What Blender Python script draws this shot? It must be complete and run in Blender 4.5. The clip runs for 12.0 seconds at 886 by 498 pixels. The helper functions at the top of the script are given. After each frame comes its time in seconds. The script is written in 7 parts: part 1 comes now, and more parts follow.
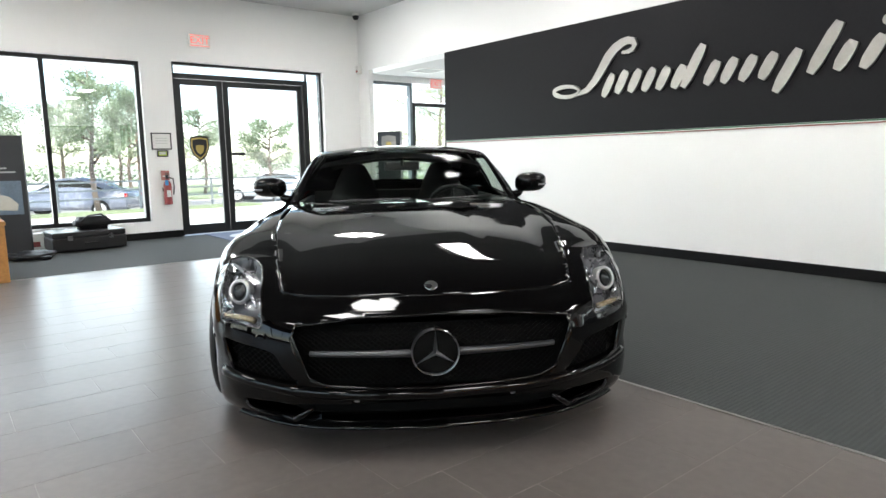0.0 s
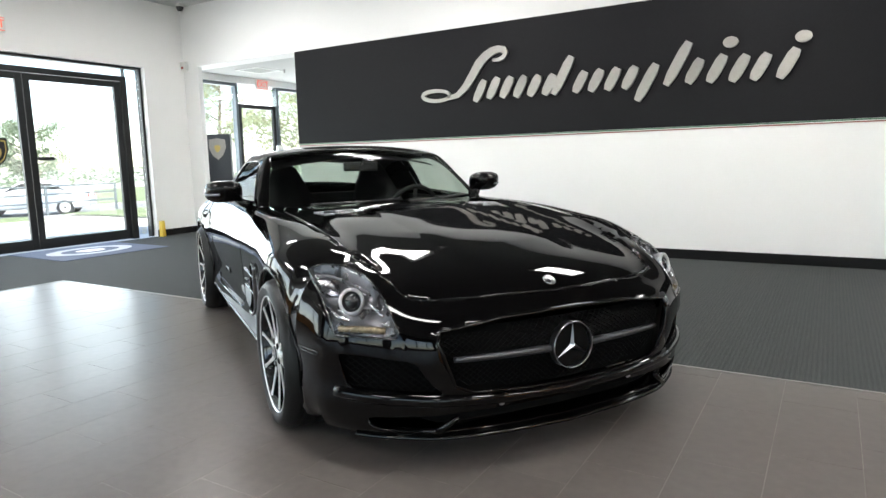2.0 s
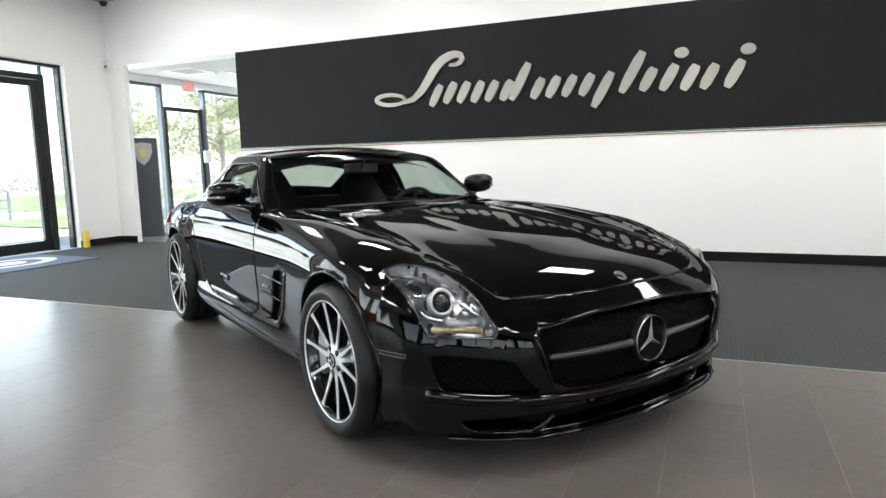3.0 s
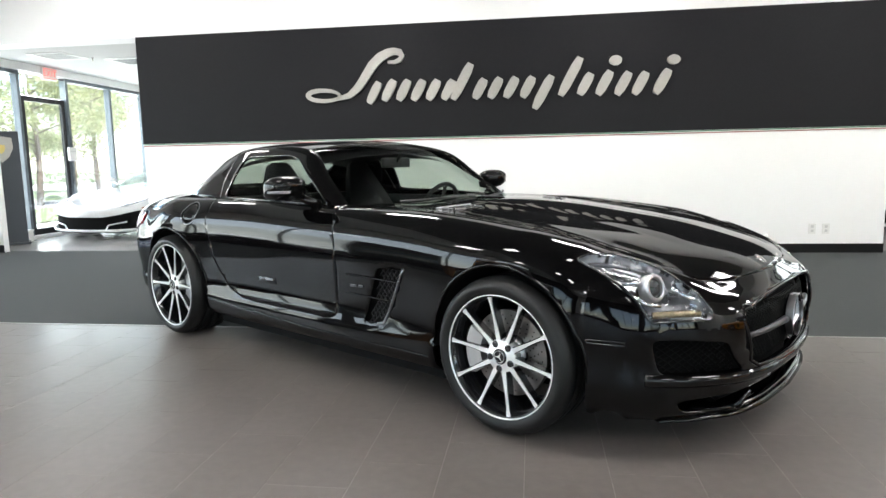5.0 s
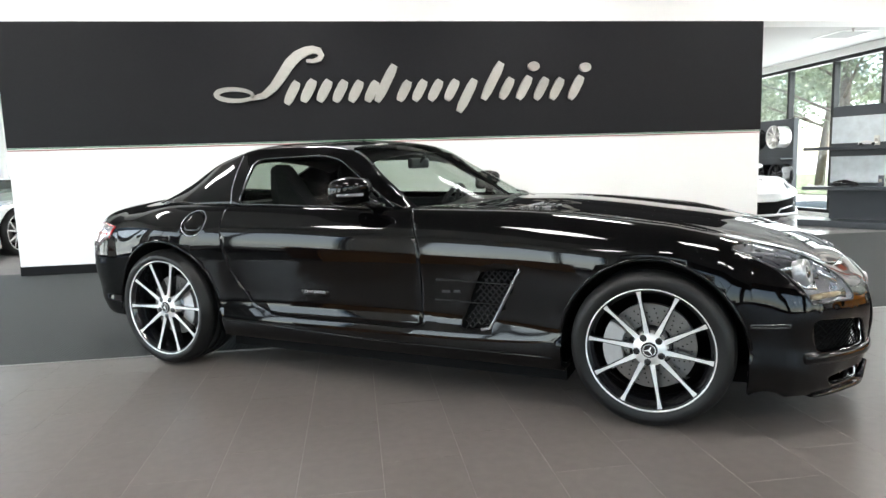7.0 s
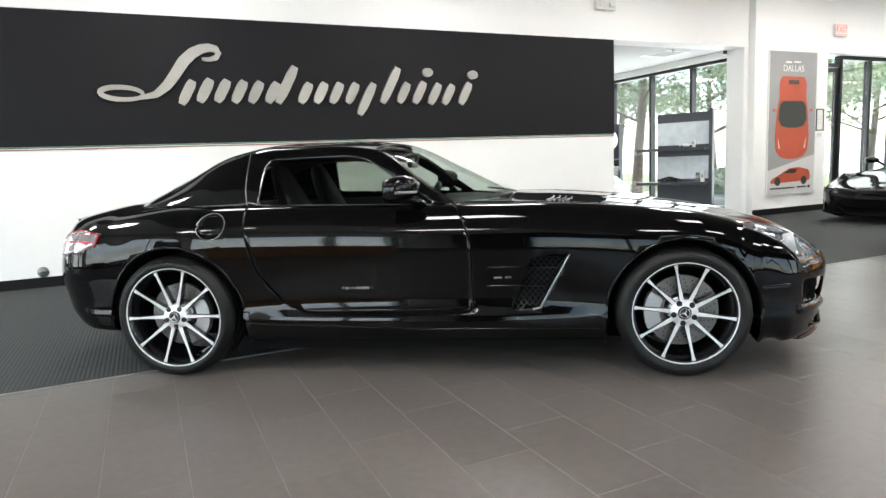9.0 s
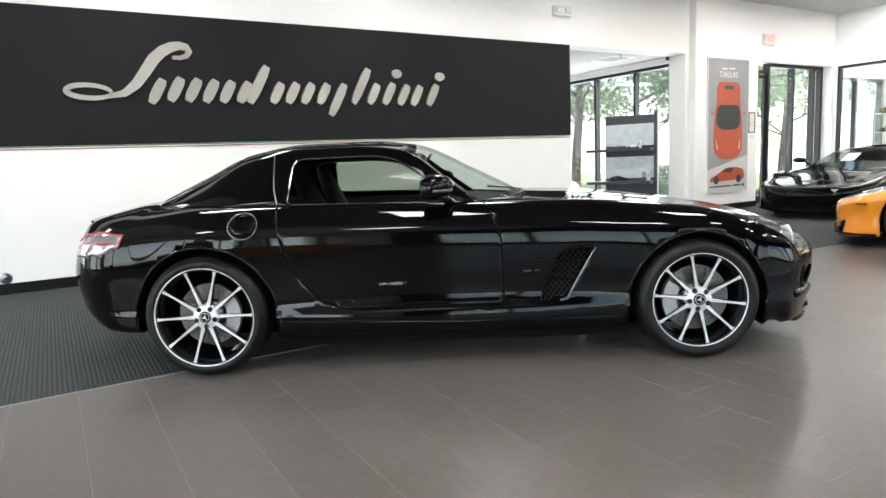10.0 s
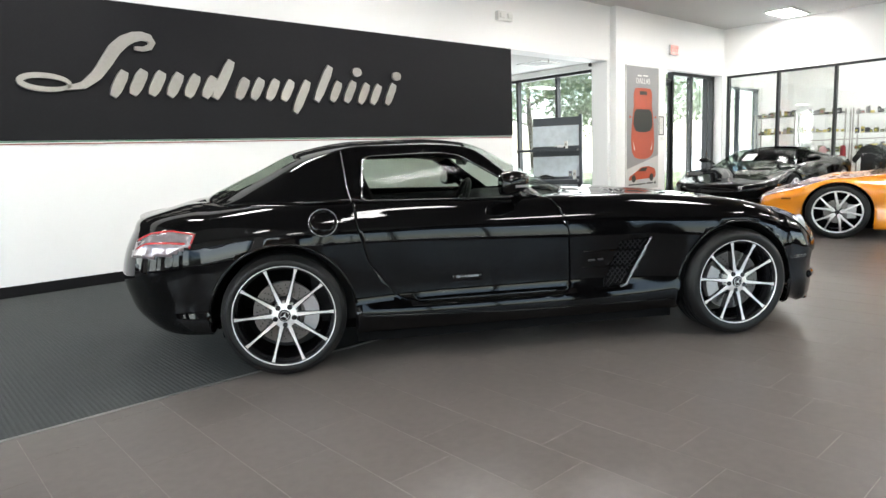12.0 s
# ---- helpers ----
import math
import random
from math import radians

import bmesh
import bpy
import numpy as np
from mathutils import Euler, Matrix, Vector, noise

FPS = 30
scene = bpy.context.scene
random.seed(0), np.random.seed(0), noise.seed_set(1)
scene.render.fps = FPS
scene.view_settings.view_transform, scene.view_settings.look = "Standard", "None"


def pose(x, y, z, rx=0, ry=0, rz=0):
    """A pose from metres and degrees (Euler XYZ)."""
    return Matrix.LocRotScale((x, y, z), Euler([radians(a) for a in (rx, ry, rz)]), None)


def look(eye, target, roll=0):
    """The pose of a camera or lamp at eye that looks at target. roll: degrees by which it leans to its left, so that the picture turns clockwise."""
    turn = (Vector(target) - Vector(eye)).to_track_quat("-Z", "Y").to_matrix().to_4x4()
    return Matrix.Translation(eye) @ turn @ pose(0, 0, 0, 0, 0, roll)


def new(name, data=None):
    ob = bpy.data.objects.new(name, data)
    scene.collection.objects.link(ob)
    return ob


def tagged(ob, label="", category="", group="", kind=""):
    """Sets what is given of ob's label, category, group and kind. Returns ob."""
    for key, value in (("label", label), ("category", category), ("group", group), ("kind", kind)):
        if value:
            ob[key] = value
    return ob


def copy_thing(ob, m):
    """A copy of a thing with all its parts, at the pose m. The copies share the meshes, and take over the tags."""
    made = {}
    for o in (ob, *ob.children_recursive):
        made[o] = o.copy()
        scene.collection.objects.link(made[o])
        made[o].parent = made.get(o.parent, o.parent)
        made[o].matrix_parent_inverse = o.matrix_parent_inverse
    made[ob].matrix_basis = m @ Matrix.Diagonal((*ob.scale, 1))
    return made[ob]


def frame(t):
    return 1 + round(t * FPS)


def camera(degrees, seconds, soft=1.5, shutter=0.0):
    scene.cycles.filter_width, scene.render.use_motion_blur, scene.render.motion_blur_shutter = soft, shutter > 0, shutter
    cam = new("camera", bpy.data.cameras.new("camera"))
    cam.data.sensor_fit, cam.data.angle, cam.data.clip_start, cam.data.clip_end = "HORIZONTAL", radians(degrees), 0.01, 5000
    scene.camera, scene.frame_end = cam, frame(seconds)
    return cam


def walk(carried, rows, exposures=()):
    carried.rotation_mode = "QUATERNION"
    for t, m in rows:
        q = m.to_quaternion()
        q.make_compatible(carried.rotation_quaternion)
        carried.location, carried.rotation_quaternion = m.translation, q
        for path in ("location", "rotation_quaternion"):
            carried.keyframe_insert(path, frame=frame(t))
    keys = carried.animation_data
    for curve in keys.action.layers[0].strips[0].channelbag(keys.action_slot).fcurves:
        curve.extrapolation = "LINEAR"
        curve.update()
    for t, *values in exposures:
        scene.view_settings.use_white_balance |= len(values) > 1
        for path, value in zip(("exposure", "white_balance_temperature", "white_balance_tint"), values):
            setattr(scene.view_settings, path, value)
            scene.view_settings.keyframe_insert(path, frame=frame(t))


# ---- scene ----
cam = camera(69.3, 12.0)
PATH = [
    (0, (0.073, 0.077, 1.16), (-1.473, 1.315, 0.882), -1.0),
    (0.5, (-0.122, -0.194, 1.163), (-1.554, 1.174, 0.884), -1.1),
    (1, (-0.386, -0.425, 1.161), (-1.689, 1.066, 0.88), -1.4),
    (1.5, (-0.675, -0.591, 1.143), (-1.848, 1.005, 0.865), -1.4),
    (2, (-0.959, -0.758, 1.145), (-1.988, 0.934, 0.871), -1.4),
    (2.5, (-1.256, -0.883, 1.126), (-2.146, 0.888, 0.862), -1.3),
    (3, (-1.566, -1.024, 1.121), (-2.338, 0.803, 0.863), -1.4),
    (3.2, (-1.691, -1.061, 1.112), (-2.413, 0.787, 0.861), -1.3),
    (4.8, (-2.754, -1.358, 1.097), (-3.062, 0.602, 0.846), -0.9),
    (5, (-2.879, -1.328, 1.094), (-3.157, 0.635, 0.835), -1.1),
    (5.5, (-3.219, -1.322, 1.089), (-3.378, 0.655, 0.833), -1.3),
    (6, (-3.544, -1.287, 1.086), (-3.564, 0.696, 0.832), -1.6),
    (6.5, (-3.859, -1.269, 1.108), (-3.727, 0.71, 0.848), -1.7),
    (7, (-4.166, -1.207, 1.087), (-3.899, 0.758, 0.834), -1.8),
    (8.8, (-5.27, -1.115, 1.091), (-4.475, 0.702, 0.833), -2.4),
    (9, (-5.371, -1.121, 1.103), (-4.539, 0.678, 0.84), -2.4),
    (9.5, (-5.648, -1.059, 1.109), (-4.714, 0.69, 0.842), -2.5),
    (10, (-5.927, -0.992, 1.119), (-4.899, 0.703, 0.849), -2.5),
    (10.5, (-6.193, -0.896, 1.125), (-5.094, 0.753, 0.853), -2.4),
    (11, (-6.444, -0.784, 1.134), (-5.264, 0.807, 0.857), -2.4),
    (11.5, (-6.672, -0.641, 1.14), (-5.41, 0.885, 0.857), -2.4),
    (12, (-6.881, -0.467, 1.146), (-5.558, 1.005, 0.861), -2.3),
]
walk(cam, [(t, look(eye, target, roll)) for t, eye, target, roll in PATH],
     exposures=[(0.0, 2.10), (2.5, 2.12), (5.0, 2.32), (7.0, 2.37), (9.5, 2.20), (12.0, 2.21)])

# ---- world, sun and exposure ----
scene.view_settings.exposure = 2.3
world = bpy.data.worlds.new("sky")
scene.world = world
world.use_nodes = True
_wn, _wl = world.node_tree.nodes, world.node_tree.links
_sky = _wn.new("ShaderNodeTexSky")
_sky.sky_type, _sky.sun_disc = "NISHITA", False
_sky.sun_elevation, _sky.sun_rotation = radians(58), radians(115)
_sky.air_density, _sky.dust_density = 1.0, 0.7
_wl.new(_sky.outputs[0], _wn["Background"].inputs[0])
_wn["Background"].inputs[1].default_value = 0.15

_sun = bpy.data.lights.new("sun", "SUN")
_sun.energy, _sun.angle, _sun.color = 5.0, radians(0.6), (1.0, 0.95, 0.88)
sun = new("sun", _sun)
sun.matrix_world = look((20, -10, 40), (0, 0, 0))


def window_light(name, x, y, z, sx, sy, aim, power):
    """Sky light that enters through one opening."""
    d = bpy.data.lights.new(name, "AREA")
    d.shape, d.size, d.size_y, d.energy, d.color = "RECTANGLE", sx, sy, power, (0.93, 0.97, 1.0)
    ob = new(name, d)
    ob.matrix_world = look((x, y, z), (x + aim[0], y + aim[1], z + aim[2]))
    return ob


window_light("window_light", -10.95, 4.55, 1.4, 2.5, 2.5, (1, 0, -0.001), 27)
window_light("window_light", -10.95, 0.85, 1.5, 3.8, 2.35, (1, 0, -0.001), 41)
window_light("window_light", -11.6, 9.9, 1.4, 5.2, 2.5, (1, 0, -0.001), 60)
window_light("window_light", 4.55, 9.8, 1.4, 5.2, 2.5, (-1, 0, -0.001), 60)
window_light("window_light", 7.0, 7.1, 1.4, 2.6, 2.5, (0, -1, -0.001), 22)
for _x in (-7.6, -3.1, 1.4, 5.9):
    window_light("window_light", _x, -6.72, 1.5, 3.9, 2.3, (0, 1, -0.001), 8)
window_light("window_light", -10.95, -3.5, 1.5, 2.9, 2.4, (1, 0, -0.001), 40)


# ---- materials ----
def _mat(name):
    m = bpy.data.materials.new(name)
    m.use_nodes = True
    return m, m.node_tree.nodes, m.node_tree.links, m.node_tree.nodes["Principled BSDF"]


def surface(name, base, rough=0.5, metal=0.0, vary=0.12, scale=6.0, grain=60.0, bump=0.0, coat=0.0, spread=0.0, rvary=0.1, spec=0.5, everywhere=False, coat_ior=1.5):
    """A procedural surface: base colour varied at two scales, roughness wear, fine relief, and a small spread between alike pieces."""
    m, n, l, b = _mat(name)
    tc = n.new("ShaderNodeNewGeometry" if everywhere else "ShaderNodeTexCoord")
    big, fine = n.new("ShaderNodeTexNoise"), n.new("ShaderNodeTexNoise")
    for t, s in ((big, scale), (fine, grain)):
        t.inputs["Scale"].default_value, t.inputs["Detail"].default_value = s, 5
        l.new(tc.outputs["Position" if everywhere else "Object"], t.inputs["Vector"])
    mixf = n.new("ShaderNodeMath")
    mixf.operation = "MULTIPLY_ADD"
    l.new(fine.outputs["Fac"], mixf.inputs[0])
    mixf.inputs[1].default_value = 0.5
    half = n.new("ShaderNodeMath")
    half.operation = "MULTIPLY"
    l.new(big.outputs["Fac"], half.inputs[0])
    half.inputs[1].default_value = 0.5
    l.new(half.outputs[0], mixf.inputs[2])
    ramp = n.new("ShaderNodeMapRange")
    ramp.inputs["From Min"].default_value, ramp.inputs["From Max"].default_value = 0.3, 0.7
    ramp.inputs["To Min"].default_value, ramp.inputs["To Max"].default_value = 1 - vary, 1 + vary
    l.new(mixf.outputs[0], ramp.inputs["Value"])
    factor = ramp.outputs[0]
    if spread:
        info = n.new("ShaderNodeObjectInfo")
        r2 = n.new("ShaderNodeMapRange")
        r2.inputs["To Min"].default_value, r2.inputs["To Max"].default_value = 1 - spread, 1 + spread
        l.new(info.outputs["Random"], r2.inputs["Value"])
        mul = n.new("ShaderNodeMath")
        mul.operation = "MULTIPLY"
        l.new(factor, mul.inputs[0])
        l.new(r2.outputs[0], mul.inputs[1])
        factor = mul.outputs[0]
    vm = n.new("ShaderNodeVectorMath")
    vm.operation = "SCALE"
    vm.inputs[0].default_value = base
    l.new(factor, vm.inputs["Scale"])
    l.new(vm.outputs[0], b.inputs["Base Color"])
    rr = n.new("ShaderNodeMapRange")
    rr.inputs["From Min"].default_value, rr.inputs["From Max"].default_value = 0.2, 0.8
    rr.inputs["To Min"].default_value, rr.inputs["To Max"].default_value = rough * (1 - rvary), min(1, rough * (1 + rvary))
    l.new(big.outputs["Fac"], rr.inputs["Value"])
    l.new(rr.outputs[0], b.inputs["Roughness"])
    b.inputs["Metallic"].default_value = metal
    b.inputs["Specular IOR Level"].default_value = spec
    b.inputs["Coat Weight"].default_value = coat
    b.inputs["Coat Roughness"].default_value = 0.02
    b.inputs["Coat IOR"].default_value = coat_ior
    if bump:
        bp = n.new("ShaderNodeBump")
        bp.inputs["Strength"].default_value, bp.inputs["Distance"].default_value = bump, 0.01
        l.new(fine.outputs["Fac"], bp.inputs["Height"])
        l.new(bp.outputs[0], b.inputs["Normal"])
    return m


def glowing(name, colour, strength):
    m, n, l, b = _mat(name)
    b.inputs["Base Color"].default_value = (*colour, 1)
    b.inputs["Emission Color"].default_value = (*colour, 1)
    b.inputs["Emission Strength"].default_value = strength
    return m


def pane_glass(name, tint=(0.95, 0.97, 0.96), gloss=1.0, veil=0.04):
    """A thin sheet of glass: what is behind shows through, tinted, under a Fresnel gloss."""
    m, n, l, b = _mat(name)
    n.remove(b)
    tr, gl, mix, fr, pw, sc = (n.new("ShaderNode" + k) for k in ("BsdfTransparent", "BsdfGlossy", "MixShader", "LayerWeight", "Math", "Math"))
    tr.inputs[0].default_value = (*tint, 1)
    gl.inputs["Roughness"].default_value = 0.01
    fr.inputs["Blend"].default_value = 0.5
    pw.operation, pw.inputs[1].default_value = "POWER", 5.0
    sc.operation, sc.inputs[1].default_value, sc.inputs[2].default_value = "MULTIPLY_ADD", 0.9 * gloss, veil * gloss
    l.new(fr.outputs["Facing"], pw.inputs[0])
    l.new(pw.outputs[0], sc.inputs[0])
    l.new(sc.outputs[0], mix.inputs[0])
    l.new(tr.outputs[0], mix.inputs[1])
    l.new(gl.outputs[0], mix.inputs[2])
    l.new(mix.outputs[0], n["Material Output"].inputs[0])
    return m


def carpet_mat():
    """Grey entrance carpet with straight fine ribs, the shade of the grooves put into the colour."""
    m = surface("ribbed_carpet", (0.047, 0.052, 0.051), 0.85, vary=0.22, scale=1.2, grain=220, bump=0.3, spec=0.25)
    n, l = m.node_tree.nodes, m.node_tree.links
    b = n["Principled BSDF"]
    tc = n.new("ShaderNodeTexCoord")
    w = n.new("ShaderNodeTexWave")
    w.bands_direction = "X"
    w.inputs["Scale"].default_value, w.inputs["Distortion"].default_value = 13.1, 0.25
    w.inputs["Detail"].default_value, w.inputs["Detail Scale"].default_value = 1.0, 4.0
    l.new(tc.outputs["Object"], w.inputs["Vector"])
    bp = n.new("ShaderNodeBump")
    bp.inputs["Strength"].default_value, bp.inputs["Distance"].default_value = 0.30, 0.008
    l.new(w.outputs["Fac"], bp.inputs["Height"])
    old = b.inputs["Normal"].links[0].from_node
    l.new(bp.outputs[0], old.inputs["Normal"])
    # Shade between the ribs, put into the base colour along the same wave.
    groove_shade = n.new("ShaderNodeMapRange")
    groove_shade.inputs["To Min"].default_value, groove_shade.inputs["To Max"].default_value = 0.86, 1.06
    l.new(w.outputs["Fac"], groove_shade.inputs["Value"])
    mul = n.new("ShaderNodeVectorMath")
    mul.operation = "SCALE"
    l.new(b.inputs["Base Color"].links[0].from_socket, mul.inputs[0])
    l.new(groove_shade.outputs[0], mul.inputs["Scale"])
    l.new(mul.outputs[0], b.inputs["Base Color"])
    return m


M_WALL = surface("white_wall_paint", (0.83, 0.83, 0.815), 0.55, vary=0.02, scale=0.8, grain=90, bump=0.05)
M_CEIL = surface("ceiling_tile", (0.54, 0.54, 0.525), 0.8, vary=0.04, scale=1.5, grain=120, bump=0.15)
M_CEILDARK = surface("added_dark_ceiling", (0.14, 0.14, 0.138), 0.8, vary=0.06, scale=1.5, grain=120, bump=0.15)
M_BAND = surface("charcoal_panel", (0.0115, 0.0115, 0.0133), 0.5, spec=0.12, vary=0.10, scale=0.7, grain=50, bump=0.03)
M_BASE = surface("black_baseboard", (0.007, 0.007, 0.0075), 0.5, vary=0.2, spec=0.15)
M_CARPET = carpet_mat()
M_TILE = surface("porcelain_tile", (0.114, 0.101, 0.092), 0.31, vary=0.14, scale=0.9, grain=22, bump=0.03, spread=0.04, rvary=0.15, spec=0.22, everywhere=True)
M_GROUT = surface("grout", (0.20, 0.183, 0.167), 0.4, vary=0.5, scale=3.0, grain=30, spec=0.2)
M_FRAME = surface("black_anodised_frame", (0.012, 0.013, 0.014), 0.35, metal=0.3, vary=0.15)
M_FRAME_BLUE = surface("grey_anodised_frame", (0.12, 0.14, 0.155), 0.35, metal=0.3, vary=0.1)
M_GLASS = pane_glass("window_glass", (0.93, 0.95, 0.94), veil=0.11)
M_RED = surface("red_trim", (0.30, 0.06, 0.055), 0.4)
M_GREEN = surface("green_trim", (0.02, 0.18, 0.06), 0.4)
M_BRUSHED = surface("brushed_silver", (0.37, 0.355, 0.33), 0.36, metal=1.0, vary=0.08, scale=2.0, grain=40)
M_BLACKPL = surface("black_plastic", (0.012, 0.012, 0.013), 0.4, vary=0.2)
M_WHITEPL = surface("white_plastic", (0.72, 0.72, 0.69), 0.4, vary=0.04)
M_CHROME = surface("chrome", (0.75, 0.75, 0.76), 0.06, metal=1.0, vary=0.03)
M_PANEL_LIGHT = glowing("lit_diffuser", (1.0, 0.985, 0.96), 10.2)
M_CONCRETE = surface("concrete", (0.42, 0.41, 0.38), 0.8, vary=0.12, scale=0.6, grain=30, bump=0.1)
M_ASPHALT = surface("asphalt", (0.16, 0.16, 0.16), 0.85, vary=0.15, scale=0.5, grain=60, bump=0.2)
M_GRASS = surface("lawn", (0.12, 0.15, 0.07), 0.9, vary=0.3, scale=0.7, grain=20, bump=0.3)


# ---- mesh helpers ----
def box(bm, x0, x1, y0, y1, z0, z1, bevel=0.0):
    r = bmesh.ops.create_cube(bm, size=1.0, matrix=Matrix.Translation(((x0 + x1) / 2, (y0 + y1) / 2, (z0 + z1) / 2)) @ Matrix.Diagonal((abs(x1 - x0), abs(y1 - y0), abs(z1 - z0), 1)))
    if bevel:
        edges = list({e for v in r["verts"] for e in v.link_edges})
        bmesh.ops.bevel(bm, geom=edges, offset=bevel, segments=2, affect="EDGES", profile=0.5)
    return bm


def boxes(*dims, bevel=0.0):
    bm = bmesh.new()
    for d in dims:
        box(bm, *d, bevel=bevel)
    return bm


def part(name, bm, material, parent=None, label="", smooth=False, at=None):
    """Links a bmesh as one mesh object under a thing or a part."""
    me = bpy.data.meshes.new(name)
    if smooth:
        for f in bm.faces:
            f.smooth = True
    bm.to_mesh(me)
    bm.free()
    me.materials.append(material)
    ob = new(name, me)
    if parent is not None:
        ob.parent = parent
    if at is not None:
        ob.matrix_basis = at
    if label:
        ob["label"] = label
    return ob


def thing(name, label, category, m=None, group="", kind=""):
    ob = new(name)
    ob.empty_display_size = 0.2
    if m is not None:
        ob.matrix_basis = m
    return tagged(ob, label, category, group, kind)


def lathe(bm, profile, steps=32, axis="z", m=Matrix()):
    """Turns a profile of (radius, height) about an axis."""
    rings = []
    for r, h in profile:
        ring = []
        for k in range(steps):
            a = 2 * math.pi * k / steps
            p = Vector((r * math.cos(a), r * math.sin(a), h))
            if axis == "y":
                p = Vector((p.x, p.z, p.y))
            elif axis == "x":
                p = Vector((p.z, p.x, p.y))
            ring.append(bm.verts.new(m @ p))
        rings.append(ring)
    for a, b in zip(rings, rings[1:]):
        for k in range(steps):
            bm.faces.new((a[k], a[(k + 1) % steps], b[(k + 1) % steps], b[k]))
    return rings


def tube(bm, pts, radius, sides=8, closed=False):
    """A round bar along a polyline."""
    pts = [Vector(p) for p in pts]
    rings = []
    count = len(pts)
    for i, p in enumerate(pts):
        a = pts[(i - 1) % count] if closed or i else p
        b = pts[(i + 1) % count] if closed or i < count - 1 else p
        d = (b - a).normalized()
        side = d.cross(Vector((0, 0, 1)) if abs(d.z) < 0.9 else Vector((0, 1, 0))).normalized()
        up = side.cross(d)
        r = radius[i] if isinstance(radius, (list, tuple)) else radius
        rings.append([bm.verts.new(p + r * (math.cos(2 * math.pi * k / sides) * side + math.sin(2 * math.pi * k / sides) * up)) for k in range(sides)])
    pairs = list(zip(rings, rings[1:])) + ([(rings[-1], rings[0])] if closed else [])
    for a, b in pairs:
        for k in range(sides):
            bm.faces.new((a[k], a[(k + 1) % sides], b[(k + 1) % sides], b[k]))
    if not closed:
        bm.faces.new(rings[0][::-1])
        bm.faces.new(rings[-1])
    return bm


def plate(bm, outline, y0, y1):
    """A flat shape in the xz plane, given thickness along y."""
    a = [bm.verts.new((x, y0, z)) for x, z in outline]
    b = [bm.verts.new((x, y1, z)) for x, z in outline]
    bm.faces.new(a)
    bm.faces.new(b[::-1])
    for k in range(len(a)):
        j = (k + 1) % len(a)
        bm.faces.new((a[k], b[k], b[j], a[j]))
    bmesh.ops.recalc_face_normals(bm, faces=bm.faces[:])
    return bm


def spline(pts, t):
    """Smooth curve through (t, v...) rows; returns the value at t."""
    xs = [p[0] for p in pts]
    if t <= xs[0]:
        i = 0
        t = xs[0]
    elif t >= xs[-1]:
        i = len(xs) - 2
        t = xs[-1]
    else:
        i = max(k for k in range(len(xs) - 1) if xs[k] <= t)
    x0, x1 = xs[i], xs[i + 1]
    h = x1 - x0
    u = (t - x0) / h
    out = []
    for c in range(1, len(pts[0])):
        y0, y1 = pts[i][c], pts[i + 1][c]
        d = (y1 - y0) / h
        m0 = m1 = d
        if i > 0:
            dp = (y0 - pts[i - 1][c]) / (x0 - xs[i - 1])
            m0 = 0 if dp * d <= 0 else 2 * dp * d / (dp + d)
        if i < len(xs) - 2:
            dn = (pts[i + 2][c] - y1) / (xs[i + 2] - x1)
            m1 = 0 if dn * d <= 0 else 2 * dn * d / (dn + d)
        u2, u3 = u * u, u * u * u
        out.append((2 * u3 - 3 * u2 + 1) * y0 + (u3 - 2 * u2 + u) * h * m0 + (-2 * u3 + 3 * u2) * y1 + (u3 - u2) * h * m1)
    return out[0] if len(out) == 1 else out


def wall_with_openings(name, axis, a0, a1, lo, hi, z1, holes, label, mat=None, z0=0.0):
    """A thick wall along x or y from a0 to a1, between lo and hi across, with holes (a, b, z low, z high) that go through it."""
    cuts = sorted({a0, a1, *(h[0] for h in holes), *(h[1] for h in holes)})
    bm = bmesh.new()
    for p, q in zip(cuts, cuts[1:]):
        zs = sorted({z0, z1, *(z for h in holes if h[0] <= p and q <= h[1] for z in h[2:4])})
        for r, s in zip(zs, zs[1:]):
            if any(h[0] <= p and q <= h[1] and h[2] <= r and s <= h[3] for h in holes):
                continue
            box(bm, *((p, q, lo, hi) if axis == "x" else (lo, hi, p, q)), r, s)
    bmesh.ops.remove_doubles(bm, verts=bm.verts[:], dist=1e-5)
    return tagged(part(name, bm, mat or M_WALL), label, "wall", kind="structure")


# ---- the large structure ----
CEIL = 3.80
WN = 6.63      # face of the feature wall
XW, XR, XE = -10.555, -11.06, 8.45      # west wall of the showroom, of the rear room, and the shop partition
SOUTH = -6.3
wall_with_openings("wall_north", "x", XR, 3.95, WN, WN + 0.35, CEIL, [(XR, -7.97, 0, 2.81), (1.115, 3.85, 0, 2.81)], "white painted feature wall with two wide openings")
wall_with_openings("wall_poster", "x", 3.95, XE, 6.50, 6.98, CEIL, [(5.78, 8.37, 0, 2.76)], "white painted wall round a glazed exit")
wall_with_openings("wall_west", "y", SOUTH, WN, XW - 0.25, XW, CEIL, [(-5.0, -2.0, 0.27, 2.71), (-1.1, 2.78, 0.27, 2.71), (3.24, 5.88, 0, 2.745)], "white painted outer wall with windows and a glazed entrance")
wall_with_openings("wall_rear_west", "y", WN, 12.9, XR - 0.25, XR, CEIL, [(7.10, 12.4, 0.06, 2.75)], "white outer wall of the rear showroom beside the entrance")
wall_with_openings("wall_back_east", "y", 6.98, 12.9, 4.15, 4.40, CEIL, [(7.05, 12.4, 0.06, 2.75)], "white outer wall of the rear showroom with floor-to-ceiling glazing")
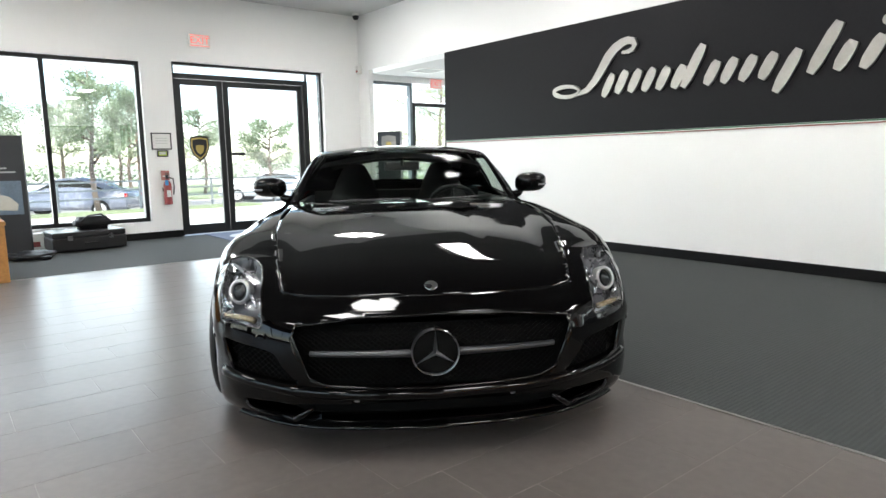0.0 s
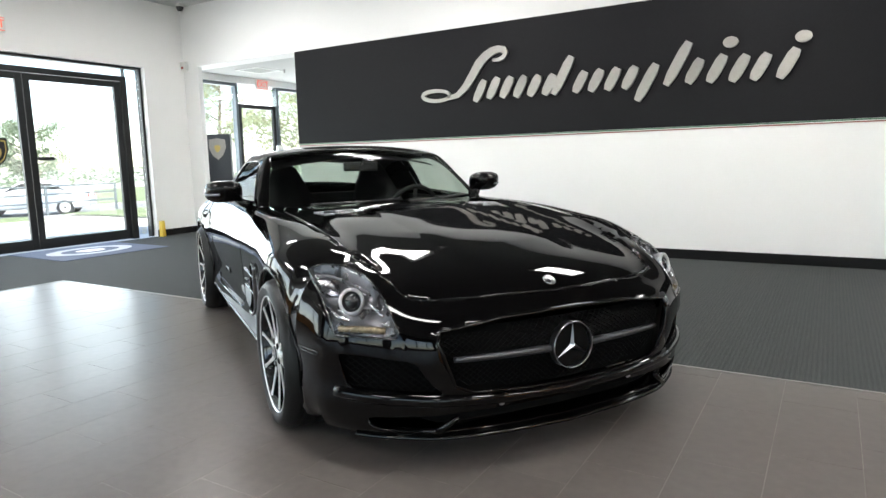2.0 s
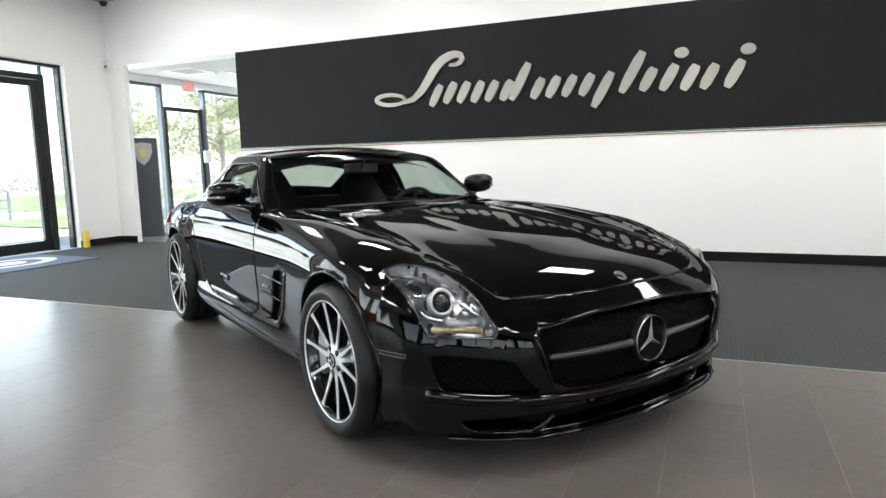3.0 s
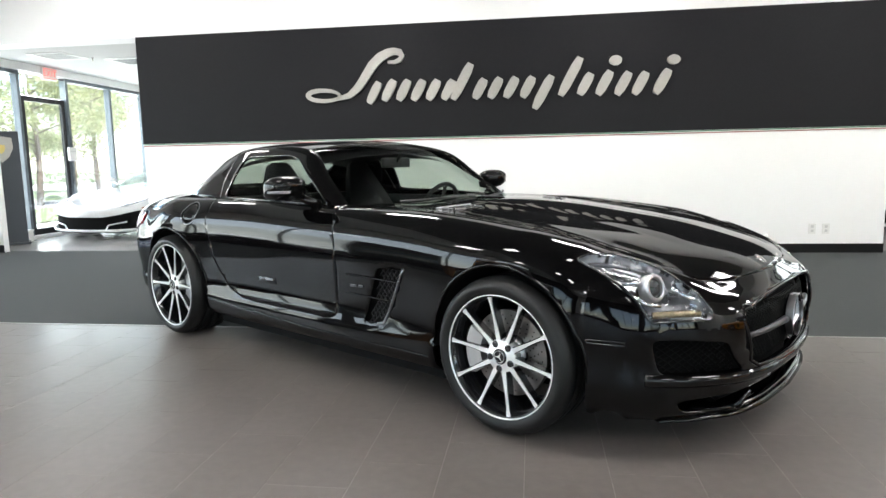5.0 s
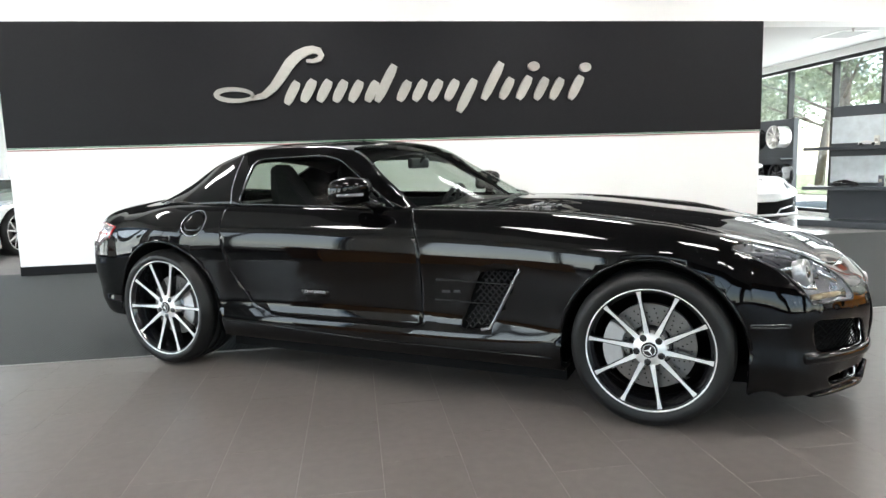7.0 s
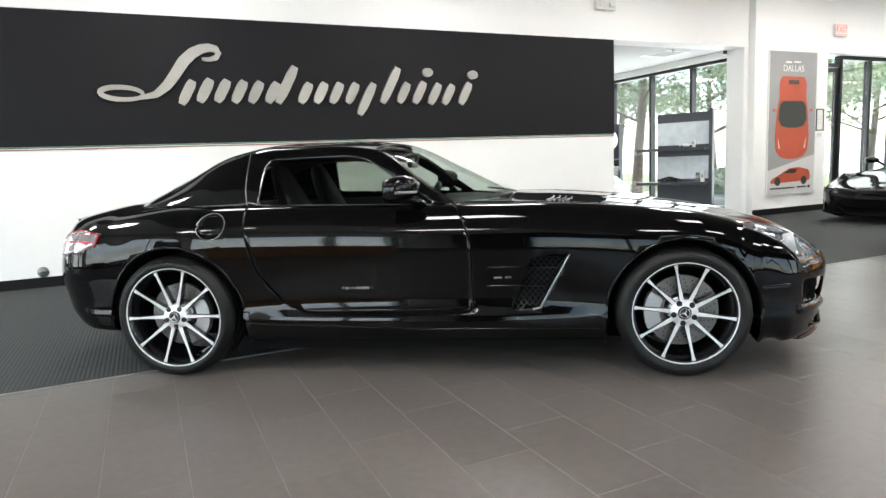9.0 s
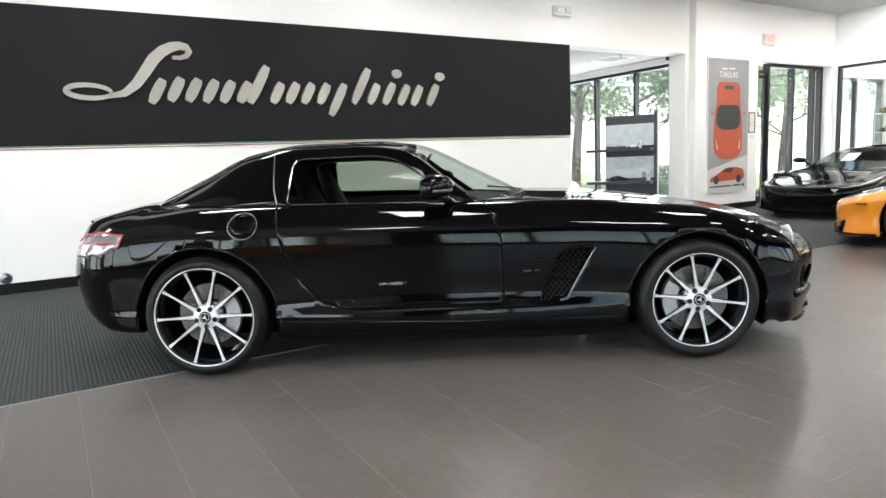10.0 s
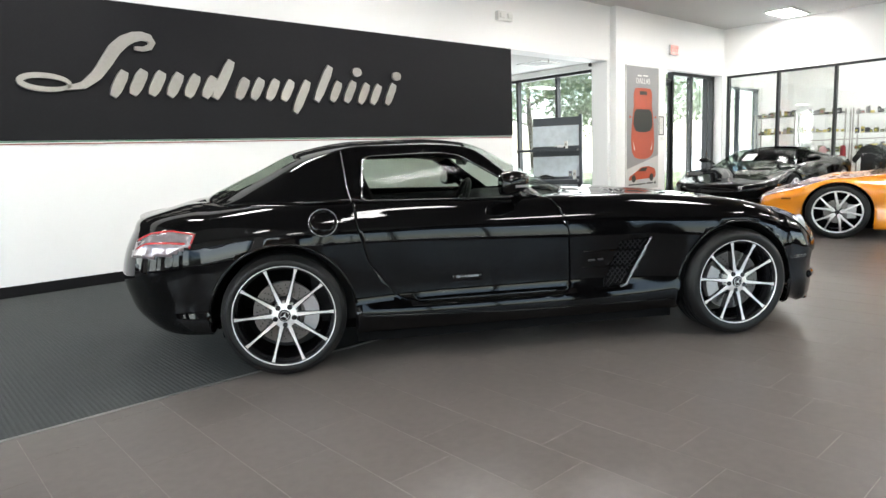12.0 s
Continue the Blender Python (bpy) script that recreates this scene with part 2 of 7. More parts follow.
wall_with_openings("wall_back_north", "x", XR - 0.25, 4.40, 12.9, 13.1, CEIL, [], "plain white wall closing the rear showroom")
wall_with_openings("wall_east", "y", SOUTH, 6.50, XE, XE + 0.12, CEIL, [(-1.0, 6.42, 0.12, 2.74)], "white partition wall with large shop windows")
wall_with_openings("wall_south", "x", XW - 0.25, XE + 0.12, SOUTH - 0.25, SOUTH, CEIL, [(-9.6, -5.6, 0.3, 2.7), (-5.1, -1.1, 0.3, 2.7), (-0.6, 3.4, 0.3, 2.7), (3.9, 7.9, 0.3, 2.7)], "charcoal outer wall with a row of shop windows", M_BAND)
wall_with_openings("wall_shop_back", "y", SOUTH, 7.0, 13.2, 13.4, CEIL, [], "plain white wall at the back of the shop")
wall_with_openings("wall_shop_north", "x", XE + 0.12, 13.2, 6.80, 7.0, CEIL, [(9.0, 11.3, 0.3, 2.6)], "white wall of the shop with a window")
wall_with_openings("wall_shop_south", "x", XE + 0.12, 13.2, SOUTH - 0.25, SOUTH, CEIL, [], "plain white wall closing the shop")
tagged(part("wall_stub", boxes((XR, -10.20, WN, WN + 0.09, 0, 2.81)), M_WALL), "short white wall end beside the rear opening", "wall", kind="structure")
tagged(part("ceiling", boxes((XW, -7.3, SOUTH, WN, CEIL, CEIL + 0.15), (2.2, 13.3, SOUTH, WN, CEIL, CEIL + 0.15)), M_CEIL), "white flat ceiling of the main showroom", "ceiling", kind="structure")
# Unseen middle of the ceiling, added dark so the bonnet reflects less brightly.
tagged(part("ceiling_field", boxes((-7.3, 2.2, SOUTH, WN, CEIL, CEIL + 0.15)), M_CEILDARK), "unseen dark ceiling field, added to darken reflections in the car paint", "ceiling", kind="structure")
tagged(part("ceiling_rear", boxes((XR, 4.15, WN + 0.35, 12.9, 2.87, 3.0)), M_CEIL), "low white ceiling of the rear showroom", "ceiling", kind="structure")
tagged(part("roof_slab", boxes((XR - 0.4, 13.5, SOUTH - 0.4, 13.2, CEIL + 0.16, CEIL + 0.35)), M_CONCRETE), "flat concrete roof slab over the building", "roof", kind="structure")

# floors: carpet round the tiled display area, tile in the rear room
tagged(part("floor", boxes((XW, 13.3, SOUTH, 6.80, -0.2, -0.0006)), M_GROUT), "grey grout bed of the showroom floor", "floor", kind="structure")
TX, TY = -7.74, 2.79
tagged(part("carpet", boxes((XW, 13.2, TY + 0.02, 6.80, -0.012, 0.0), (XW, TX - 0.02, SOUTH, TY + 0.02, -0.012, 0.0)), M_CARPET), "dark grey ribbed carpet laid along the walls", "carpet", kind="structure")
tagged(part("trim", boxes((TX - 0.02, 13.2, TY, TY + 0.02, -0.012, 0.003), (TX - 0.02, TX, SOUTH, TY, -0.012, 0.003)), M_BRUSHED), "thin metal edge strip between tile and carpet", "floor trim", kind="structure")
M_TILE_REAR = surface("pale_porcelain", (0.30, 0.29, 0.28), 0.22, vary=0.1, scale=1.5, grain=20)
tagged(part("floor_rear", boxes((XR, 4.15, 6.80, 12.9, -0.2, 0.0)), M_TILE_REAR), "pale grey polished floor of the rear showroom", "floor", kind="structure")

# the charcoal band on the feature wall with its pinstripes
tagged(part("sign_band", boxes((-7.968, 1.113, WN - 0.02, WN + 0.0, 1.445, 2.808)), M_BAND), "dark charcoal band panel across the white wall", "wall panel", kind="structure")
for _nm, _m, _z in (("stripe", M_GREEN, 1.431), ("stripe", M_WHITEPL, 1.420), ("stripe", M_RED, 1.409)):
    tagged(part(_nm, boxes((-7.968, 1.113, WN - 0.012, WN, _z, _z + 0.010)), _m), "thin coloured pinstripe under the charcoal band", "trim", kind="structure")

# baseboards
_bd = [(-7.97, 1.115, WN - 0.015, WN), (XW, -10.20, WN - 0.015, WN), (3.95, 5.78, 6.485, 6.50)]
for a in _bd:
    tagged(part("baseboard", boxes((*a, 0.0, 0.105)), M_BASE), "black rubber baseboard along the white wall", "baseboard", kind="structure")
for y0, y1 in ((SOUTH, 3.24), (5.88, WN - 0.015)):
    tagged(part("baseboard", boxes((XW, XW + 0.015, y0, y1, 0.0, 0.105)), M_BASE), "black rubber baseboard along the white wall", "baseboard", kind="structure")
tagged(part("baseboard", boxes((XE - 0.015, XE, SOUTH, 6.485, 0.0, 0.12)), M_BASE), "black rubber baseboard under the shop windows", "baseboard", kind="structure")


def glazing(name, axis, at, spans, z0, z1, label, frame=None, w=0.06, d=0.12, bars=()):
    """A run of fixed panes along x or y: a rail above and below, a mullion at every end of a span, a pane between."""
    frame = frame or M_FRAME
    th = thing(name, label, "window", kind="structure")

    def B(a0, a1, zz0, zz1, dd=d):
        return boxes((a0, a1, at - dd / 2, at + dd / 2, zz0, zz1) if axis == "x" else (at - dd / 2, at + dd / 2, a0, a1, zz0, zz1))
    ends = sorted({e for s in spans for e in s})
    part("head_rail", B(ends[0], ends[-1], z1 - w, z1), frame, th)
    part("sill_rail", B(ends[0], ends[-1], z0, z0 + w), frame, th)
    for e in ends:
        lo = min(max(e - w / 2, ends[0]), ends[-1] - w)
        part("mullion", B(lo, lo + w, z0 + w, z1 - w, d - 0.006), frame, th)
    for a, b in spans:
        p = part("pane", B(a + w / 2, b - w / 2, z0 + w, z1 - w, 0.012), M_GLASS, th)
        p.visible_shadow = False
    for z in bars:
        part("transom", B(ends[0], ends[-1], z - w / 2, z + w / 2, d - 0.01), frame, th)
    return th


glazing("window_1", "y", XW - 0.14, [(-1.1, 0.2), (0.2, 1.50), (1.50, 2.78)], 0.27, 2.71, "black framed shop window looking onto trees and parked cars")
glazing("window_2", "y", XR - 0.12, [(7.10, 8.28)], 0.06, 2.75, "tall glazing of the rear showroom", M_FRAME_BLUE)
glazing("window_3", "y", XR - 0.12, [(9.32, 10.55), (10.55, 11.65), (11.65, 12.4)], 0.06, 2.75, "tall glazing of the rear showroom beside a door", M_FRAME_BLUE)
glazing("window_4", "y", 4.27, [(7.05, 8.12), (8.12, 9.20), (9.20, 10.37), (10.37, 11.4), (11.4, 12.4)], 0.06, 2.75, "tall black framed glazing looking onto trees", M_FRAME)
glazing("window_5", "x", 6.74, [(6.40, 7.29), (7.29, 8.05), (8.05, 8.37)], 0.0, 2.76, "black framed glazed exit wall", M_FRAME, w=0.07)
glazing("window_6", "y", XE + 0.06, [(-1.0, 0.6), (0.6, 1.8), (1.8, 3.0), (3.0, 4.15), (4.15, 5.29), (5.29, 6.42)], 0.12, 2.74, "black framed shop window in the partition", M_FRAME, w=0.05)
glazing("window_7", "y", XW - 0.14, [(-5.0, -3.5), (-3.5, -2.0)], 0.27, 2.71, "black framed shop window beside the desk")
for _k, _x in enumerate((-9.6, -5.1, -0.6, 3.9)):
    glazing("window_%d" % (10 + _k), "x", SOUTH - 0.12, [(_x, _x + 1.33), (_x + 1.33, _x + 2.67), (_x + 2.67, _x + 4.0)], 0.3, 2.7, "black framed shop window in the charcoal wall")
glazing("window_8", "x", 6.90, [(9.0, 10.15), (10.15, 11.3)], 0.3, 2.6, "blue-grey framed shop window", M_FRAME_BLUE)


def glazed_door(name, axis, at, a0, a1, z1, label, stile=0.09, handle_at=None, glass_z=0.16, frame=None, parent=None):
    """One glazed leaf: stiles, rails, pane and a push bar."""
    frame = frame or M_FRAME
    th = thing(name, label, "door", kind="structure")

    def B(p, q, r, s, dd=0.05):
        return boxes((p, q, at - dd / 2, at + dd / 2, r, s) if axis == "x" else (at - dd / 2, at + dd / 2, p, q, r, s))
    part("stile", B(a0, a0 + stile, 0.01, z1), frame, th)
    part("stile", B(a1 - stile, a1, 0.01, z1), frame, th)
    part("top_rail", B(a0 + stile, a1 - stile, z1 - stile, z1, 0.046), frame, th)
    part("bottom_rail", B(a0 + stile, a1 - stile, 0.01, glass_z, 0.046), frame, th)
    p = part("pane", B(a0 + stile, a1 - stile, glass_z, z1 - stile, 0.012), M_GLASS, th)
    p.visible_shadow = False
    if handle_at is not None:
        h0, h1 = handle_at
        part("push_handle", boxes((at + 0.03, at + 0.09, h0, h1, 1.28, 1.33), bevel=0.008) if axis == "y" else boxes((h0, h1, at - 0.09, at - 0.03, 1.0, 1.05), bevel=0.008), M_BLACKPL, th)
    return th


# west entrance: jambs, transom light, two leaves, one sidelight
XD = XW - 0.15
_e = thing("window_9", "black frame round the glazed entrance with transom light", "window", kind="structure")
part("head_rail", boxes((XD - 0.06, XD + 0.06, 3.24, 5.88, 2.705, 2.745)), M_FRAME, _e)
part("transom", boxes((XD - 0.06, XD + 0.06, 3.24, 5.60, 2.50, 2.58)), M_FRAME, _e)
part("jamb", boxes((XD - 0.06, XD + 0.06, 3.24, 3.29, 0.0, 2.705)), M_FRAME, _e)
part("jamb", boxes((XD - 0.06, XD + 0.06, 5.51, 5.60, 0.0, 2.50)), M_FRAME, _e)
part("jamb", boxes((XD - 0.05, XD + 0.05, 5.84, 5.88, 0.0, 2.705)), M_FRAME, _e)
part("jamb", boxes((XD - 0.03, XD + 0.03, 5.58, 5.60, 2.58, 2.705)), M_FRAME, _e)
for a in ((XD - 0.006, XD + 0.006, 3.29, 5.58, 2.58, 2.705), (XD - 0.006, XD + 0.006, 5.60, 5.84, 0.05, 2.705)):
    part("pane", boxes(a), M_GLASS, _e).visible_shadow = False
glazed_door("door_1", "y", XD, 3.30, 4.06, 2.495, "closed black framed glass door leaf with a shield emblem", handle_at=None)
glazed_door("door_2", "y", XD, 4.07, 5.50, 2.495, "closed black framed glass door leaf with a push handle", handle_at=(4.15, 4.37))
glazed_door("door_3", "y", XR - 0.12, 8.30, 9.30, 2.36, "closed glass door of the rear showroom", frame=M_FRAME, stile=0.08)
tagged(part("trim", boxes((XR - 0.18, XR - 0.06, 8.28, 9.32, 2.37, 2.75)), M_GLASS), "glass light above the rear door", "trim", kind="structure").visible_shadow = False
glazed_door("door_4", "x", 6.74, 5.80, 6.40, 2.54, "closed black framed glass exit door", stile=0.08)
tagged(part("trim", boxes((5.78, 6.40, 6.70, 6.78, 2.55, 2.62)), M_FRAME), "black transom bar above the exit door", "trim", kind="structure")


# ---- ceiling lights ----
def troffer(x, y, z, sx=1.05, sy=0.55):
    th = thing("ceiling_light", "lit recessed white ceiling troffer with a diffuser", "ceiling light", pose(x, y, z), "ceiling lights")
    bm = boxes((-sx / 2, sx / 2, -sy / 2, -sy / 2 + 0.04, -0.03, 0), (-sx / 2, sx / 2, sy / 2 - 0.04, sy / 2, -0.03, 0), (-sx / 2, -sx / 2 + 0.04, -sy / 2 + 0.04, sy / 2 - 0.04, -0.03, 0), (sx / 2 - 0.04, sx / 2, -sy / 2 + 0.04, sy / 2 - 0.04, -0.03, 0))
    part("frame", bm, M_WHITEPL, th)
    part("diffuser", boxes((-sx / 2 + 0.04, sx / 2 - 0.04, -sy / 2 + 0.04, sy / 2 - 0.04, -0.022, -0.008)), M_PANEL_LIGHT, th)
    return th


_t = troffer(7.65, 4.85, CEIL)
for _x in (-8.2, -5.0, -1.8, 1.4, 4.6):
    copy_thing(_t, pose(_x, 4.85, CEIL))
for _x in (-8.2, -5.0, -1.8, 1.4, 4.6, 7.65):
    for _y in (0.7, -3.0):
        copy_thing(_t, pose(_x, _y, CEIL))
# Unseen troffers added to brighten the shop.
for _x, _y in ((10.2, 5.4), (10.2, 3.2), (10.2, 0.8), (12.2, 4.4), (12.2, 2.0)):
    copy_thing(_t, pose(_x, _y, CEIL))
# More added troffers, out of view, as fill light for the rear room.
for _x, _y in ((-8.3, 10.6), (-3.4, 9.8), (1.6, 10.6)):
    copy_thing(_t, pose(_x, _y, 2.87))


# ---- the black sports coupe ----
from mathutils.bvhtree import BVHTree

M_PAINT = surface("black_car_paint", (0.0015, 0.0014, 0.0015), 0.04, vary=0.03, scale=2, grain=300, rvary=0.05, spec=0.30)
M_RUBBER = surface("tyre_rubber", (0.006, 0.006, 0.006), 0.45, spec=0.3, vary=0.2, scale=12, grain=120, bump=0.15)
M_ALLOY = surface("machined_alloy", (0.80, 0.79, 0.775), 0.30, metal=0.55, vary=0.05, scale=10, grain=200)
M_RIMBLACK = surface("gloss_black_wheel_paint", (0.008, 0.008, 0.009), 0.15, vary=0.1, coat=0.6)
M_DISC = surface("brake_disc_steel", (0.20, 0.19, 0.18), 0.36, metal=1.0, vary=0.15, scale=30, grain=200)
M_CALIPER = surface("silver_caliper", (0.46, 0.46, 0.46), 0.35, metal=0.8, vary=0.06)
M_CARGLASS = pane_glass("car_glass", (0.76, 0.82, 0.78), 0.35)
M_SIDEGLASS = pane_glass("tinted_side_glass", (0.50, 0.545, 0.50), 0.32)
M_REARGLASS = pane_glass("rear_glass", (0.52, 0.57, 0.52), 0.3)
M_LAMPGLASS = pane_glass("lamp_glass", (0.88, 0.89, 0.91), 0.6)
M_MESH = surface("black_grille_mesh", (0.004, 0.004, 0.004), 0.6, spec=0.05, vary=0.2)
M_DARK = surface("dark_cavity_plastic", (0.004, 0.004, 0.004), 0.8, spec=0.1, vary=0.2)
M_LEATHER = surface("black_leather", (0.009, 0.009, 0.010), 0.5, spec=0.25, vary=0.25, scale=8, grain=160, bump=0.2)
M_SATIN = surface("satin_dark_chrome", (0.28, 0.28, 0.29), 0.28, metal=1.0, vary=0.06)
M_AMBER = surface("amber_lens", (0.22, 0.075, 0.004), 0.12, vary=0.1, coat=0.8)
M_AMBER_DIM = surface("pale_amber_lens", (0.24, 0.19, 0.12), 0.2, metal=0.4, vary=0.5, scale=30, grain=60)
M_REDLENS = surface("red_lens", (0.35, 0.01, 0.012), 0.10, vary=0.1, coat=0.8)
M_TAILCLEAR = surface("clear_tail_lens", (0.30, 0.25, 0.26), 0.12, metal=0.6, vary=0.25, scale=14, grain=50, coat=0.8)
M_SMOKE = surface("silver_lamp_reflector", (0.17, 0.17, 0.178), 0.28, metal=0.9, vary=0.1, scale=20)
M_VENTMESH = surface("vent_mesh_black", (0.010, 0.010, 0.011), 0.3, spec=0.35, vary=0.1)
M_BARGREY = surface("grey_grille_bar", (0.07, 0.07, 0.075), 0.35, metal=0.6, vary=0.06)
M_BRIGHT = surface("bright_lamp_reflector", (0.80, 0.80, 0.82), 0.10, metal=1.0, vary=0.05)

CAR = pose(-3.633, 2.698, 0, 0, 0, -32.53)
AXF, AXR, HUB = 1.34, -1.34, 0.336
ARCH_F, ARCH_R = 0.368, 0.386
XF, XB = 1.725, -1.75      # where the rounded nose and tail begin


def section(x):
    """Half section of the lower body at x: (half width, height) from the underside to the middle of the bonnet or deck."""
    k1 = spline([(-1.75, .255), (-.95, .19), (.9, .185), (1.73, .16)], x)
    k2 = spline([(-1.75, .915), (-1.34, .962), (-.9, .935), (-.4, .926), (.2, .922), (.7, .925), (1.34, .950), (1.73, .925)], x)
    k4 = spline([(-1.75, .925), (-1.34, .966), (-.9, .922), (-.4, .905), (.2, .900), (.7, .912), (1.34, .960), (1.73, .932)], x)
    k5y, k5z = spline([(-1.75, .925, .69), (-1.34, .968, .752), (-.9, .928, .738), (-.4, .908, .728), (.2, .902, .712), (.7, .916, .695), (1.34, .952, .715), (1.73, .906, .655)], x)
    k6y, k6z = spline([(-1.75, .880, .81), (-1.34, .918, .845), (-.9, .890, .838), (-.4, .874, .832), (.2, .866, .822), (.7, .880, .812), (1.34, .900, .792), (1.73, .842, .728)], x)
    k7y, k7z = spline([(-1.75, .760, .885), (-1.34, .800, .918), (-.9, .800, .915), (-.4, .790, .906), (.2, .772, .888), (.7, .772, .880), (1.34, .756, .829), (1.73, .697, .757)], x)
    k9 = .908 - .016 * (x - .2) - .049 * (x - .2) ** 2 - .004 * (x - .2) ** 3 if x > .2 else spline([(-1.75, .952), (-1.34, .960), (-.4, .93), (.1, .9096), (.2, .908)], x)
    k8 = k9 - spline([(-1.75, .022), (-1.34, .015), (-.4, .015), (.2, .013), (.7, .012), (1.34, .011), (1.73, .012)], x)
    hood = min(1, max(0, (x - .4) / .4))
    inner = max(k1, .19)
    sill = max(0, 1 - (x / .95) ** 4)
    k2 += .004 * sill
    return [(.66, inner), (.885, k1), (k2, max(k1 + .085, .295)), (.5 * (k2 + k4) - .012 - .006 * sill, .41), (k4, .55), (k5y, k5z), (k6y, k6z), (k7y, k7z),
            (.50, k8 + .001 - .004 * hood), (.37, k8 + .002 - .003 * hood), (.28, k8 + .005 + .006 * hood), (0.0, k9 + .010 + .006 * hood)]


def catmull(pts, u):
    i = min(int(u), len(pts) - 2)
    f = u - i
    p1, p2 = pts[i], pts[i + 1]
    p0 = pts[i - 1] if i else p1
    p3 = pts[i + 2] if i + 2 < len(pts) else (-p1[0], p1[1]) if p2[0] == 0 else p2
    if i == 9:          # a crease runs along the bonnet on either side of its middle
        p3 = (2 * p2[0] - p1[0], 2 * p2[1] - p1[1])
    elif i == 10 and p2[0] == 0:
        p0 = (2 * p1[0] - p2[0], p2[1] - 4 * (p2[1] - p1[1]))
    return tuple(0.5 * (2 * b + (c - a) * f + (2 * a - 5 * b + 4 * c - d) * f * f + (3 * b - a - 3 * c + d) * f ** 3) for a, b, c, d in zip(p0, p1, p2, p3))


LOW, UP = 20, 34        # rows below and above the shoulder of each station


def station(x, arch=None, section=section):
    """Points of the half section at x; in a wheel arch (its height given) the section starts at the arch's edge."""
    pts = section(x)
    u0 = 0.0
    if arch is not None:
        lo, hi = 1.0, 6.0
        for _ in range(30):
            mid = (lo + hi) / 2
            if catmull(pts, mid)[1] < arch:
                lo = mid
            else:
                hi = mid
        u0 = lo
    us = [max(u0, 6.0 * k / LOW) for k in range(LOW)] + [6.0 + 5.0 * k / UP for k in range(UP + 1)]
    return [(x, *catmull(pts, min(u, 10.9999))) for u in us]


def superarc(f, p):
    """Quarter of a superellipse: f 0 on the middle line, 1 at the side. Returns (forward, sideways) shares."""
    a = f * math.pi / 2
    return math.cos(a) ** (2 / p), math.sin(a) ** (2 / p)


PLAN = [(0, 1, 0), (.18, .97, .30), (.36, .88, .56), (.50, .74, .70), (.64, .575, .82), (.78, .37, .92), (.90, .165, .98), (1, 0, 1)]


def arrow_arc(f):
    """The coupe's nose in plan: a broad flat face that falls away sharply past the grille."""
    return spline(PLAN, f)


def lower_body(section, arches, hub, tail_n, nose_n, XB, XF, nose_p=2.5, tail_p=2.6, arrow=False):
    """The lower bodywork: sections along the car with wheel arches, swept round into a nose and a tail."""
    bm = bmesh.new()
    cols, gaps = [], set()
    xs = [("n", XB)]
    for xc, r in arches:
        a, b = xc - r, xc + r
        last = xs[-1][1]
        steps = max(1, round((a - last) / 0.035))
        xs += [("n", last + (a - last) * k / steps) for k in range(1, steps + 1)]
        gaps.add(len(xs))
        n = 40
        xs += [("a", xc - r * math.cos(math.pi * k / n), hub + r * math.sin(math.pi * k / n)) for k in range(n + 1)]
        gaps.add(len(xs))
        xs += [("n", b)]
    last = xs[-1][1]
    if XF > last + 1e-3:
        xs += [("n", XF)]
    for s in xs:
        cols.append(station(s[1], s[2] if s[0] == "a" else None, section))
    # tail and nose: every line of the end sections sweeps round to the middle
    N = 26

    def sweep(base, near, ends, x0, p, arrow):
        out = []
        ub = [6.0 * k / LOW for k in range(LOW)] + [6.0 + 5.0 * k / UP for k in range(UP + 1)]
        for k in range(1, N + 1):
            f = 1 - k / N
            fw, sd = superarc(f, p)
            col = []
            for (x, y, z), u in zip(base, ub):
                xn, zn = catmull(ends, min(u, 10.9999))
                a, b = fw, sd
                if arrow:
                    k = min(1, max(0, (8.0 - u) / 1.5))
                    c, d = arrow_arc(f)
                    a, b = fw + (c - fw) * k, sd + (d - sd) * k
                lead = 0.0
                if near is not None and u > 5:
                    lead = (z - near[len(col)][2]) / (x - near[len(col)][0]) * (xn - x0) * min(1, u - 5)
                    lead = max(lead, zn - z)
                col.append((x0 + (xn - x0) * a, y * b, z + lead * a + (zn - z - lead) * a ** 1.8))
            out.append(col)
        return out
    nose = sweep(cols[-1], station(XF - .04, None, section), nose_n, XF, nose_p, arrow)
    tail = sweep(cols[0], None, tail_n, XB, tail_p, False)
    shift = len(tail)
    cols = tail[::-1] + cols + nose
    skip = {g + shift for g in gaps}
    for side in (1, -1):
        grid = [[bm.verts.new((x, side * y, z)) for x, y, z in col] for col in cols]
        for i in range(len(grid) - 1):
            if i + 1 in skip:
                continue
            for j in range(len(grid[0]) - 1):
                q = (grid[i][j], grid[i][j + 1], grid[i + 1][j + 1], grid[i + 1][j])
                bm.faces.new(q if side < 0 else q[::-1])
    bmesh.ops.remove_doubles(bm, verts=bm.verts[:], dist=2e-4)
    bmesh.ops.dissolve_degenerate(bm, edges=bm.edges[:], dist=1e-5)
    edge = {v for e in bm.edges if e.is_boundary for v in e.verts}
    soft = [v for v in bm.verts if v not in edge and XF - .12 < v.co.x and (v.co.z > .55 or v.co.x < XF + .1)]
    near_by = [(v, [(e.other_vert(v), 1 / max(1e-4, e.calc_length())) for e in v.link_edges]) for v in soft]
    for _ in range(16):
        moved = []
        for v, links in near_by:
            total = sum(w for _, w in links)
            moved.append((.5 * v.co.y + .5 * sum(o.co.y * w for o, w in links) / total, .5 * v.co.z + .5 * sum(o.co.z * w for o, w in links) / total))
        for (v, _), (y, z) in zip(near_by, moved):
            v.co.y, v.co.z = y, z
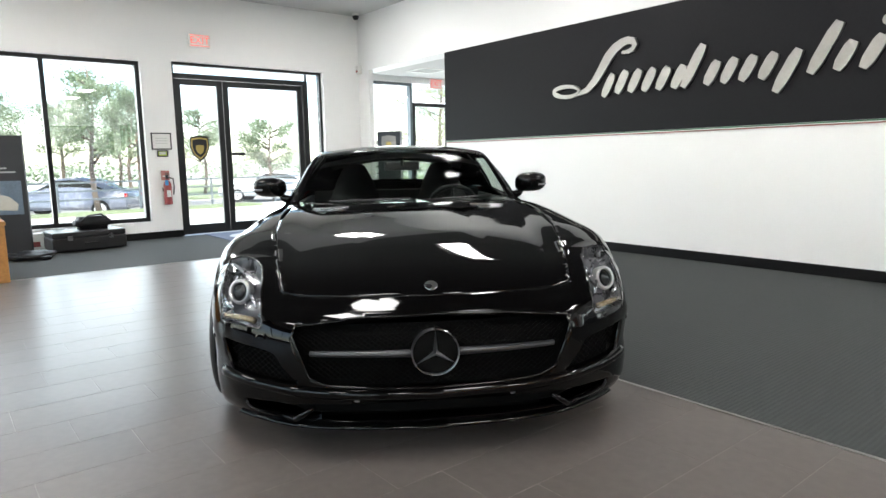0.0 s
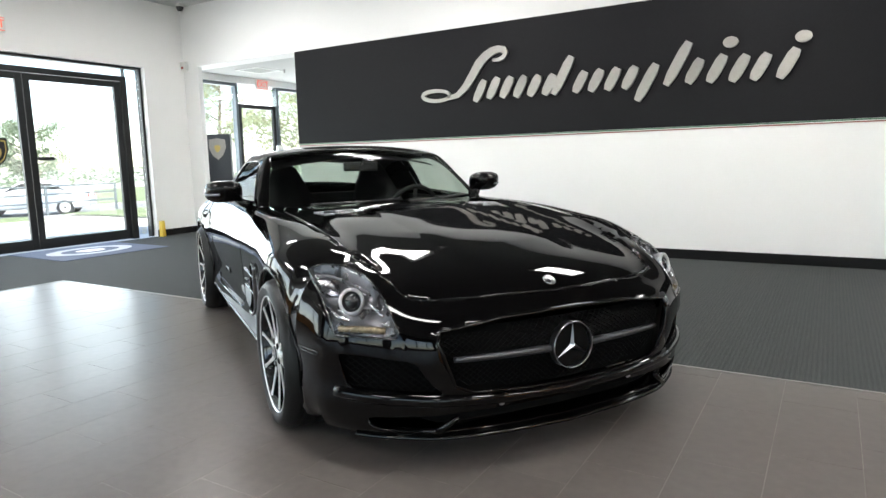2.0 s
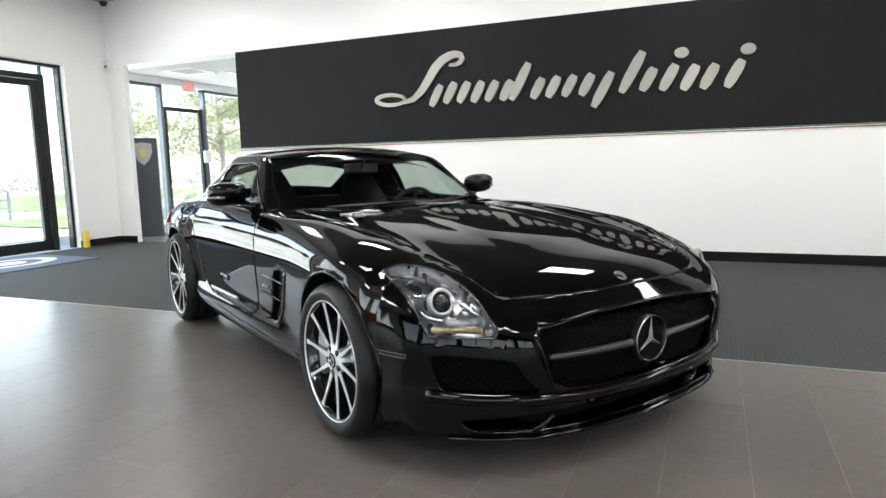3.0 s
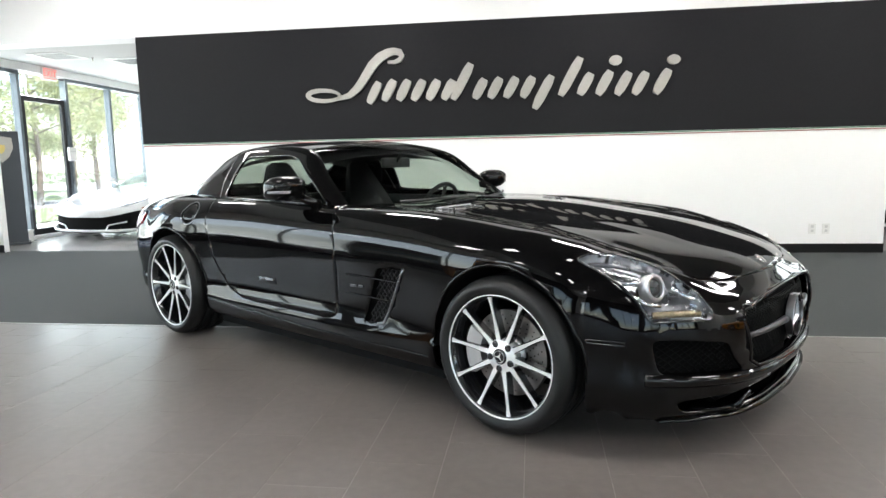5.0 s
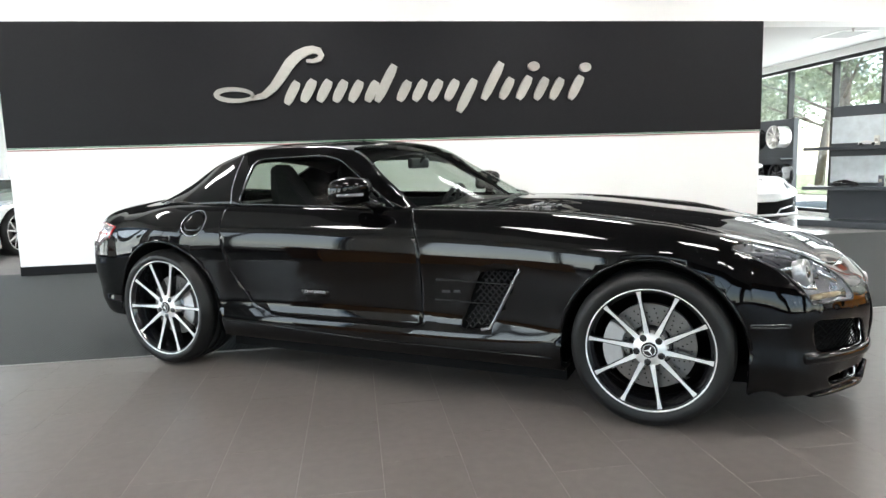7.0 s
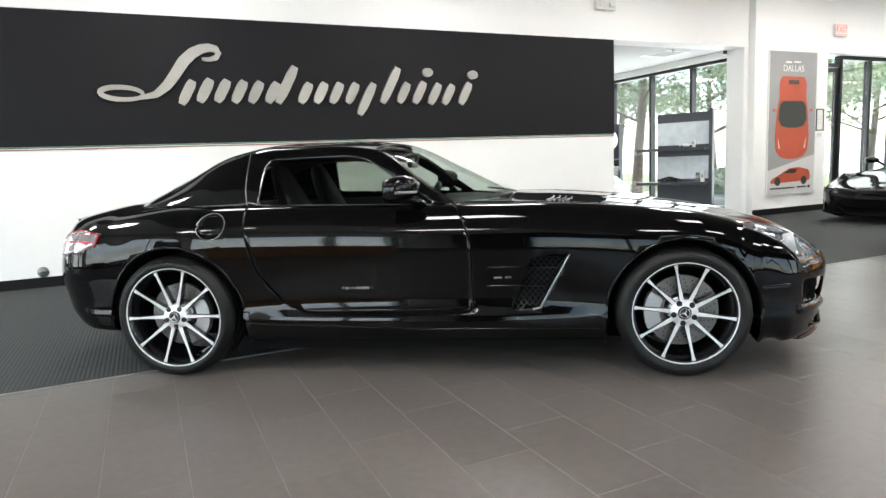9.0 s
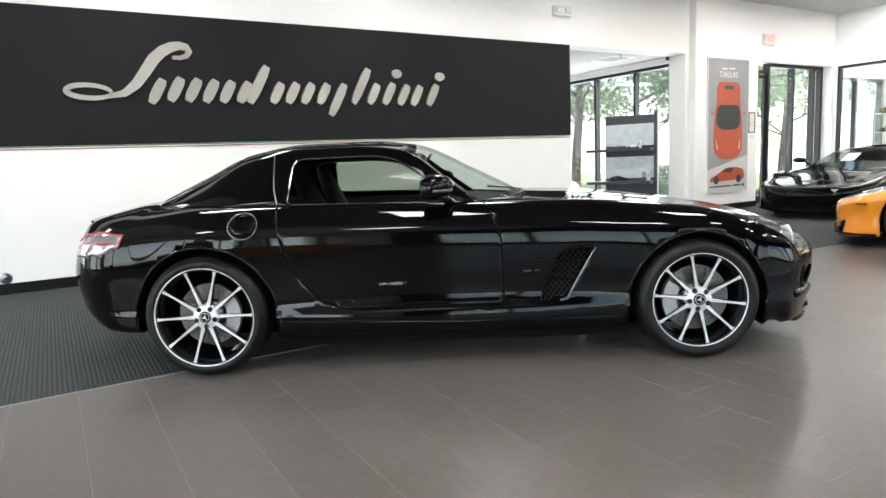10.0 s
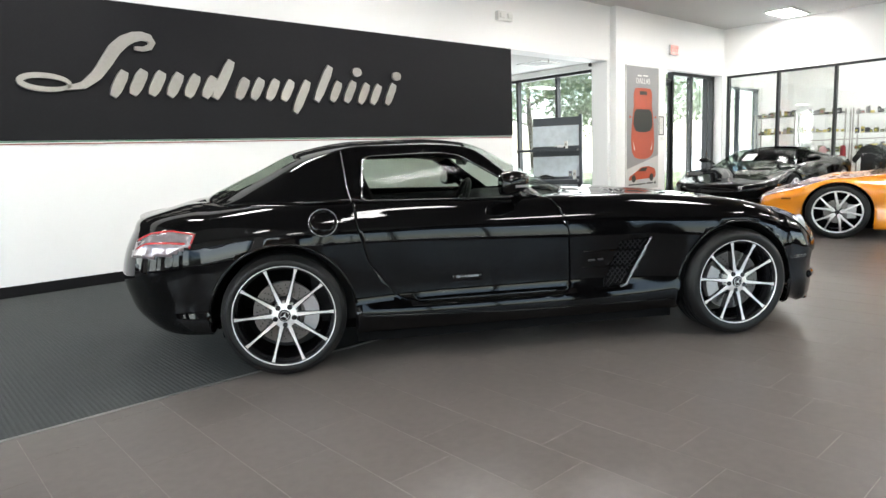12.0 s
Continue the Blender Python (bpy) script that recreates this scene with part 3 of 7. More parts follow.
    bmesh.ops.recalc_face_normals(bm, faces=bm.faces[:])
    ref = max(bm.faces, key=lambda f: f.calc_center_median().z)
    if ref.normal.z < 0:
        bmesh.ops.reverse_faces(bm, faces=bm.faces[:])
    return bm


TAIL = [(-2.00, .27), (-2.13, .275), (-2.25, .36), (-2.30, .46), (-2.325, .575), (-2.295, .69), (-2.245, .785), (-2.205, .856), (-2.03, .908), (-1.93, .935), (-1.83, .947), (-1.75, .958)]
NOSE = [(1.99, .14), (2.155, .135), (2.187, .218), (2.202, .325), (2.218, .455), (2.205, .555), (2.152, .614), (2.035, .667), (1.942, .709), (1.872, .7325), (1.810, .7515), (XF, .771)]


def inside(poly, u, v):
    c = False
    for (a, b), (p, q) in zip(poly, poly[1:] + poly[:1]):
        if (b > v) != (q > v) and u < (p - a) * (v - b) / (q - b) + a:
            c = not c
    return c


def offset_poly(poly, d):
    """The outline moved inwards by d."""
    area = sum(a * q - p * b for (a, b), (p, q) in zip(poly, poly[1:] + poly[:1]))
    s = 1 if area > 0 else -1
    out = []
    n = len(poly)
    for i in range(n):
        a, b, c = Vector(poly[i - 1]), Vector(poly[i]), Vector(poly[(i + 1) % n])
        d1, d2 = (b - a).normalized(), (c - b).normalized()
        n1, n2 = Vector((-d1.y, d1.x)) * s, Vector((-d2.y, d2.x)) * s
        m = (n1 + n2).normalized()
        out.append(tuple(b + m * d / max(0.4, m.dot(n1))))
    return out


def rounded(poly, r, n=4):
    """The outline with rounded corners."""
    out = []
    k = len(poly)
    for i in range(k):
        a, b, c = Vector(poly[i - 1]), Vector(poly[i]), Vector(poly[(i + 1) % k])
        ra = min(r, (a - b).length * .45)
        rc = min(r, (c - b).length * .45)
        p, q = b + (a - b).normalized() * ra, b + (c - b).normalized() * rc
        for j in range(n + 1):
            t = j / n
            out.append(tuple((1 - t) ** 2 * p + 2 * t * (1 - t) * b + t * t * q))
    return out


def cut(bm, poly, U, V, test=None):
    """Cuts the mesh along an outline given in the plane of U and V; returns the faces inside it that look towards U x V."""
    U, V = Vector(U).normalized(), Vector(V).normalized()
    W = U.cross(V)
    us, vs = [p[0] for p in poly], [p[1] for p in poly]
    lim = (min(us) - .06, max(us) + .06, min(vs) - .06, max(vs) + .06)

    def near():
        out = []
        for f in bm.faces:
            if f.normal.dot(W) < 0.02:
                continue
            c = f.calc_center_median()
            if lim[0] < c.dot(U) < lim[1] and lim[2] < c.dot(V) < lim[3] and (test is None or test(c)):
                out.append(f)
        return out
    for a, b in zip(poly, poly[1:] + poly[:1]):
        e = U * (b[0] - a[0]) + V * (b[1] - a[1])
        if e.length < 1e-6:
            continue
        no = e.cross(W).normalized()
        co = U * a[0] + V * a[1]
        mid, half = ((a[0] + b[0]) / 2, (a[1] + b[1]) / 2), e.length / 2 + .05
        fs = [f for f in near() if math.hypot(f.calc_center_median().dot(U) - mid[0], f.calc_center_median().dot(V) - mid[1]) < half]
        geom = list({*fs, *(x for f in fs for x in f.edges), *(x for f in fs for x in f.verts)})
        if geom:
            bmesh.ops.bisect_plane(bm, geom=geom, dist=1e-5, plane_co=co, plane_no=no)
    return [f for f in near() if inside(poly, f.calc_center_median().dot(U), f.calc_center_median().dot(V))]


def lift(bm, faces):
    """Takes faces out of bm into a bmesh of their own."""
    out = bmesh.new()
    made = {}
    for f in faces:
        vs = []
        for v in f.verts:
            if v not in made:
                made[v] = out.verts.new(v.co)
            vs.append(made[v])
        out.faces.new(vs)
    bmesh.ops.delete(bm, geom=faces, context="FACES")
    return out


def flange(bm, depth):
    """Gives a sheet a turned-in edge."""
    bm.normal_update()
    edges = [e for e in bm.edges if e.is_boundary]
    normal = {v: v.normal.copy() for e in edges for v in e.verts}
    r = bmesh.ops.extrude_edge_only(bm, edges=edges)
    for v in [g for g in r["geom"] if isinstance(g, bmesh.types.BMVert)]:
        near = min(normal, key=lambda o: (o.co - v.co).length_squared)
        v.co -= normal[near] * depth
    return bm


def panel(bm, poly, U, V, gap=0.006, test=None, depth=0.012):
    """Cuts a panel with a shut line round it out of the body."""
    cut(bm, poly, U, V, test)
    inner = offset_poly(poly, gap)
    fin = set(cut(bm, inner, U, V, test))
    ring = [f for f in cut(bm, poly, U, V, test) if f not in fin]
    fin = [f for f in fin if f.is_valid]
    out = lift(bm, fin)
    bmesh.ops.delete(bm, geom=[f for f in ring if f.is_valid], context="FACES")
    return flange(out, depth)


def on_surface(tree, U, V, u, v, out=0.0, side=3.0):
    """The point of a surface straight under (u, v) in the plane of U and V, lifted by out."""
    U, V = Vector(U).normalized(), Vector(V).normalized()
    W = U.cross(V)
    loc, no, _, _ = tree.ray_cast(U * u + V * v + W * side, -W)
    return loc + no * out if loc else None


def strip_on(tree, U, V, pts, radius, out=0.0, closed=False, sides=6, fine=6):
    """A thin round bead that follows a surface under a polyline."""
    dense = []
    pairs = list(zip(pts, pts[1:] + (pts[:1] if closed else [])))
    if not closed:
        pairs = pairs[:len(pts) - 1]
    for a, b in pairs:
        for k in range(fine):
            t = k / fine
            p = on_surface(tree, U, V, a[0] + (b[0] - a[0]) * t, a[1] + (b[1] - a[1]) * t, out)
            if p is not None:
                dense.append(p)
    if not closed:
        p = on_surface(tree, U, V, *pts[-1], out)
        if p is not None:
            dense.append(p)
    bm = bmesh.new()
    if len(dense) > 2:
        tube(bm, dense, radius, sides, closed)
    return bm


FRONT = ((0, 1, 0), (0, 0, 1))          # seen from ahead: across, up
RIGHT = ((1, 0, 0), (0, 0, 1))          # seen from the car's right: along, up
LEFT = ((-1, 0, 0), (0, 0, 1))
ABOVE = ((1, 0, 0), (0, 1, 0))


def flip(poly):
    return [(-a, b) for a, b in poly]


def build_wheel(r_tyre, r_rim, width, name="wheel"):
    """A wheel whose face looks along -y: tyre, rim, ten twin-slim spokes, hub, bolts, cap."""
    w = thing(name, "", "")
    for k in ("label", "category"):
        if k in w:
            del w[k]
    h = width / 2
    bm = bmesh.new()
    prof = [(r_rim - .012, -h + .012), (r_rim + .006, -h), (r_rim + .03, -h - .006), (r_tyre - .03, -h - .004), (r_tyre - .008, -h + .018), (r_tyre, -h + .05)]
    grooves = []
    for g in (-.06, 0.0, .06):
        grooves += [(r_tyre, g - .008), (r_tyre - .007, g - .005), (r_tyre - .007, g + .005), (r_tyre, g + .008)]
    prof = prof + [p for p in grooves if abs(p[1]) < h - .05] + [(r_tyre, h - .05), (r_tyre - .008, h - .018), (r_tyre - .03, h + .004), (r_rim + .006, h), (r_rim - .012, h - .012)]
    lathe(bm, prof, 64, "y")
    bmesh.ops.recalc_face_normals(bm, faces=bm.faces[:])
    part("tyre", bm, M_RUBBER, w, "black low-profile tyre", smooth=True)
    bm = bmesh.new()
    lathe(bm, [(r_rim + .001, -h + .012), (r_rim, -h + .003), (r_rim - .004, -h + .002), (r_rim - .0055, -h + .008), (r_rim - .009, -h + .012)], 64, "y")
    bmesh.ops.recalc_face_normals(bm, faces=bm.faces[:])
    part("rim_lip", bm, M_ALLOY, w, "machined silver rim lip", smooth=True)
    bm = bmesh.new()
    lathe(bm, [(r_rim - .009, -h + .012), (r_rim - .024, -h + .034), (r_rim - .03, .02), (r_rim - .03, h - .01)], 64, "y")
    bmesh.ops.recalc_face_normals(bm, faces=bm.faces[:])
    part("rim_barrel", bm, M_RIMBLACK, w, "black rim barrel", smooth=True)
    face = -h + .011
    # one spoke: a bright machined face on a black wedge
    sp = bmesh.new()
    ra, rb = .050, r_rim - .010
    wa, wb = .0108, .0050

    def fy(r):
        return face + .016 * (1 - ((r - ra) / (rb - ra)) ** 1.5) if r > .07 else face + .016
    rows = []
    for k in range(9):
        t = k / 8
        r = ra + (rb - ra) * t
        hw = wa + (wb - wa) * min(1, t * 1.6) + (.005 * max(0, t - .85) / .15)
        rows.append([sp.verts.new((-hw, fy(r), r)), sp.verts.new((hw, fy(r), r)), sp.verts.new((hw, fy(r) + .006, r)), sp.verts.new((-hw, fy(r) + .006, r))])
    for a, b in zip(rows, rows[1:]):
        for k in range(4):
            sp.faces.new((a[k], a[(k + 1) % 4], b[(k + 1) % 4], b[k]))
    sp.faces.new(rows[0])
    sp.faces.new(rows[-1][::-1])
    bmesh.ops.recalc_face_normals(sp, faces=sp.faces[:])
    bk = bmesh.new()
    rows = []
    for k in range(9):
        t = k / 8
        r = ra + (rb + .004 - ra) * t
        hw = wa + .004 + (wb - wa) * min(1, t * 1.6)
        y = fy(min(r, rb)) + .005
        rows.append([bk.verts.new((-hw, y, r)), bk.verts.new((hw, y, r)), bk.verts.new((hw * .7, y + .04, r)), bk.verts.new((-hw * .7, y + .04, r))])
    for a, b in zip(rows, rows[1:]):
        for k in range(4):
            bk.faces.new((a[k], a[(k + 1) % 4], b[(k + 1) % 4], b[k]))
    bmesh.ops.recalc_face_normals(bk, faces=bk.faces[:])
    s0 = part("spoke", sp, M_ALLOY, w)
    b0 = part("spoke_back", bk, M_RIMBLACK, s0)
    for k in range(1, 10):
        s = new("spoke", s0.data)
        s.parent, s.matrix_basis = w, pose(0, 0, 0, 0, 36 * k, 0)
        b = new("spoke_back", b0.data)
        b.parent = s
    bm = bmesh.new()
    lathe(bm, [(.0, face + .008), (.030, face + .008), (.034, face + .012), (.058, face + .013), (.068, face + .018), (.071, face + .06)], 40, "y")
    bmesh.ops.recalc_face_normals(bm, faces=bm.faces[:])
    hub = part("hub", bm, M_ALLOY, w, "machined silver wheel hub", smooth=True)
    bm = bmesh.new()
    lathe(bm, [(0, face + .003), (.029, face + .004), (.033, face + .008)], 28, "y")
    bmesh.ops.recalc_face_normals(bm, faces=bm.faces[:])
    part("cap", bm, M_RIMBLACK, hub, "black centre cap")
    bm = bmesh.new()
    for k in range(3):
        m = pose(0, face + .001, 0, 0, 120 * k, 0)
        vs = [bm.verts.new(m @ Vector(p)) for p in ((-.004, 0, 0), (.004, 0, 0), (0, 0, .023))]
        bm.faces.new(vs)
    lathe(bm, [(.0230, face + .002), (.0245, face + .001), (.0255, face + .004)], 28, "y")
    part("cap_emblem", bm, M_ALLOY, hub)
    bolt = bmesh.new()
    lathe(bolt, [(0, face + .009), (.010, face + .009), (.0140, face + .0105), (.0150, face + .016)], 12, "y")
    bmesh.ops.recalc_face_normals(bolt, faces=bolt.faces[:])
    me = None
    for k in range(5):
        if me is None:
            o = part("bolt", bolt, M_RIMBLACK, hub)
            me = o.data
        else:
            o = new("bolt", me)
            o.parent = hub
        a = radians(72 * k + 18)
        o.matrix_basis = pose(.052 * math.sin(a), 0, .052 * math.cos(a))
    return w


def build_brake(r_disc, front):
    """A drilled disc with its caliper; face along -y."""
    bm = bmesh.new()
    lathe(bm, [(.085, .015), (.09, 0), (r_disc, 0), (r_disc, .03), (.09, .03)], 48, "y")
    bmesh.ops.recalc_face_normals(bm, faces=bm.faces[:])
    holes = bmesh.new()
    for ring in range(4):
        for k in range(24):
            a = 2 * math.pi * (k + ring * .25) / 24
            r = .105 + ring * (r_disc - .125) / 3
            bmesh.ops.create_circle(holes, cap_ends=True, radius=.0035, segments=8, matrix=Matrix.Translation((r * math.cos(a), -.001, r * math.sin(a))) @ pose(0, 0, 0, 90, 0, 0))
    hat = bmesh.new()
    lathe(hat, [(0, -.02), (.075, -.02), (.085, .016)], 32, "y")
    bmesh.ops.recalc_face_normals(hat, faces=hat.faces[:])
    cal = bmesh.new()
    outline = []
    a0, a1 = (-34, 34)
    for k in range(9):
        a = radians(a0 + (a1 - a0) * k / 8)
        outline.append(((r_disc + .012) * math.cos(a), (r_disc + .012) * math.sin(a)))
    for k in range(9):
        a = radians(a1 - (a1 - a0) * k / 8)
        outline.append(((r_disc - .062) * math.cos(a), (r_disc - .062) * math.sin(a)))
    plate(cal, outline, -.045, -.004)
    bmesh.ops.bevel(cal, geom=[e for e in cal.edges if e.calc_length() > .03], offset=.006, segments=2, affect="EDGES")
    return bm, holes, hat, cal


def fair_bonnet(bm):
    """Draws one even surface through the bonnet, with a low power dome between two creases."""
    def ramp(a, b, v):
        t = min(1, max(0, (v - a) / (b - a)))
        return t * t * (3 - 2 * t)

    def crown(x):
        """Height of the middle line: an even fall that steepens towards the nose."""
        if x < 1.7:
            return float(np.polyval(line, x - 1.3)) + lift * ramp(1.2, 1.7, x)
        u = min(1.1, (x - 1.7) / .475)
        return top - .2 * (x - 1.7) - .85 * .475 / 4.3 * u ** 4.3
    bm.normal_update()
    vs = [v for v in bm.verts if v.co.z > .55 and abs(v.co.y) < .72 and .45 < v.co.x and v.co.x + .21 * v.co.y ** 2 < 2.17 and v.normal.z > .3]
    co = np.array([v.co[:] for v in vs])
    middle = (np.abs(co[:, 1]) < .22) & (co[:, 0] < 1.75)
    line = np.polyfit(co[middle, 0] - 1.3, co[middle, 2] + .15 * co[middle, 1] ** 2, 3)
    top, lift = .7845, 0.0
    lift = top - float(np.polyval(line, .4))
    for v in vs:
        x, y = v.co.x, abs(v.co.y)
        forward = x + .21 * y * y * ramp(1.2, 1.9, x)
        z = crown(forward) - (.065 - .015 * ramp(1.2, 1.95, x)) * y * y
        k = ramp(.68, .50, y) * ramp(.45, .62, x) * ramp(2.17, 2.10, forward)
        v.co.z += (z - v.co.z) * k + .0045 * ramp(.31, .215, y) * ramp(.5, .8, x) * ramp(2.0, 1.6, x)


def settle(car):
    """Draws the flanks, and the nose a little more, down towards the wheels; sills and shoulders keep their height."""
    seen = set()
    for ob in car.children_recursive:
        flat, up = True, ob
        while up is not car:
            flat = flat and up.matrix_basis == Matrix()
            up = up.parent
        if ob.type != "MESH" or not flat or ob.data.name in seen:
            continue
        seen.add(ob.data.name)
        for v in ob.data.vertices:
            x, z = v.co.x, v.co.z
            if .13 < z < .82:
                f = min(1, max(0, (x - 1.1) / .8))
                v.co.z -= (.020 + .015 * f * f * (3 - 2 * f)) * math.sin(math.pi * (z - .13) / .69)


def build_coupe():
    car = thing("sports_coupe", "glossy black two-door sports coupe with long bonnet and silver ten-spoke wheels", "car", CAR)
    bm = lower_body(section, ((AXR, ARCH_R), (AXF, ARCH_F)), HUB, TAIL, NOSE, XB, XF, 2.2, 2.4, True)
    fair_bonnet(bm)
    tree = BVHTree.FromBMesh(bm)
    # open cockpit
    cock = [(.46, 0), (.40, .40), (.17, .735), (-.4, .775), (-1.15, .77), (-1.60, .60), (-1.72, .3), (-1.74, 0)]
    ring = cock + [(x, -y) for x, y in cock[-2:0:-1]]
    bmesh.ops.delete(bm, geom=cut(bm, ring, *ABOVE, test=lambda c: c.z > .8), context="FACES")
    # grille mouth
    mouth = [(-.525, .579), (-.30, .600), (0, .606), (.30, .600), (.525, .579), (.538, .542), (.480, .380), (.415, .346), (.2, .330), (0, .326), (-.2, .330), (-.415, .346), (-.480, .380), (-.538, .542)]
    bmesh.ops.delete(bm, geom=cut(bm, mouth, *FRONT, test=lambda c: c.x > 1.7), context="FACES")
    # corner intakes and lower slots
    corner = [(-.845, .503), (-.64, .482), (-.605, .468), (-.578, .41), (-.510, .340), (-.60, .340), (-.70, .348), (-.81, .364)]
    low = [(-.765, .245), (-.60, .256), (-.44, .262), (0, .266), (.44, .262), (.60, .256), (.765, .245), (.735, .192), (.60, .180), (.40, .174), (0, .170), (-.40, .174), (-.60, .180), (-.735, .192)]
    for pl in (corner, flip(corner), low):
        bmesh.ops.delete(bm, geom=cut(bm, rounded(pl, .03, 3), *FRONT, test=lambda c: c.x > 1.5), context="FACES")
    # lamps
    lampd = Vector((.62, -.55, .56)).normalized()
    lamp_side = {}
    for side in (-1, 1):
        w = Vector((lampd.x, lampd.y * -side, lampd.z))
        v = (Vector((0, 0, 1)) - w * w.z).normalized()
        u = v.cross(w)
        pts3 = [(1.625, .850, .742), (1.655, .80, .760), (1.72, .735, .760), (1.82, .69, .738), (1.91, .668, .695), (1.995, .642, .618), (2.038, .622, .545), (2.033, .632, .521), (1.965, .725, .526), (1.885, .812, .528), (1.86, .82, .58), (1.79, .838, .662), (1.70, .85, .710)]
        poly = [(Vector((x, side * y, z)).dot(u), Vector((x, side * y, z)).dot(v)) for x, y, z in pts3]
        poly = rounded(poly, .012, 2)
        fs = cut(bm, poly, u, v, test=lambda c: c.x > 1.2 and c.y * side > .3)
        lamp_side[side] = (lift(bm, fs), u, v, w, poly)
    # vents behind the front wheels
    vent = [(.785, .645), (.60, .630), (.492, .362), (.632, .372)]
    for side, view in ((-1, RIGHT), (1, LEFT)):
        pl = vent if side < 0 else flip(vent)
        bmesh.ops.delete(bm, geom=cut(bm, rounded(pl, .02, 2), *view, test=lambda c: c.y * side > .5), context="FACES")
    # shut lines: doors, bonnet, fuel flap
    door = rounded([(.205, .905), (.235, .84), (.292, .72), (.300, .36), (.24, .338), (-.55, .348), (-.72, .40), (-.875, .60), (-.93, .80), (-.945, .935)], .04, 3)
    flap = [(-1.105 + .070 * math.cos(2 * math.pi * k / 20), .822 + .060 * math.sin(2 * math.pi * k / 20)) for k in range(20)]
    for side, view in ((-1, RIGHT), (1, LEFT)):
        d = panel(bm, door if side < 0 else flip(door), *view, test=lambda c: c.y * side > .6 and c.z > .3)
        dp = part("door", d, M_PAINT, car, "gloss black door", smooth=True)
        h = bmesh.new()
        for a in ((-.405, -.235, .466, .500),):
            p = on_surface(tree, *view, -side * (a[0] + a[1]) / 2 * -1 if side > 0 else (a[0] + a[1]) / 2, .483)
            y = abs(p.y)
            box(h, a[0], a[1], side * (y - .004), side * (y + .005), a[2], a[3], bevel=.004)
        hp = part("handle", h, M_PAINT, dp, "flush black door handle", smooth=True)
        h = bmesh.new()
        box(h, -.385, -.255, side * (y + .003), side * (y + .0065), .484, .497, bevel=.0015)
        part("handle_strip", h, M_SATIN, hp, "bright upper face of the handle")
        if side < 0:
            f = panel(bm, flap, *view, test=lambda c: c.y * side > .5, gap=.005)
            part("fuel_flap", f, M_PAINT, car, "round black fuel flap", smooth=True)
            ring = [(-1.105 + .076 * math.cos(2 * math.pi * k / 24), .822 + .066 * math.sin(2 * math.pi * k / 24)) for k in range(24)]
            part("flap_ring", strip_on(tree, *view, ring, .0025, out=.001, closed=True, fine=2), M_SATIN, car, "bright ring round the fuel flap", smooth=True)
    hoodl = [(.50, .0), (.47, .42), (.34, .64), (.60, .712), (1.07, .713), (1.35, .692), (1.56, .660), (1.80, .622), (1.945, .602), (1.985, .590), (2.022, .52), (2.075, .304), (2.098, .13), (2.103, 0)]
    hring = hoodl + [(x, -y) for x, y in hoodl[-2:0:-1]]
    hd = panel(bm, hring, *ABOVE, gap=.0025, test=lambda c: c.z > .55 and c.x > .3)
    bonnet = part("bonnet", hd, M_PAINT, car, "long gloss black bonnet", smooth=True)
    # two slatted vents near the windscreen
    for side in (-1, 1):
        for k in range(4):
            x = .74 + .034 * k
            part("vent_slat", strip_on(tree, *ABOVE, [(x, side * (.36 + .01 * k)), (x - .012, side * .46), (x - .05, side * (.57 - .01 * k))], .0048, out=.002, fine=5), M_SATIN, bonnet, "slim bright slat of a bonnet vent", smooth=True)
    shell = flange(bm, .014)
    part("body", shell, M_PAINT, car, "gloss black bodywork", smooth=True)
    # underside and wheel wells
    for bx in ((-1.98, AXR - ARCH_R, -.66, .66, .225, .30), (AXR + ARCH_R, AXF - ARCH_F, -.82, .82, .118, .21), (AXF + ARCH_F, 2.02, -.45, .45, .125, .19), (AXR - ARCH_R, AXR + ARCH_R, -.60, .60, .150, .26), (AXF - ARCH_F, AXF + ARCH_F, -.60, .60, .118, .21)):
        part("underbody", boxes(bx), M_DARK, car, "dark plastic underside")
    for xc, r in ((AXF, ARCH_F), (AXR, ARCH_R)):
        for side in (-1, 1):
            w = bmesh.new()
            rings = []
            for y in (.52, .60, .93):
                rings.append([w.verts.new((xc - (r + .004) * math.cos(a), side * y, HUB + (r + .004) * math.sin(a))) for a in [math.pi * (k / 24 * 1.04 - .02) for k in range(25)]])
            for a, b in zip(rings, rings[1:]):
                for k in range(24):
                    w.faces.new((a[k], a[k + 1], b[k + 1], b[k]))
            w.faces.new(rings[0])
            bmesh.ops.recalc_face_normals(w, faces=w.faces[:])
            part("wheel_arch_liner", w, M_DARK, car)
            # rolled lip along the arch
            view = RIGHT if side < 0 else LEFT
            s = 1 if side < 0 else -1
            pts = [(s * (xc - (r + .006) * math.cos(a)), HUB + (r + .006) * math.sin(a)) for a in [math.pi * k / 26 for k in range(1, 26)]]
            part("arch_lip", strip_on(tree, *view, pts, .0075, out=-.001, fine=1), M_PAINT, car, smooth=True)
    # grille: recess, mesh, bar, star ring
    g = thing("grille", "", "")
    for k in ("label", "category"):
        if k in g:
            del g[k]
    g.parent = car
    rec = bmesh.new()
    grid = []
    for j in range(7):
        row = []
        for k in range(25):
            y, z = -.57 + 1.14 * k / 24, .31 + .31 * j / 6
            q = on_surface(tree, *FRONT, y, z, -.065)
            row.append(rec.verts.new(q if q is not None else (1.9, y, z)))
        grid.append(row)
    for a, b in zip(grid, grid[1:]):
        for k in range(24):
            rec.faces.new((a[k], a[k + 1], b[k + 1], b[k]))
    part("cavity", rec, M_DARK, g)
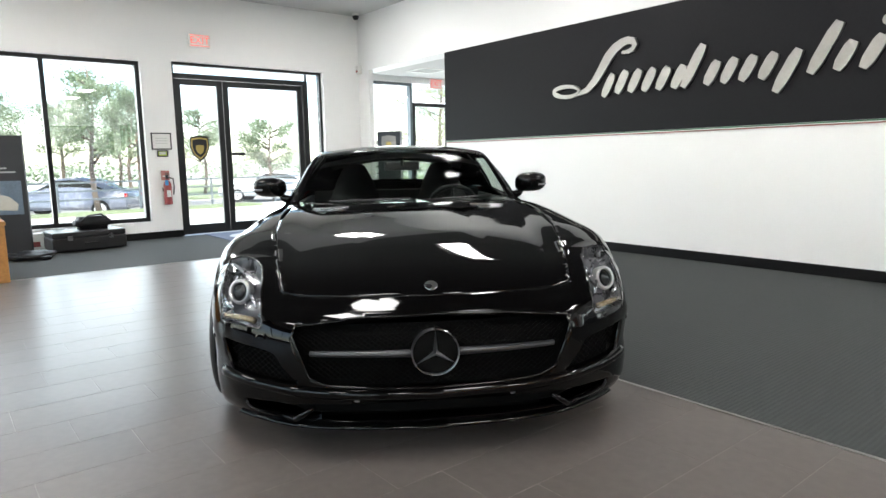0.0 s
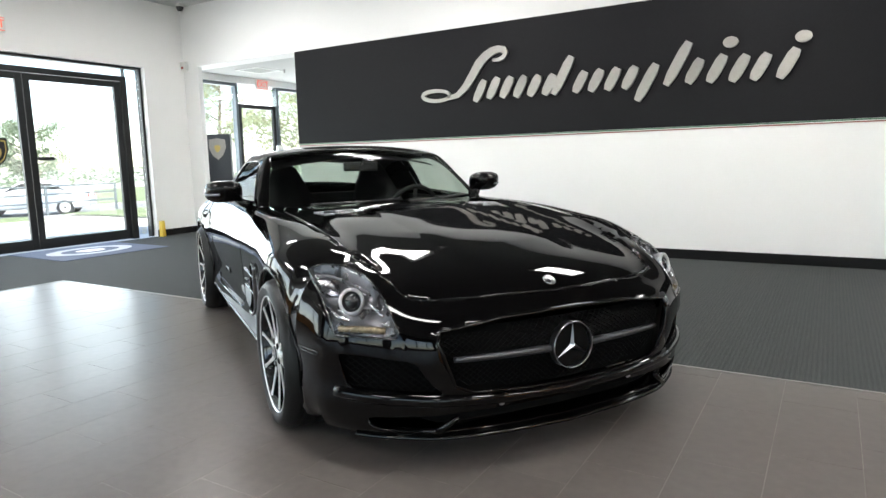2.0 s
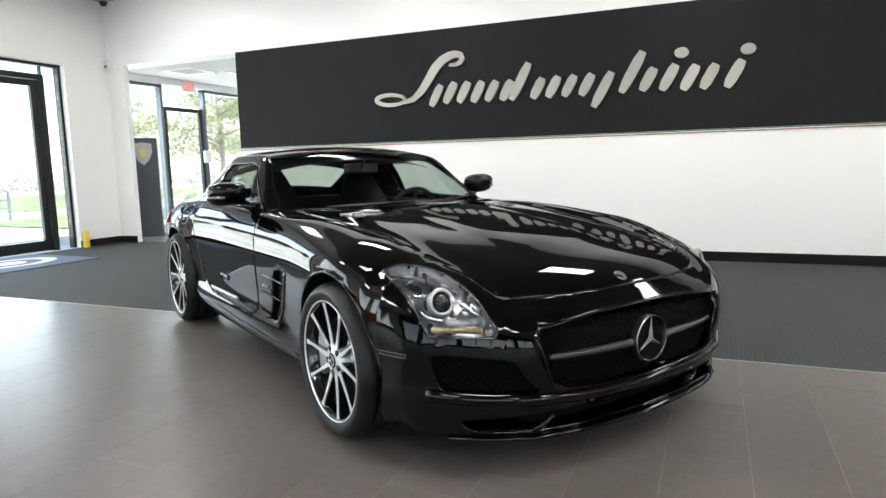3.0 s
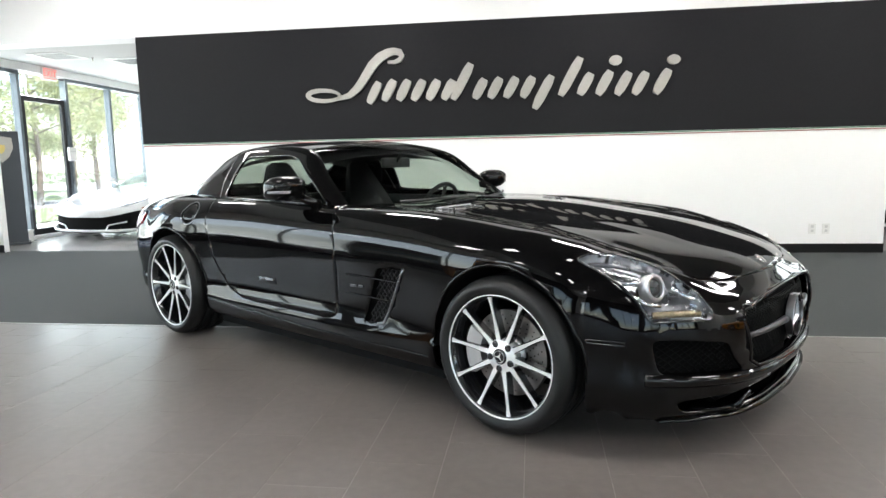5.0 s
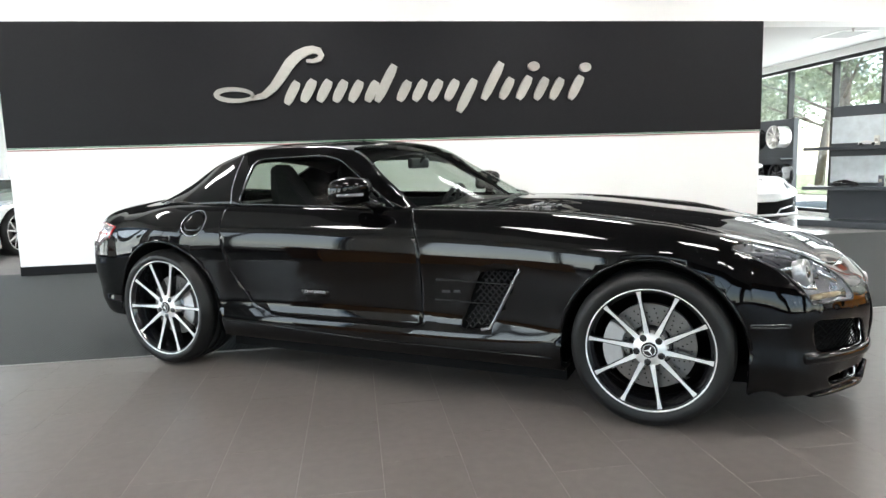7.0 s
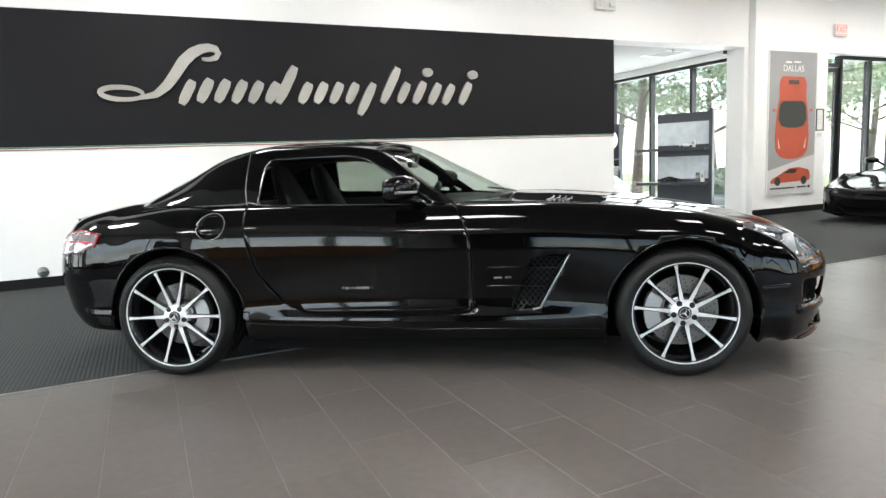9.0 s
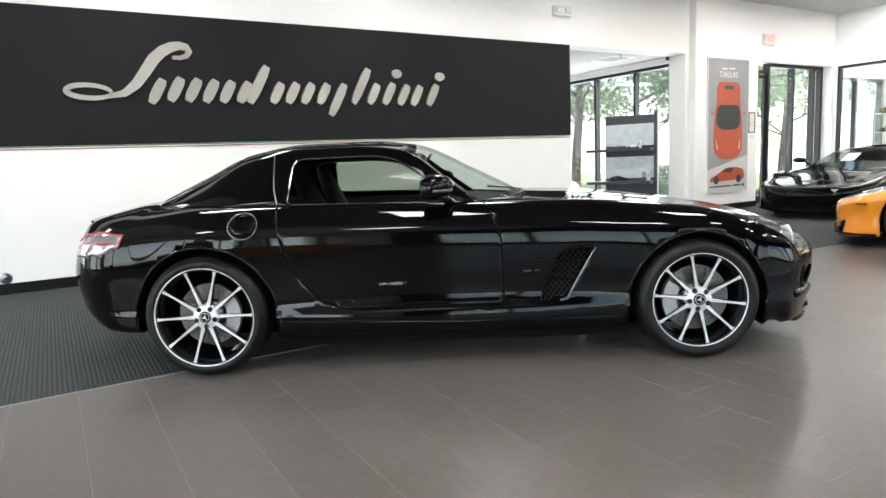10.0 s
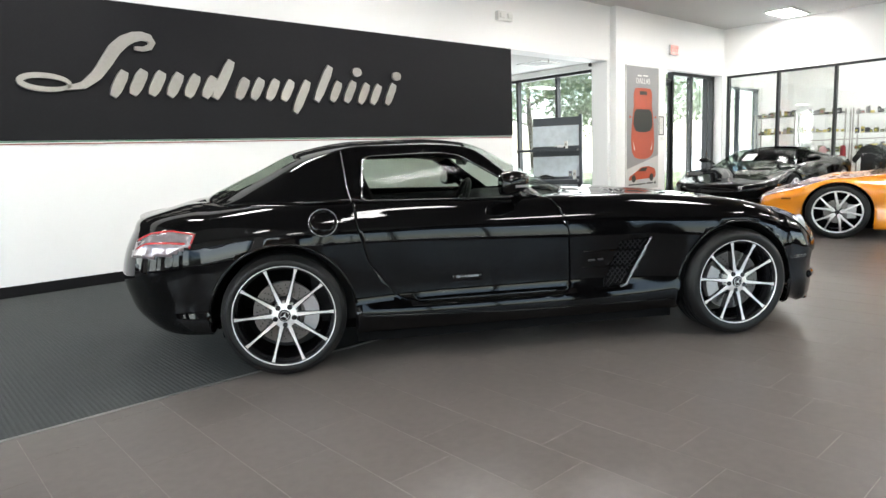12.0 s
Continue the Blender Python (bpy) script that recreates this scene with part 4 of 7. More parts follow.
    surf = strip_on(tree, *FRONT, mouth, .007, out=-.001, closed=True, fine=5, sides=8)
    part("surround", surf, M_PAINT, g, "gloss black grille surround", smooth=True)
    msh = bmesh.new()
    step = .027
    for diag in (1, -1):
        for k in range(-42, 43):
            pts = []
            for j in range(0, 15):
                z = .310 + .295 * j / 14
                y = k * step + diag * (z - .455) * 1.15
                if inside(offset_poly(mouth, -.004), y, z):
                    q = on_surface(tree, *FRONT, y, z, -.045)
                    if q is not None:
                        pts.append(q)
            if len(pts) > 1:
                tube(msh, pts, .0026, 4)
    part("mesh", msh, M_MESH, g, "black diamond mesh")
    bar = bmesh.new()
    for side in (1, -1):
        pts, rr = [], []
        for k in range(12):
            y = side * (.09 + .39 * k / 11)
            q = on_surface(tree, *FRONT, y, .469 + .004 * k / 11, -.028)
            pts.append(q)
            rr.append(.015 - .005 * k / 11)
        tube(bar, pts, rr, 10)
    part("bar", bar, M_BARGREY, g, "satin dark crossbar", smooth=True)
    star = bmesh.new()
    sc = on_surface(tree, *FRONT, 0, .473, -.014)
    lathe(star, [(.0855, .004), (.087, .010), (.0895, .011), (.0915, .007), (.0915, -.02)], 48, "x", Matrix.Translation(sc))
    bmesh.ops.recalc_face_normals(star, faces=star.faces[:])
    for k in range(3):
        m = Matrix.Translation(sc) @ pose(0, 0, 0, 120 * k, 0, 0)
        c, l, r, t = (star.verts.new(m @ Vector(p)) for p in ((.014, 0, 0), (.0, -.0095, 0.0055), (.0, .0095, 0.0055), (.004, 0, .086)))
        star.faces.new((c, l, t))
        star.faces.new((c, t, r))
    part("emblem", star, M_SATIN, g, "round three-spoke emblem", smooth=False)
    disc = bmesh.new()
    lathe(disc, [(0, -.006), (.082, -.004), (.084, -.03)], 40, "x", Matrix.Translation(sc))
    part("emblem_backing", disc, M_DARK, g)
    badge = bmesh.new()
    bp = on_surface(tree, *ABOVE, 2.055, 0.0, .001)
    lathe(badge, [(0, .003), (.024, .002), (.027, -.002)], 24, "z", Matrix.Translation(bp) @ pose(0, 0, 0, 0, 28, 0))
    part("bonnet_badge", badge, M_SATIN, car, "small round bonnet badge")
    # intake meshes and dark backs
    for pl in (corner, flip(corner), low):
        mm = bmesh.new()
        us, vs = [p[0] for p in pl], [p[1] for p in pl]
        for diag in (1, -1):
            k0, k1 = int(min(us) / .028) - 8, int(max(us) / .028) + 8
            for k in range(k0, k1):
                pts = []
                for j in range(9):
                    z = min(vs) + (max(vs) - min(vs)) * j / 8
                    y = k * .028 + diag * (z - .45) * 1.1
                    if inside(offset_poly(pl, -.006), y, z):
                        q = on_surface(tree, *FRONT, y, z, -.03)
                        if q is not None:
                            pts.append(q)
                if len(pts) > 1:
                    tube(mm, pts, .0026, 4)
        if pl is not low and len(mm.faces):
            part("intake_mesh", mm, M_MESH, car)
        back = bmesh.new()
        grid = []
        for j in range(5):
            row = []
            for k in range(25):
                y, z = min(us) - .02 + (max(us) - min(us) + .04) * k / 24, min(vs) - .02 + (max(vs) - min(vs) + .04) * j / 4
                q = on_surface(tree, *FRONT, y, max(z, .155), -.075)
                row.append(back.verts.new(q if q is not None else (1.9, y, z)))
            grid.append(row)
        for a, b in zip(grid, grid[1:]):
            for k in range(24):
                back.faces.new((a[k], a[k + 1], b[k + 1], b[k]))
        part("intake_back", back, M_DARK, car)
    # slanted winglets that divide the lower opening
    for side in (-1, 1):
        wl = bmesh.new()
        top, bot = on_surface(tree, *FRONT, side * .465, .246, .004), on_surface(tree, *FRONT, side * .535, .184, .004)
        tube(wl, [top, top.lerp(bot, .5), bot], [.010, .014, .017], 8)
        tube(wl, [bot, bot + Vector((-.05, side * .05, -.004)), bot + Vector((-.12, side * .13, .002))], [.015, .011, .006], 8)
        part("winglet", wl, M_PAINT, car, "gloss black bumper winglet", smooth=True)
    # chin splitter
    ch = bmesh.new()
    lipv = []
    for k in range(41):
        f = .72 * (-1 + 2 * k / 40)
        fw, sd = arrow_arc(abs(f))
        x, y = XF + (2.174 - XF) * fw, math.copysign(.885 * sd, f)
        lipv.append([ch.verts.new((x, y, .128 + .02 * sd)), ch.verts.new((x + .022 * fw, y + .012 * math.copysign(sd, f), .134 + .02 * sd)), ch.verts.new((x, y, .146 + .02 * sd)), ch.verts.new((x - .08, y * .93, .150 + .02 * sd)), ch.verts.new((x - .08, y * .93, .128 + .02 * sd))])
    for a, b in zip(lipv, lipv[1:]):
        for k in range(5):
            ch.faces.new((a[k], a[(k + 1) % 5], b[(k + 1) % 5], b[k]))
    bmesh.ops.recalc_face_normals(ch, faces=ch.faces[:])
    part("splitter", ch, M_PAINT, car, "gloss black chin splitter", smooth=True)
    crease = [(-.845, .345), (-.70, .330), (-.51, .318), (-.3, .304), (0, .296), (.3, .304), (.51, .318), (.70, .330), (.845, .345)]
    part("bumper_crease", strip_on(tree, *FRONT, crease, .030, out=-.013, fine=10, sides=12), M_PAINT, car, smooth=True)
    for y in (-.30, .30):
        q = on_surface(tree, *FRONT, y, .281, .0)
        sn = bmesh.new()
        lathe(sn, [(0, .006), (.009, .005), (.012, -.002)], 14, "x", Matrix.Translation(q))
        part("parking_sensor", sn, M_SATIN, car)

    # head lamps
    for side, (sheet, u, v, w, poly) in lamp_side.items():
        lamp = thing("headlamp", "", "")
        for k in ("label", "category"):
            if k in lamp:
                del lamp[k]
        lamp.parent = car
        cover = sheet.copy()
        bowl = sheet
        bowl.normal_update()
        bnd = {x for e in bowl.edges if e.is_boundary for x in e.verts}
        for vert in bowl.verts:
            d = 0 if vert in bnd else .045
            vert.co -= vert.normal * d if d else Vector((0, 0, 0))
        part("reflector", bowl, M_SMOKE, lamp, "silver lamp reflector", smooth=True)
        c = part("lens", flange(cover, .006), M_LAMPGLASS, lamp, "clear lamp cover", smooth=True)
        c.visible_shadow = False
        ltree = tree

        def lp(x, y, z, out):
            p = Vector((x, side * y, z))
            return on_surface(ltree, u, v, p.dot(u), p.dot(v), out)
        pr = bmesh.new()
        pc = lp(1.893, .760, .660, -.012)
        ax = Vector((.86, side * .30, .25)).normalized()
        rot = ax.to_track_quat("Z", "Y").to_matrix().to_4x4()
        lathe(pr, [(.034, .0), (.036, .008), (.044, .006), (.047, -.006), (.046, -.04)], 28, "z", Matrix.Translation(pc) @ rot)
        bmesh.ops.recalc_face_normals(pr, faces=pr.faces[:])
        part("bezel", pr, M_CALIPER, lamp, "silver projector bezel", smooth=True)
        pr = bmesh.new()
        lathe(pr, [(0, .012), (.015, .010), (.028, .001), (.035, -.012)], 28, "z", Matrix.Translation(pc) @ rot)
        bmesh.ops.recalc_face_normals(pr, faces=pr.faces[:])
        part("projector", pr, M_RIMBLACK, lamp, "dark glass projector", smooth=True)
        for rows, mtl, nm in ((((1.66, .83, .728), (1.74, .785, .728), (1.82, .735, .715), (1.90, .695, .685)), M_SMOKE, "light_bar"), (((1.80, .835, .676), (1.84, .80, .680), (1.88, .765, .690)), M_BRIGHT, "reflector_blade"), (((1.845, .845, .64), (1.89, .82, .612), (1.93, .79, .606)), M_BRIGHT, "reflector_blade"), (((1.93, .705, .655), (1.965, .685, .63), (1.99, .67, .61)), M_BRIGHT, "reflector_blade")):
            b = bmesh.new()
            q = [lp(*r, -.014) for r in rows]
            q = [x for x in q if x is not None]
            if len(q) > 1:
                tube(b, q, .007, 8)
                part(nm, b, mtl, lamp, smooth=True)
        b = bmesh.new()
        q = [lp(2.012 - .12 * t, .668 + .135 * t, .556, -.010) for t in (0, .33, .66, 1)]
        tube(b, [x for x in q if x is not None], .012, 8)
        part("indicator", b, M_AMBER_DIM, lamp, "clear and amber indicator strip", smooth=True)
        part("lamp_edge", strip_on(tree, u, v, poly, .0035, closed=True, fine=3), M_RIMBLACK, lamp, smooth=True)
        # side marker
        view = RIGHT if side < 0 else LEFT
        s = 1 if side < 0 else -1
        part("side_marker", strip_on(tree, *view, [(s * 1.845, .490), (s * 1.71, .486), (s * 1.71, .474), (s * 1.845, .478)], .003, out=.0005, closed=True, fine=5), M_RIMBLACK, car, "black side marker outline", smooth=True)

    # vents: mesh, bright front edge, two fins
    for side, view in ((-1, RIGHT), (1, LEFT)):
        s = 1 if side < 0 else -1
        vt = thing("side_vent", "", "")
        for k in ("label", "category"):
            if k in vt:
                del vt[k]
        vt.parent = car
        mm = bmesh.new()
        for diag in (1, -1):
            for k in range(-6, 30):
                pts = []
                for j in range(18):
                    z = .35 + .295 * j / 17
                    x = .42 + k * .030 + diag * (z - .5) * .9
                    if inside(vent, x, z):
                        q = on_surface(tree, *view, s * x, z, -.034)
                        if q is not None:
                            pts.append(q)
                if len(pts) > 1:
                    tube(mm, pts, .0038, 4)
        part("mesh", mm, M_VENTMESH, vt, "dark vent mesh")
        bk = bmesh.new()
        vs = [bk.verts.new(on_surface(tree, *view, s * x, z, -.06)) for x, z in ((.82, .67), (.56, .66), (.45, .33), (.66, .335))]
        bk.faces.new(vs)
        part("cavity", bk, M_DARK, vt)
        part("bright_edge", strip_on(tree, *view, [(s * .790, .645), (s * .715, .51), (s * .640, .372), (s * .60, .362)], .0075, out=.001, fine=5), M_SATIN, vt, "bright vent edge", smooth=True)
        for z, x0, x1 in ((.580, .375, .745), (.486, .365, .685)):
            part("fin", strip_on(tree, *view, [(s * x0, z + .004), (s * x1, z)], .0045, out=.003, fine=14), M_PAINT, vt, "slim black fin", smooth=True)

        part("vent_badge", strip_on(tree, *view, [(s * .405, .530), (s * .445, .532)], .006, out=.002, fine=4), M_BARGREY, vt, "small satin badge")
        part("vent_badge", strip_on(tree, *view, [(s * .465, .533), (s * .495, .534)], .006, out=.002, fine=4), M_BARGREY, vt, "small satin badge")

    # sill crease and door lower bead
    for side, view in ((-1, RIGHT), (1, LEFT)):
        s = 1 if side < 0 else -1
        part("sill_bead", strip_on(tree, *view, [(s * -.90, .305), (s * 0, .262), (s * .93, .258)], .004, out=.001, fine=18), M_PAINT, car, smooth=True)

    # ---- greenhouse ----
    rail = [(0, .165, .752, .886), (.5, -.02, .70, 1.03), (1, -.25, .622, 1.192), (1.4, -.52, .600, 1.222), (1.8, -.86, .595, 1.222), (2.2, -1.15, .595, 1.158), (2.6, -1.43, .602, 1.022), (3, -1.70, .605, .912)]
    mid = [(0, .52, 0, .892), (.5, .18, 0, 1.070), (1, -.20, 0, 1.240), (1.4, -.50, 0, 1.268), (1.8, -.86, 0, 1.268), (2.2, -1.22, 0, 1.222), (2.6, -1.53, 0, 1.092), (3, -1.84, 0, .948)]
    belt = [(0, .165, .752, .886), (.5, -.02, .772, .893), (1, -.25, .782, .900), (1.4, -.52, .790, .905), (1.8, -.86, .795, .910), (2.2, -1.15, .790, .914), (2.6, -1.43, .730, .915), (3, -1.70, .605, .912)]
    NS, NV = 72, 20

    def top_pt(s, v, sg):
        a, b = Vector(spline(mid, s)), Vector(spline(rail, s))
        e = 1 - (1 - v) ** 1.0
        p = a.lerp(b, e)
        h = (a - b)
        p.x = b.x + h.x * (1 - v ** 2.2)
        p.z = b.z + h.z * (1 - v ** 2.4)
        p.y = b.y * v * sg
        return p

    def side_pt(s, v, sg):
        a, b = Vector(spline(rail, s)), Vector(spline(belt, s))
        p = a.lerp(b, v)
        p.y += .020 * math.sin(math.pi * v)
        p.y *= sg
        return p
    roofb, shield, rearg = bmesh.new(), bmesh.new(), bmesh.new()

    def quad(bmx, cache, pts):
        vs = []
        for p in pts:
            k = (round(p.x, 5), round(p.y, 5), round(p.z, 5))
            if k not in cache:
                cache[k] = bmx.verts.new(p)
            vs.append(cache[k])
        if len(set(vs)) == 4:
            bmx.faces.new(vs)
        elif len(set(vs)) == 3:
            u = []
            for x in vs:
                if x not in u:
                    u.append(x)
            bmx.faces.new(u)
    caches = {id(roofb): {}, id(shield): {}, id(rearg): {}}
    for sg in (1, -1):
        for i in range(NS):
            s0, s1 = 3 * i / NS, 3 * (i + 1) / NS
            for j in range(NV):
                v0, v1 = j / NV, (j + 1) / NV
                c = (s0 + s1) / 2
                t = shield if c < .98 and v1 <= .951 else rearg if 2.28 < c < 2.90 and v1 <= .801 else roofb
                q = [top_pt(s0, v0, sg), top_pt(s0, v1, sg), top_pt(s1, v1, sg), top_pt(s1, v0, sg)]
                quad(t, caches[id(t)], q if sg > 0 else q[::-1])
            for j in range(12):
                v0, v1 = j / 12, (j + 1) / 12
                q = [side_pt(s0, v0, sg), side_pt(s0, v1, sg), side_pt(s1, v1, sg), side_pt(s1, v0, sg)]
                quad(roofb, caches[id(roofb)], q if sg > 0 else q[::-1])
    for b in (roofb, shield, rearg):
        bmesh.ops.recalc_face_normals(b, faces=b.faces[:])
        f = max(b.faces, key=lambda f: f.calc_center_median().z)
        if f.normal.z < 0:
            bmesh.ops.reverse_faces(b, faces=b.faces[:])
    win = rounded([(.105, .892), (-.03, .985), (-.285, 1.146), (-.40, 1.170), (-.82, 1.166), (-.865, 1.150), (-.885, .918)], .035, 3)
    for side, view in ((-1, RIGHT), (1, LEFT)):
        pl = win if side < 0 else flip(win)
        gt = BVHTree.FromBMesh(roofb)
        fs = cut(roofb, pl, *view, test=lambda c: c.y * side > .3)
        gl = lift(roofb, fs)
        for vert in gl.verts:
            vert.co.y -= side * .004
        o = part("side_window", gl, M_SIDEGLASS, car, "tinted side window", smooth=True)
        o.visible_shadow = False
        part("window_trim", strip_on(gt, *view, pl, .0045, out=.001, closed=True, fine=3), M_RIMBLACK, o, "slim black window trim", smooth=True)
        sm = [(-.945, .92), (-.965, 1.0), (-.985, 1.20)]
        s = 1 if side < 0 else -1
        part("bright_trim", strip_on(gt, *view, [(s * x, z) for x, z in ((-.845, 1.158), (-.868, 1.13), (-.884, .93))], .0045, out=.003, fine=6), M_CHROME, o, "bright strip at the rear of the window", smooth=True)
        part("door_seam", strip_on(gt, *view, [(s * x, z) for x, z in sm], .003, out=.0, fine=6), M_SATIN, car, smooth=True)
    roof_shell = flange(roofb, .012)
    part("roof", roof_shell, M_PAINT, car, "gloss black roof and pillars", smooth=True)
    o = part("windscreen", shield, M_CARGLASS, car, "raked clear windscreen", smooth=True)
    o.visible_shadow = False
    o = part("rear_window", rearg, M_REARGLASS, car, "sloping rear window", smooth=True)
    o.visible_shadow = False

    hl = bmesh.new()
    grid = []
    for i in range(17):
        q = .93 + 1.32 * i / 16
        grid.append([hl.verts.new(top_pt(q, v, sg) * 1.0 - Vector((.0, .035 * v * sg, .055 + .02 * v))) for sg, v in [(-1, 1 - k / 8) for k in range(8)] + [(1, k / 8) for k in range(9)]])
    for a, b in zip(grid, grid[1:]):
        for k in range(16):
            hl.faces.new((a[k], a[k + 1], b[k + 1], b[k]))
    part("headliner", hl, M_LEATHER, car, "black roof lining", smooth=True)
    # ---- mirrors ----
    for side in (-1, 1):
        mir = bmesh.new()
        bmesh.ops.create_uvsphere(mir, u_segments=24, v_segments=14, radius=1.0)
        for vert in mir.verts:
            x, y, z = vert.co
            k = 1.0 - .28 * max(0, x)
            sq = lambda a: math.copysign(abs(a) ** .72, a)
            vert.co = Vector((sq(x) * .098 + .02 * z, sq(y) * .112 * k, sq(z) * .066 * k + .006 * (1 if z > 0 else 0)))
            if vert.co.x < -.062:
                vert.co.x = -.062
        bmesh.ops.transform(mir, matrix=pose(-.058, side * .930, .982, 0, 0, side * 8), verts=mir.verts[:])
        mo = part("door_mirror", mir, M_PAINT, car, "gloss black door mirror", smooth=True)
        band = bmesh.new()
        tube(band, [pose(-.058, side * .930, .982, 0, 0, side * 8) @ Vector((.096 * math.cos(a), side * .106 * math.sin(a), -.012)) for a in [radians(12 + 9 * k) for k in range(9)]], .008, 6)
        part("indicator_band", band, M_SATIN, mo, "clear indicator strip across the mirror", smooth=True)
        arm = bmesh.new()
        tube(arm, [(.02, side * .775, .892), (.005, side * .83, .915), (-.03, side * .865, .945)], [.034, .024, .020], 10)
        part("mirror_arm", arm, M_PAINT, mo, smooth=True)
        gl = bmesh.new()
        bmesh.ops.create_circle(gl, cap_ends=True, radius=1, segments=24, matrix=pose(-.1212, side * .922, .984, 0, 90, side * 8) @ Matrix.Diagonal((.048, .088, 1, 1)))
        part("mirror_glass", gl, M_CHROME, mo, "mirror glass")

    # ---- rear lamps ----
    for side in (-1, 1):
        w = Vector((-.72, side * .66, .20)).normalized()
        v = (Vector((0, 0, 1)) - w * w.z).normalized()
        u = v.cross(w)
        pts3 = [(-1.77, .891, .791), (-1.887, .86, .812), (-2.013, .806, .804), (-2.11, .73, .765), (-2.14, .72, .69), (-2.02, .85, .682), (-1.886, .909, .70), (-1.80, .915, .731)]
        poly = [(Vector((x, side * y, z)).dot(u), Vector((x, side * y, z)).dot(v)) for x, y, z in pts3]
        us, vs = [p[0] for p in poly], [p[1] for p in poly]
        lt = bmesh.new()
        grid = []
        for j in range(9):
            row = []
            for k in range(17):
                row.append((min(us) + (max(us) - min(us)) * k / 16, min(vs) + (max(vs) - min(vs)) * j / 8))
            grid.append(row)
        vm = {}
        for j in range(8):
            for k in range(16):
                c = ((grid[j][k][0] + grid[j + 1][k + 1][0]) / 2, (grid[j][k][1] + grid[j + 1][k + 1][1]) / 2)
                if not inside(poly, *c):
                    continue
                vs4 = []
                for jj, kk in ((j, k), (j, k + 1), (j + 1, k + 1), (j + 1, k)):
                    if (jj, kk) not in vm:
                        q = on_surface(tree, u, v, *grid[jj][kk], .005)
                        vm[jj, kk] = lt.verts.new(q) if q is not None else None
                    vs4.append(vm[jj, kk])
                if all(vs4):
                    lt.faces.new(vs4)
        if len(lt.faces):
            tl = part("tail_lamp", flange(lt, .012), M_TAILCLEAR, car, "clear and red tail lamp", smooth=True)
            def tp(pts):
                return [(Vector((x, side * y, z)).dot(u), Vector((x, side * y, z)).dot(v)) for x, y, z in pts]
            part("red_outline", strip_on(tree, u, v, tp([pts3[7]] + pts3[:4]), .0055, out=.003, fine=6), M_REDLENS, tl, "red lamp outline", smooth=True)
            for dz, rad in ((-.030, .008), (-.058, .005)):
                mids = [(-1.82, .905, .782 + dz), (-1.93, .865, .786 + dz), (-2.03, .80, .780 + dz), (-2.10, .74, .752 + dz)]
                part("red_band", strip_on(tree, u, v, tp(mids), rad, out=.000, fine=6), M_REDLENS, tl, "red lamp band", smooth=True)
    sp = bmesh.new()
    rows = []
    for k in range(25):
        y = -.62 + 1.24 * k / 24
        x = -2.205 + .12 * abs(y / .62) ** 2.2
        z = .860 - .006 * abs(y / .62) ** 2
        rows.append([sp.verts.new((x + .16, y, z + .022)), sp.verts.new((x + .02, y, z + .006)), sp.verts.new((x - .012, y, z + .012)), sp.verts.new((x - .008, y, z - .006)), sp.verts.new((x + .16, y, z - .01))])
    for a, b in zip(rows, rows[1:]):
        for k in range(5):
            sp.faces.new((a[k], a[(k + 1) % 5], b[(k + 1) % 5], b[k]))
    bmesh.ops.recalc_face_normals(sp, faces=sp.faces[:])
    part("rear_spoiler", sp, M_PAINT, car, "gloss black boot-lid spoiler", smooth=True)

    # ---- wheels and brakes ----
    wf = build_wheel(.326, .255, .265)
    wr = build_wheel(.334, .273, .295)
    spots = [(wf, AXF, .965 - .1325, .326, 25.5), (wr, AXR, .968 - .1475 + .004, .334, 17)]
    for w, x, off, h, turn in spots:
        w.parent = car
        w.matrix_basis = pose(x, -off, h, 0, turn, 0)
        o = copy_thing(w, pose(x, off, h, 0, turn, 180))
        d, holes, hat, cal = build_brake(.178 if w is wf else .172, w is wf)
        for side in (-1, 1):
            base = pose(x, side * (off + .045), h, 0, 0, 0 if side < 0 else 180)
            if side < 0:
                dd = part("brake_disc", d, M_DISC, car, "drilled steel brake disc", at=base)
                ho, ha = part("drill_hole", holes, M_DARK, dd), part("disc_hat", hat, M_SATIN, dd, smooth=True)
                cc = part("brake_caliper", cal, M_CALIPER, car, "silver brake caliper", at=base @ pose(0, 0, 0, 0, 0 if w is wr else 180, 0))
            else:
                d2 = new("brake_disc", dd.data)
                d2.parent, d2.matrix_basis = car, base
                for src, nm in ((ho, "drill_hole"), (ha, "disc_hat")):
                    q = new(nm, src.data)
                    q.parent = d2
                c2 = new("brake_caliper", cc.data)
                c2.parent, c2.matrix_basis = car, base

    # ---- cabin ----
    for nm, bx in (("cabin_floor", (-1.15, .50, -.72, .72, .24, .27)), ("rear_bulkhead", (-1.20, -1.15, -.72, .72, .27, .90)), ("parcel_shelf", (-1.72, -1.20, -.60, .60, .84, .88)), ("front_bulkhead", (.50, .55, -.72, .72, .27, .86)), ("door_lining", (-1.15, .5, .72, .75, .27, .87)), ("door_lining", (-1.15, .5, -.75, -.72, .27, .87))):
        part(nm, boxes(bx), M_LEATHER, car, "black cabin lining")
    for side in (-1, 1):
        st = bmesh.new()
        ys = side * .36
        prof = [(-.62, .40), (-.66, .46), (-.80, .74), (-.90, .98), (-.945, 1.10), (-.93, 1.135), (-.89, 1.13), (-.83, .99), (-.72, .74), (-.58, .50), (-.18, .55), (-.12, .50), (-.14, .40)]
        widths = [.24, .24, .25, .155, .088, .078, .078, .145, .24, .25, .25, .24, .24]
        A = [st.verts.new((x, ys - w, z)) for (x, z), w in zip(prof, widths)]
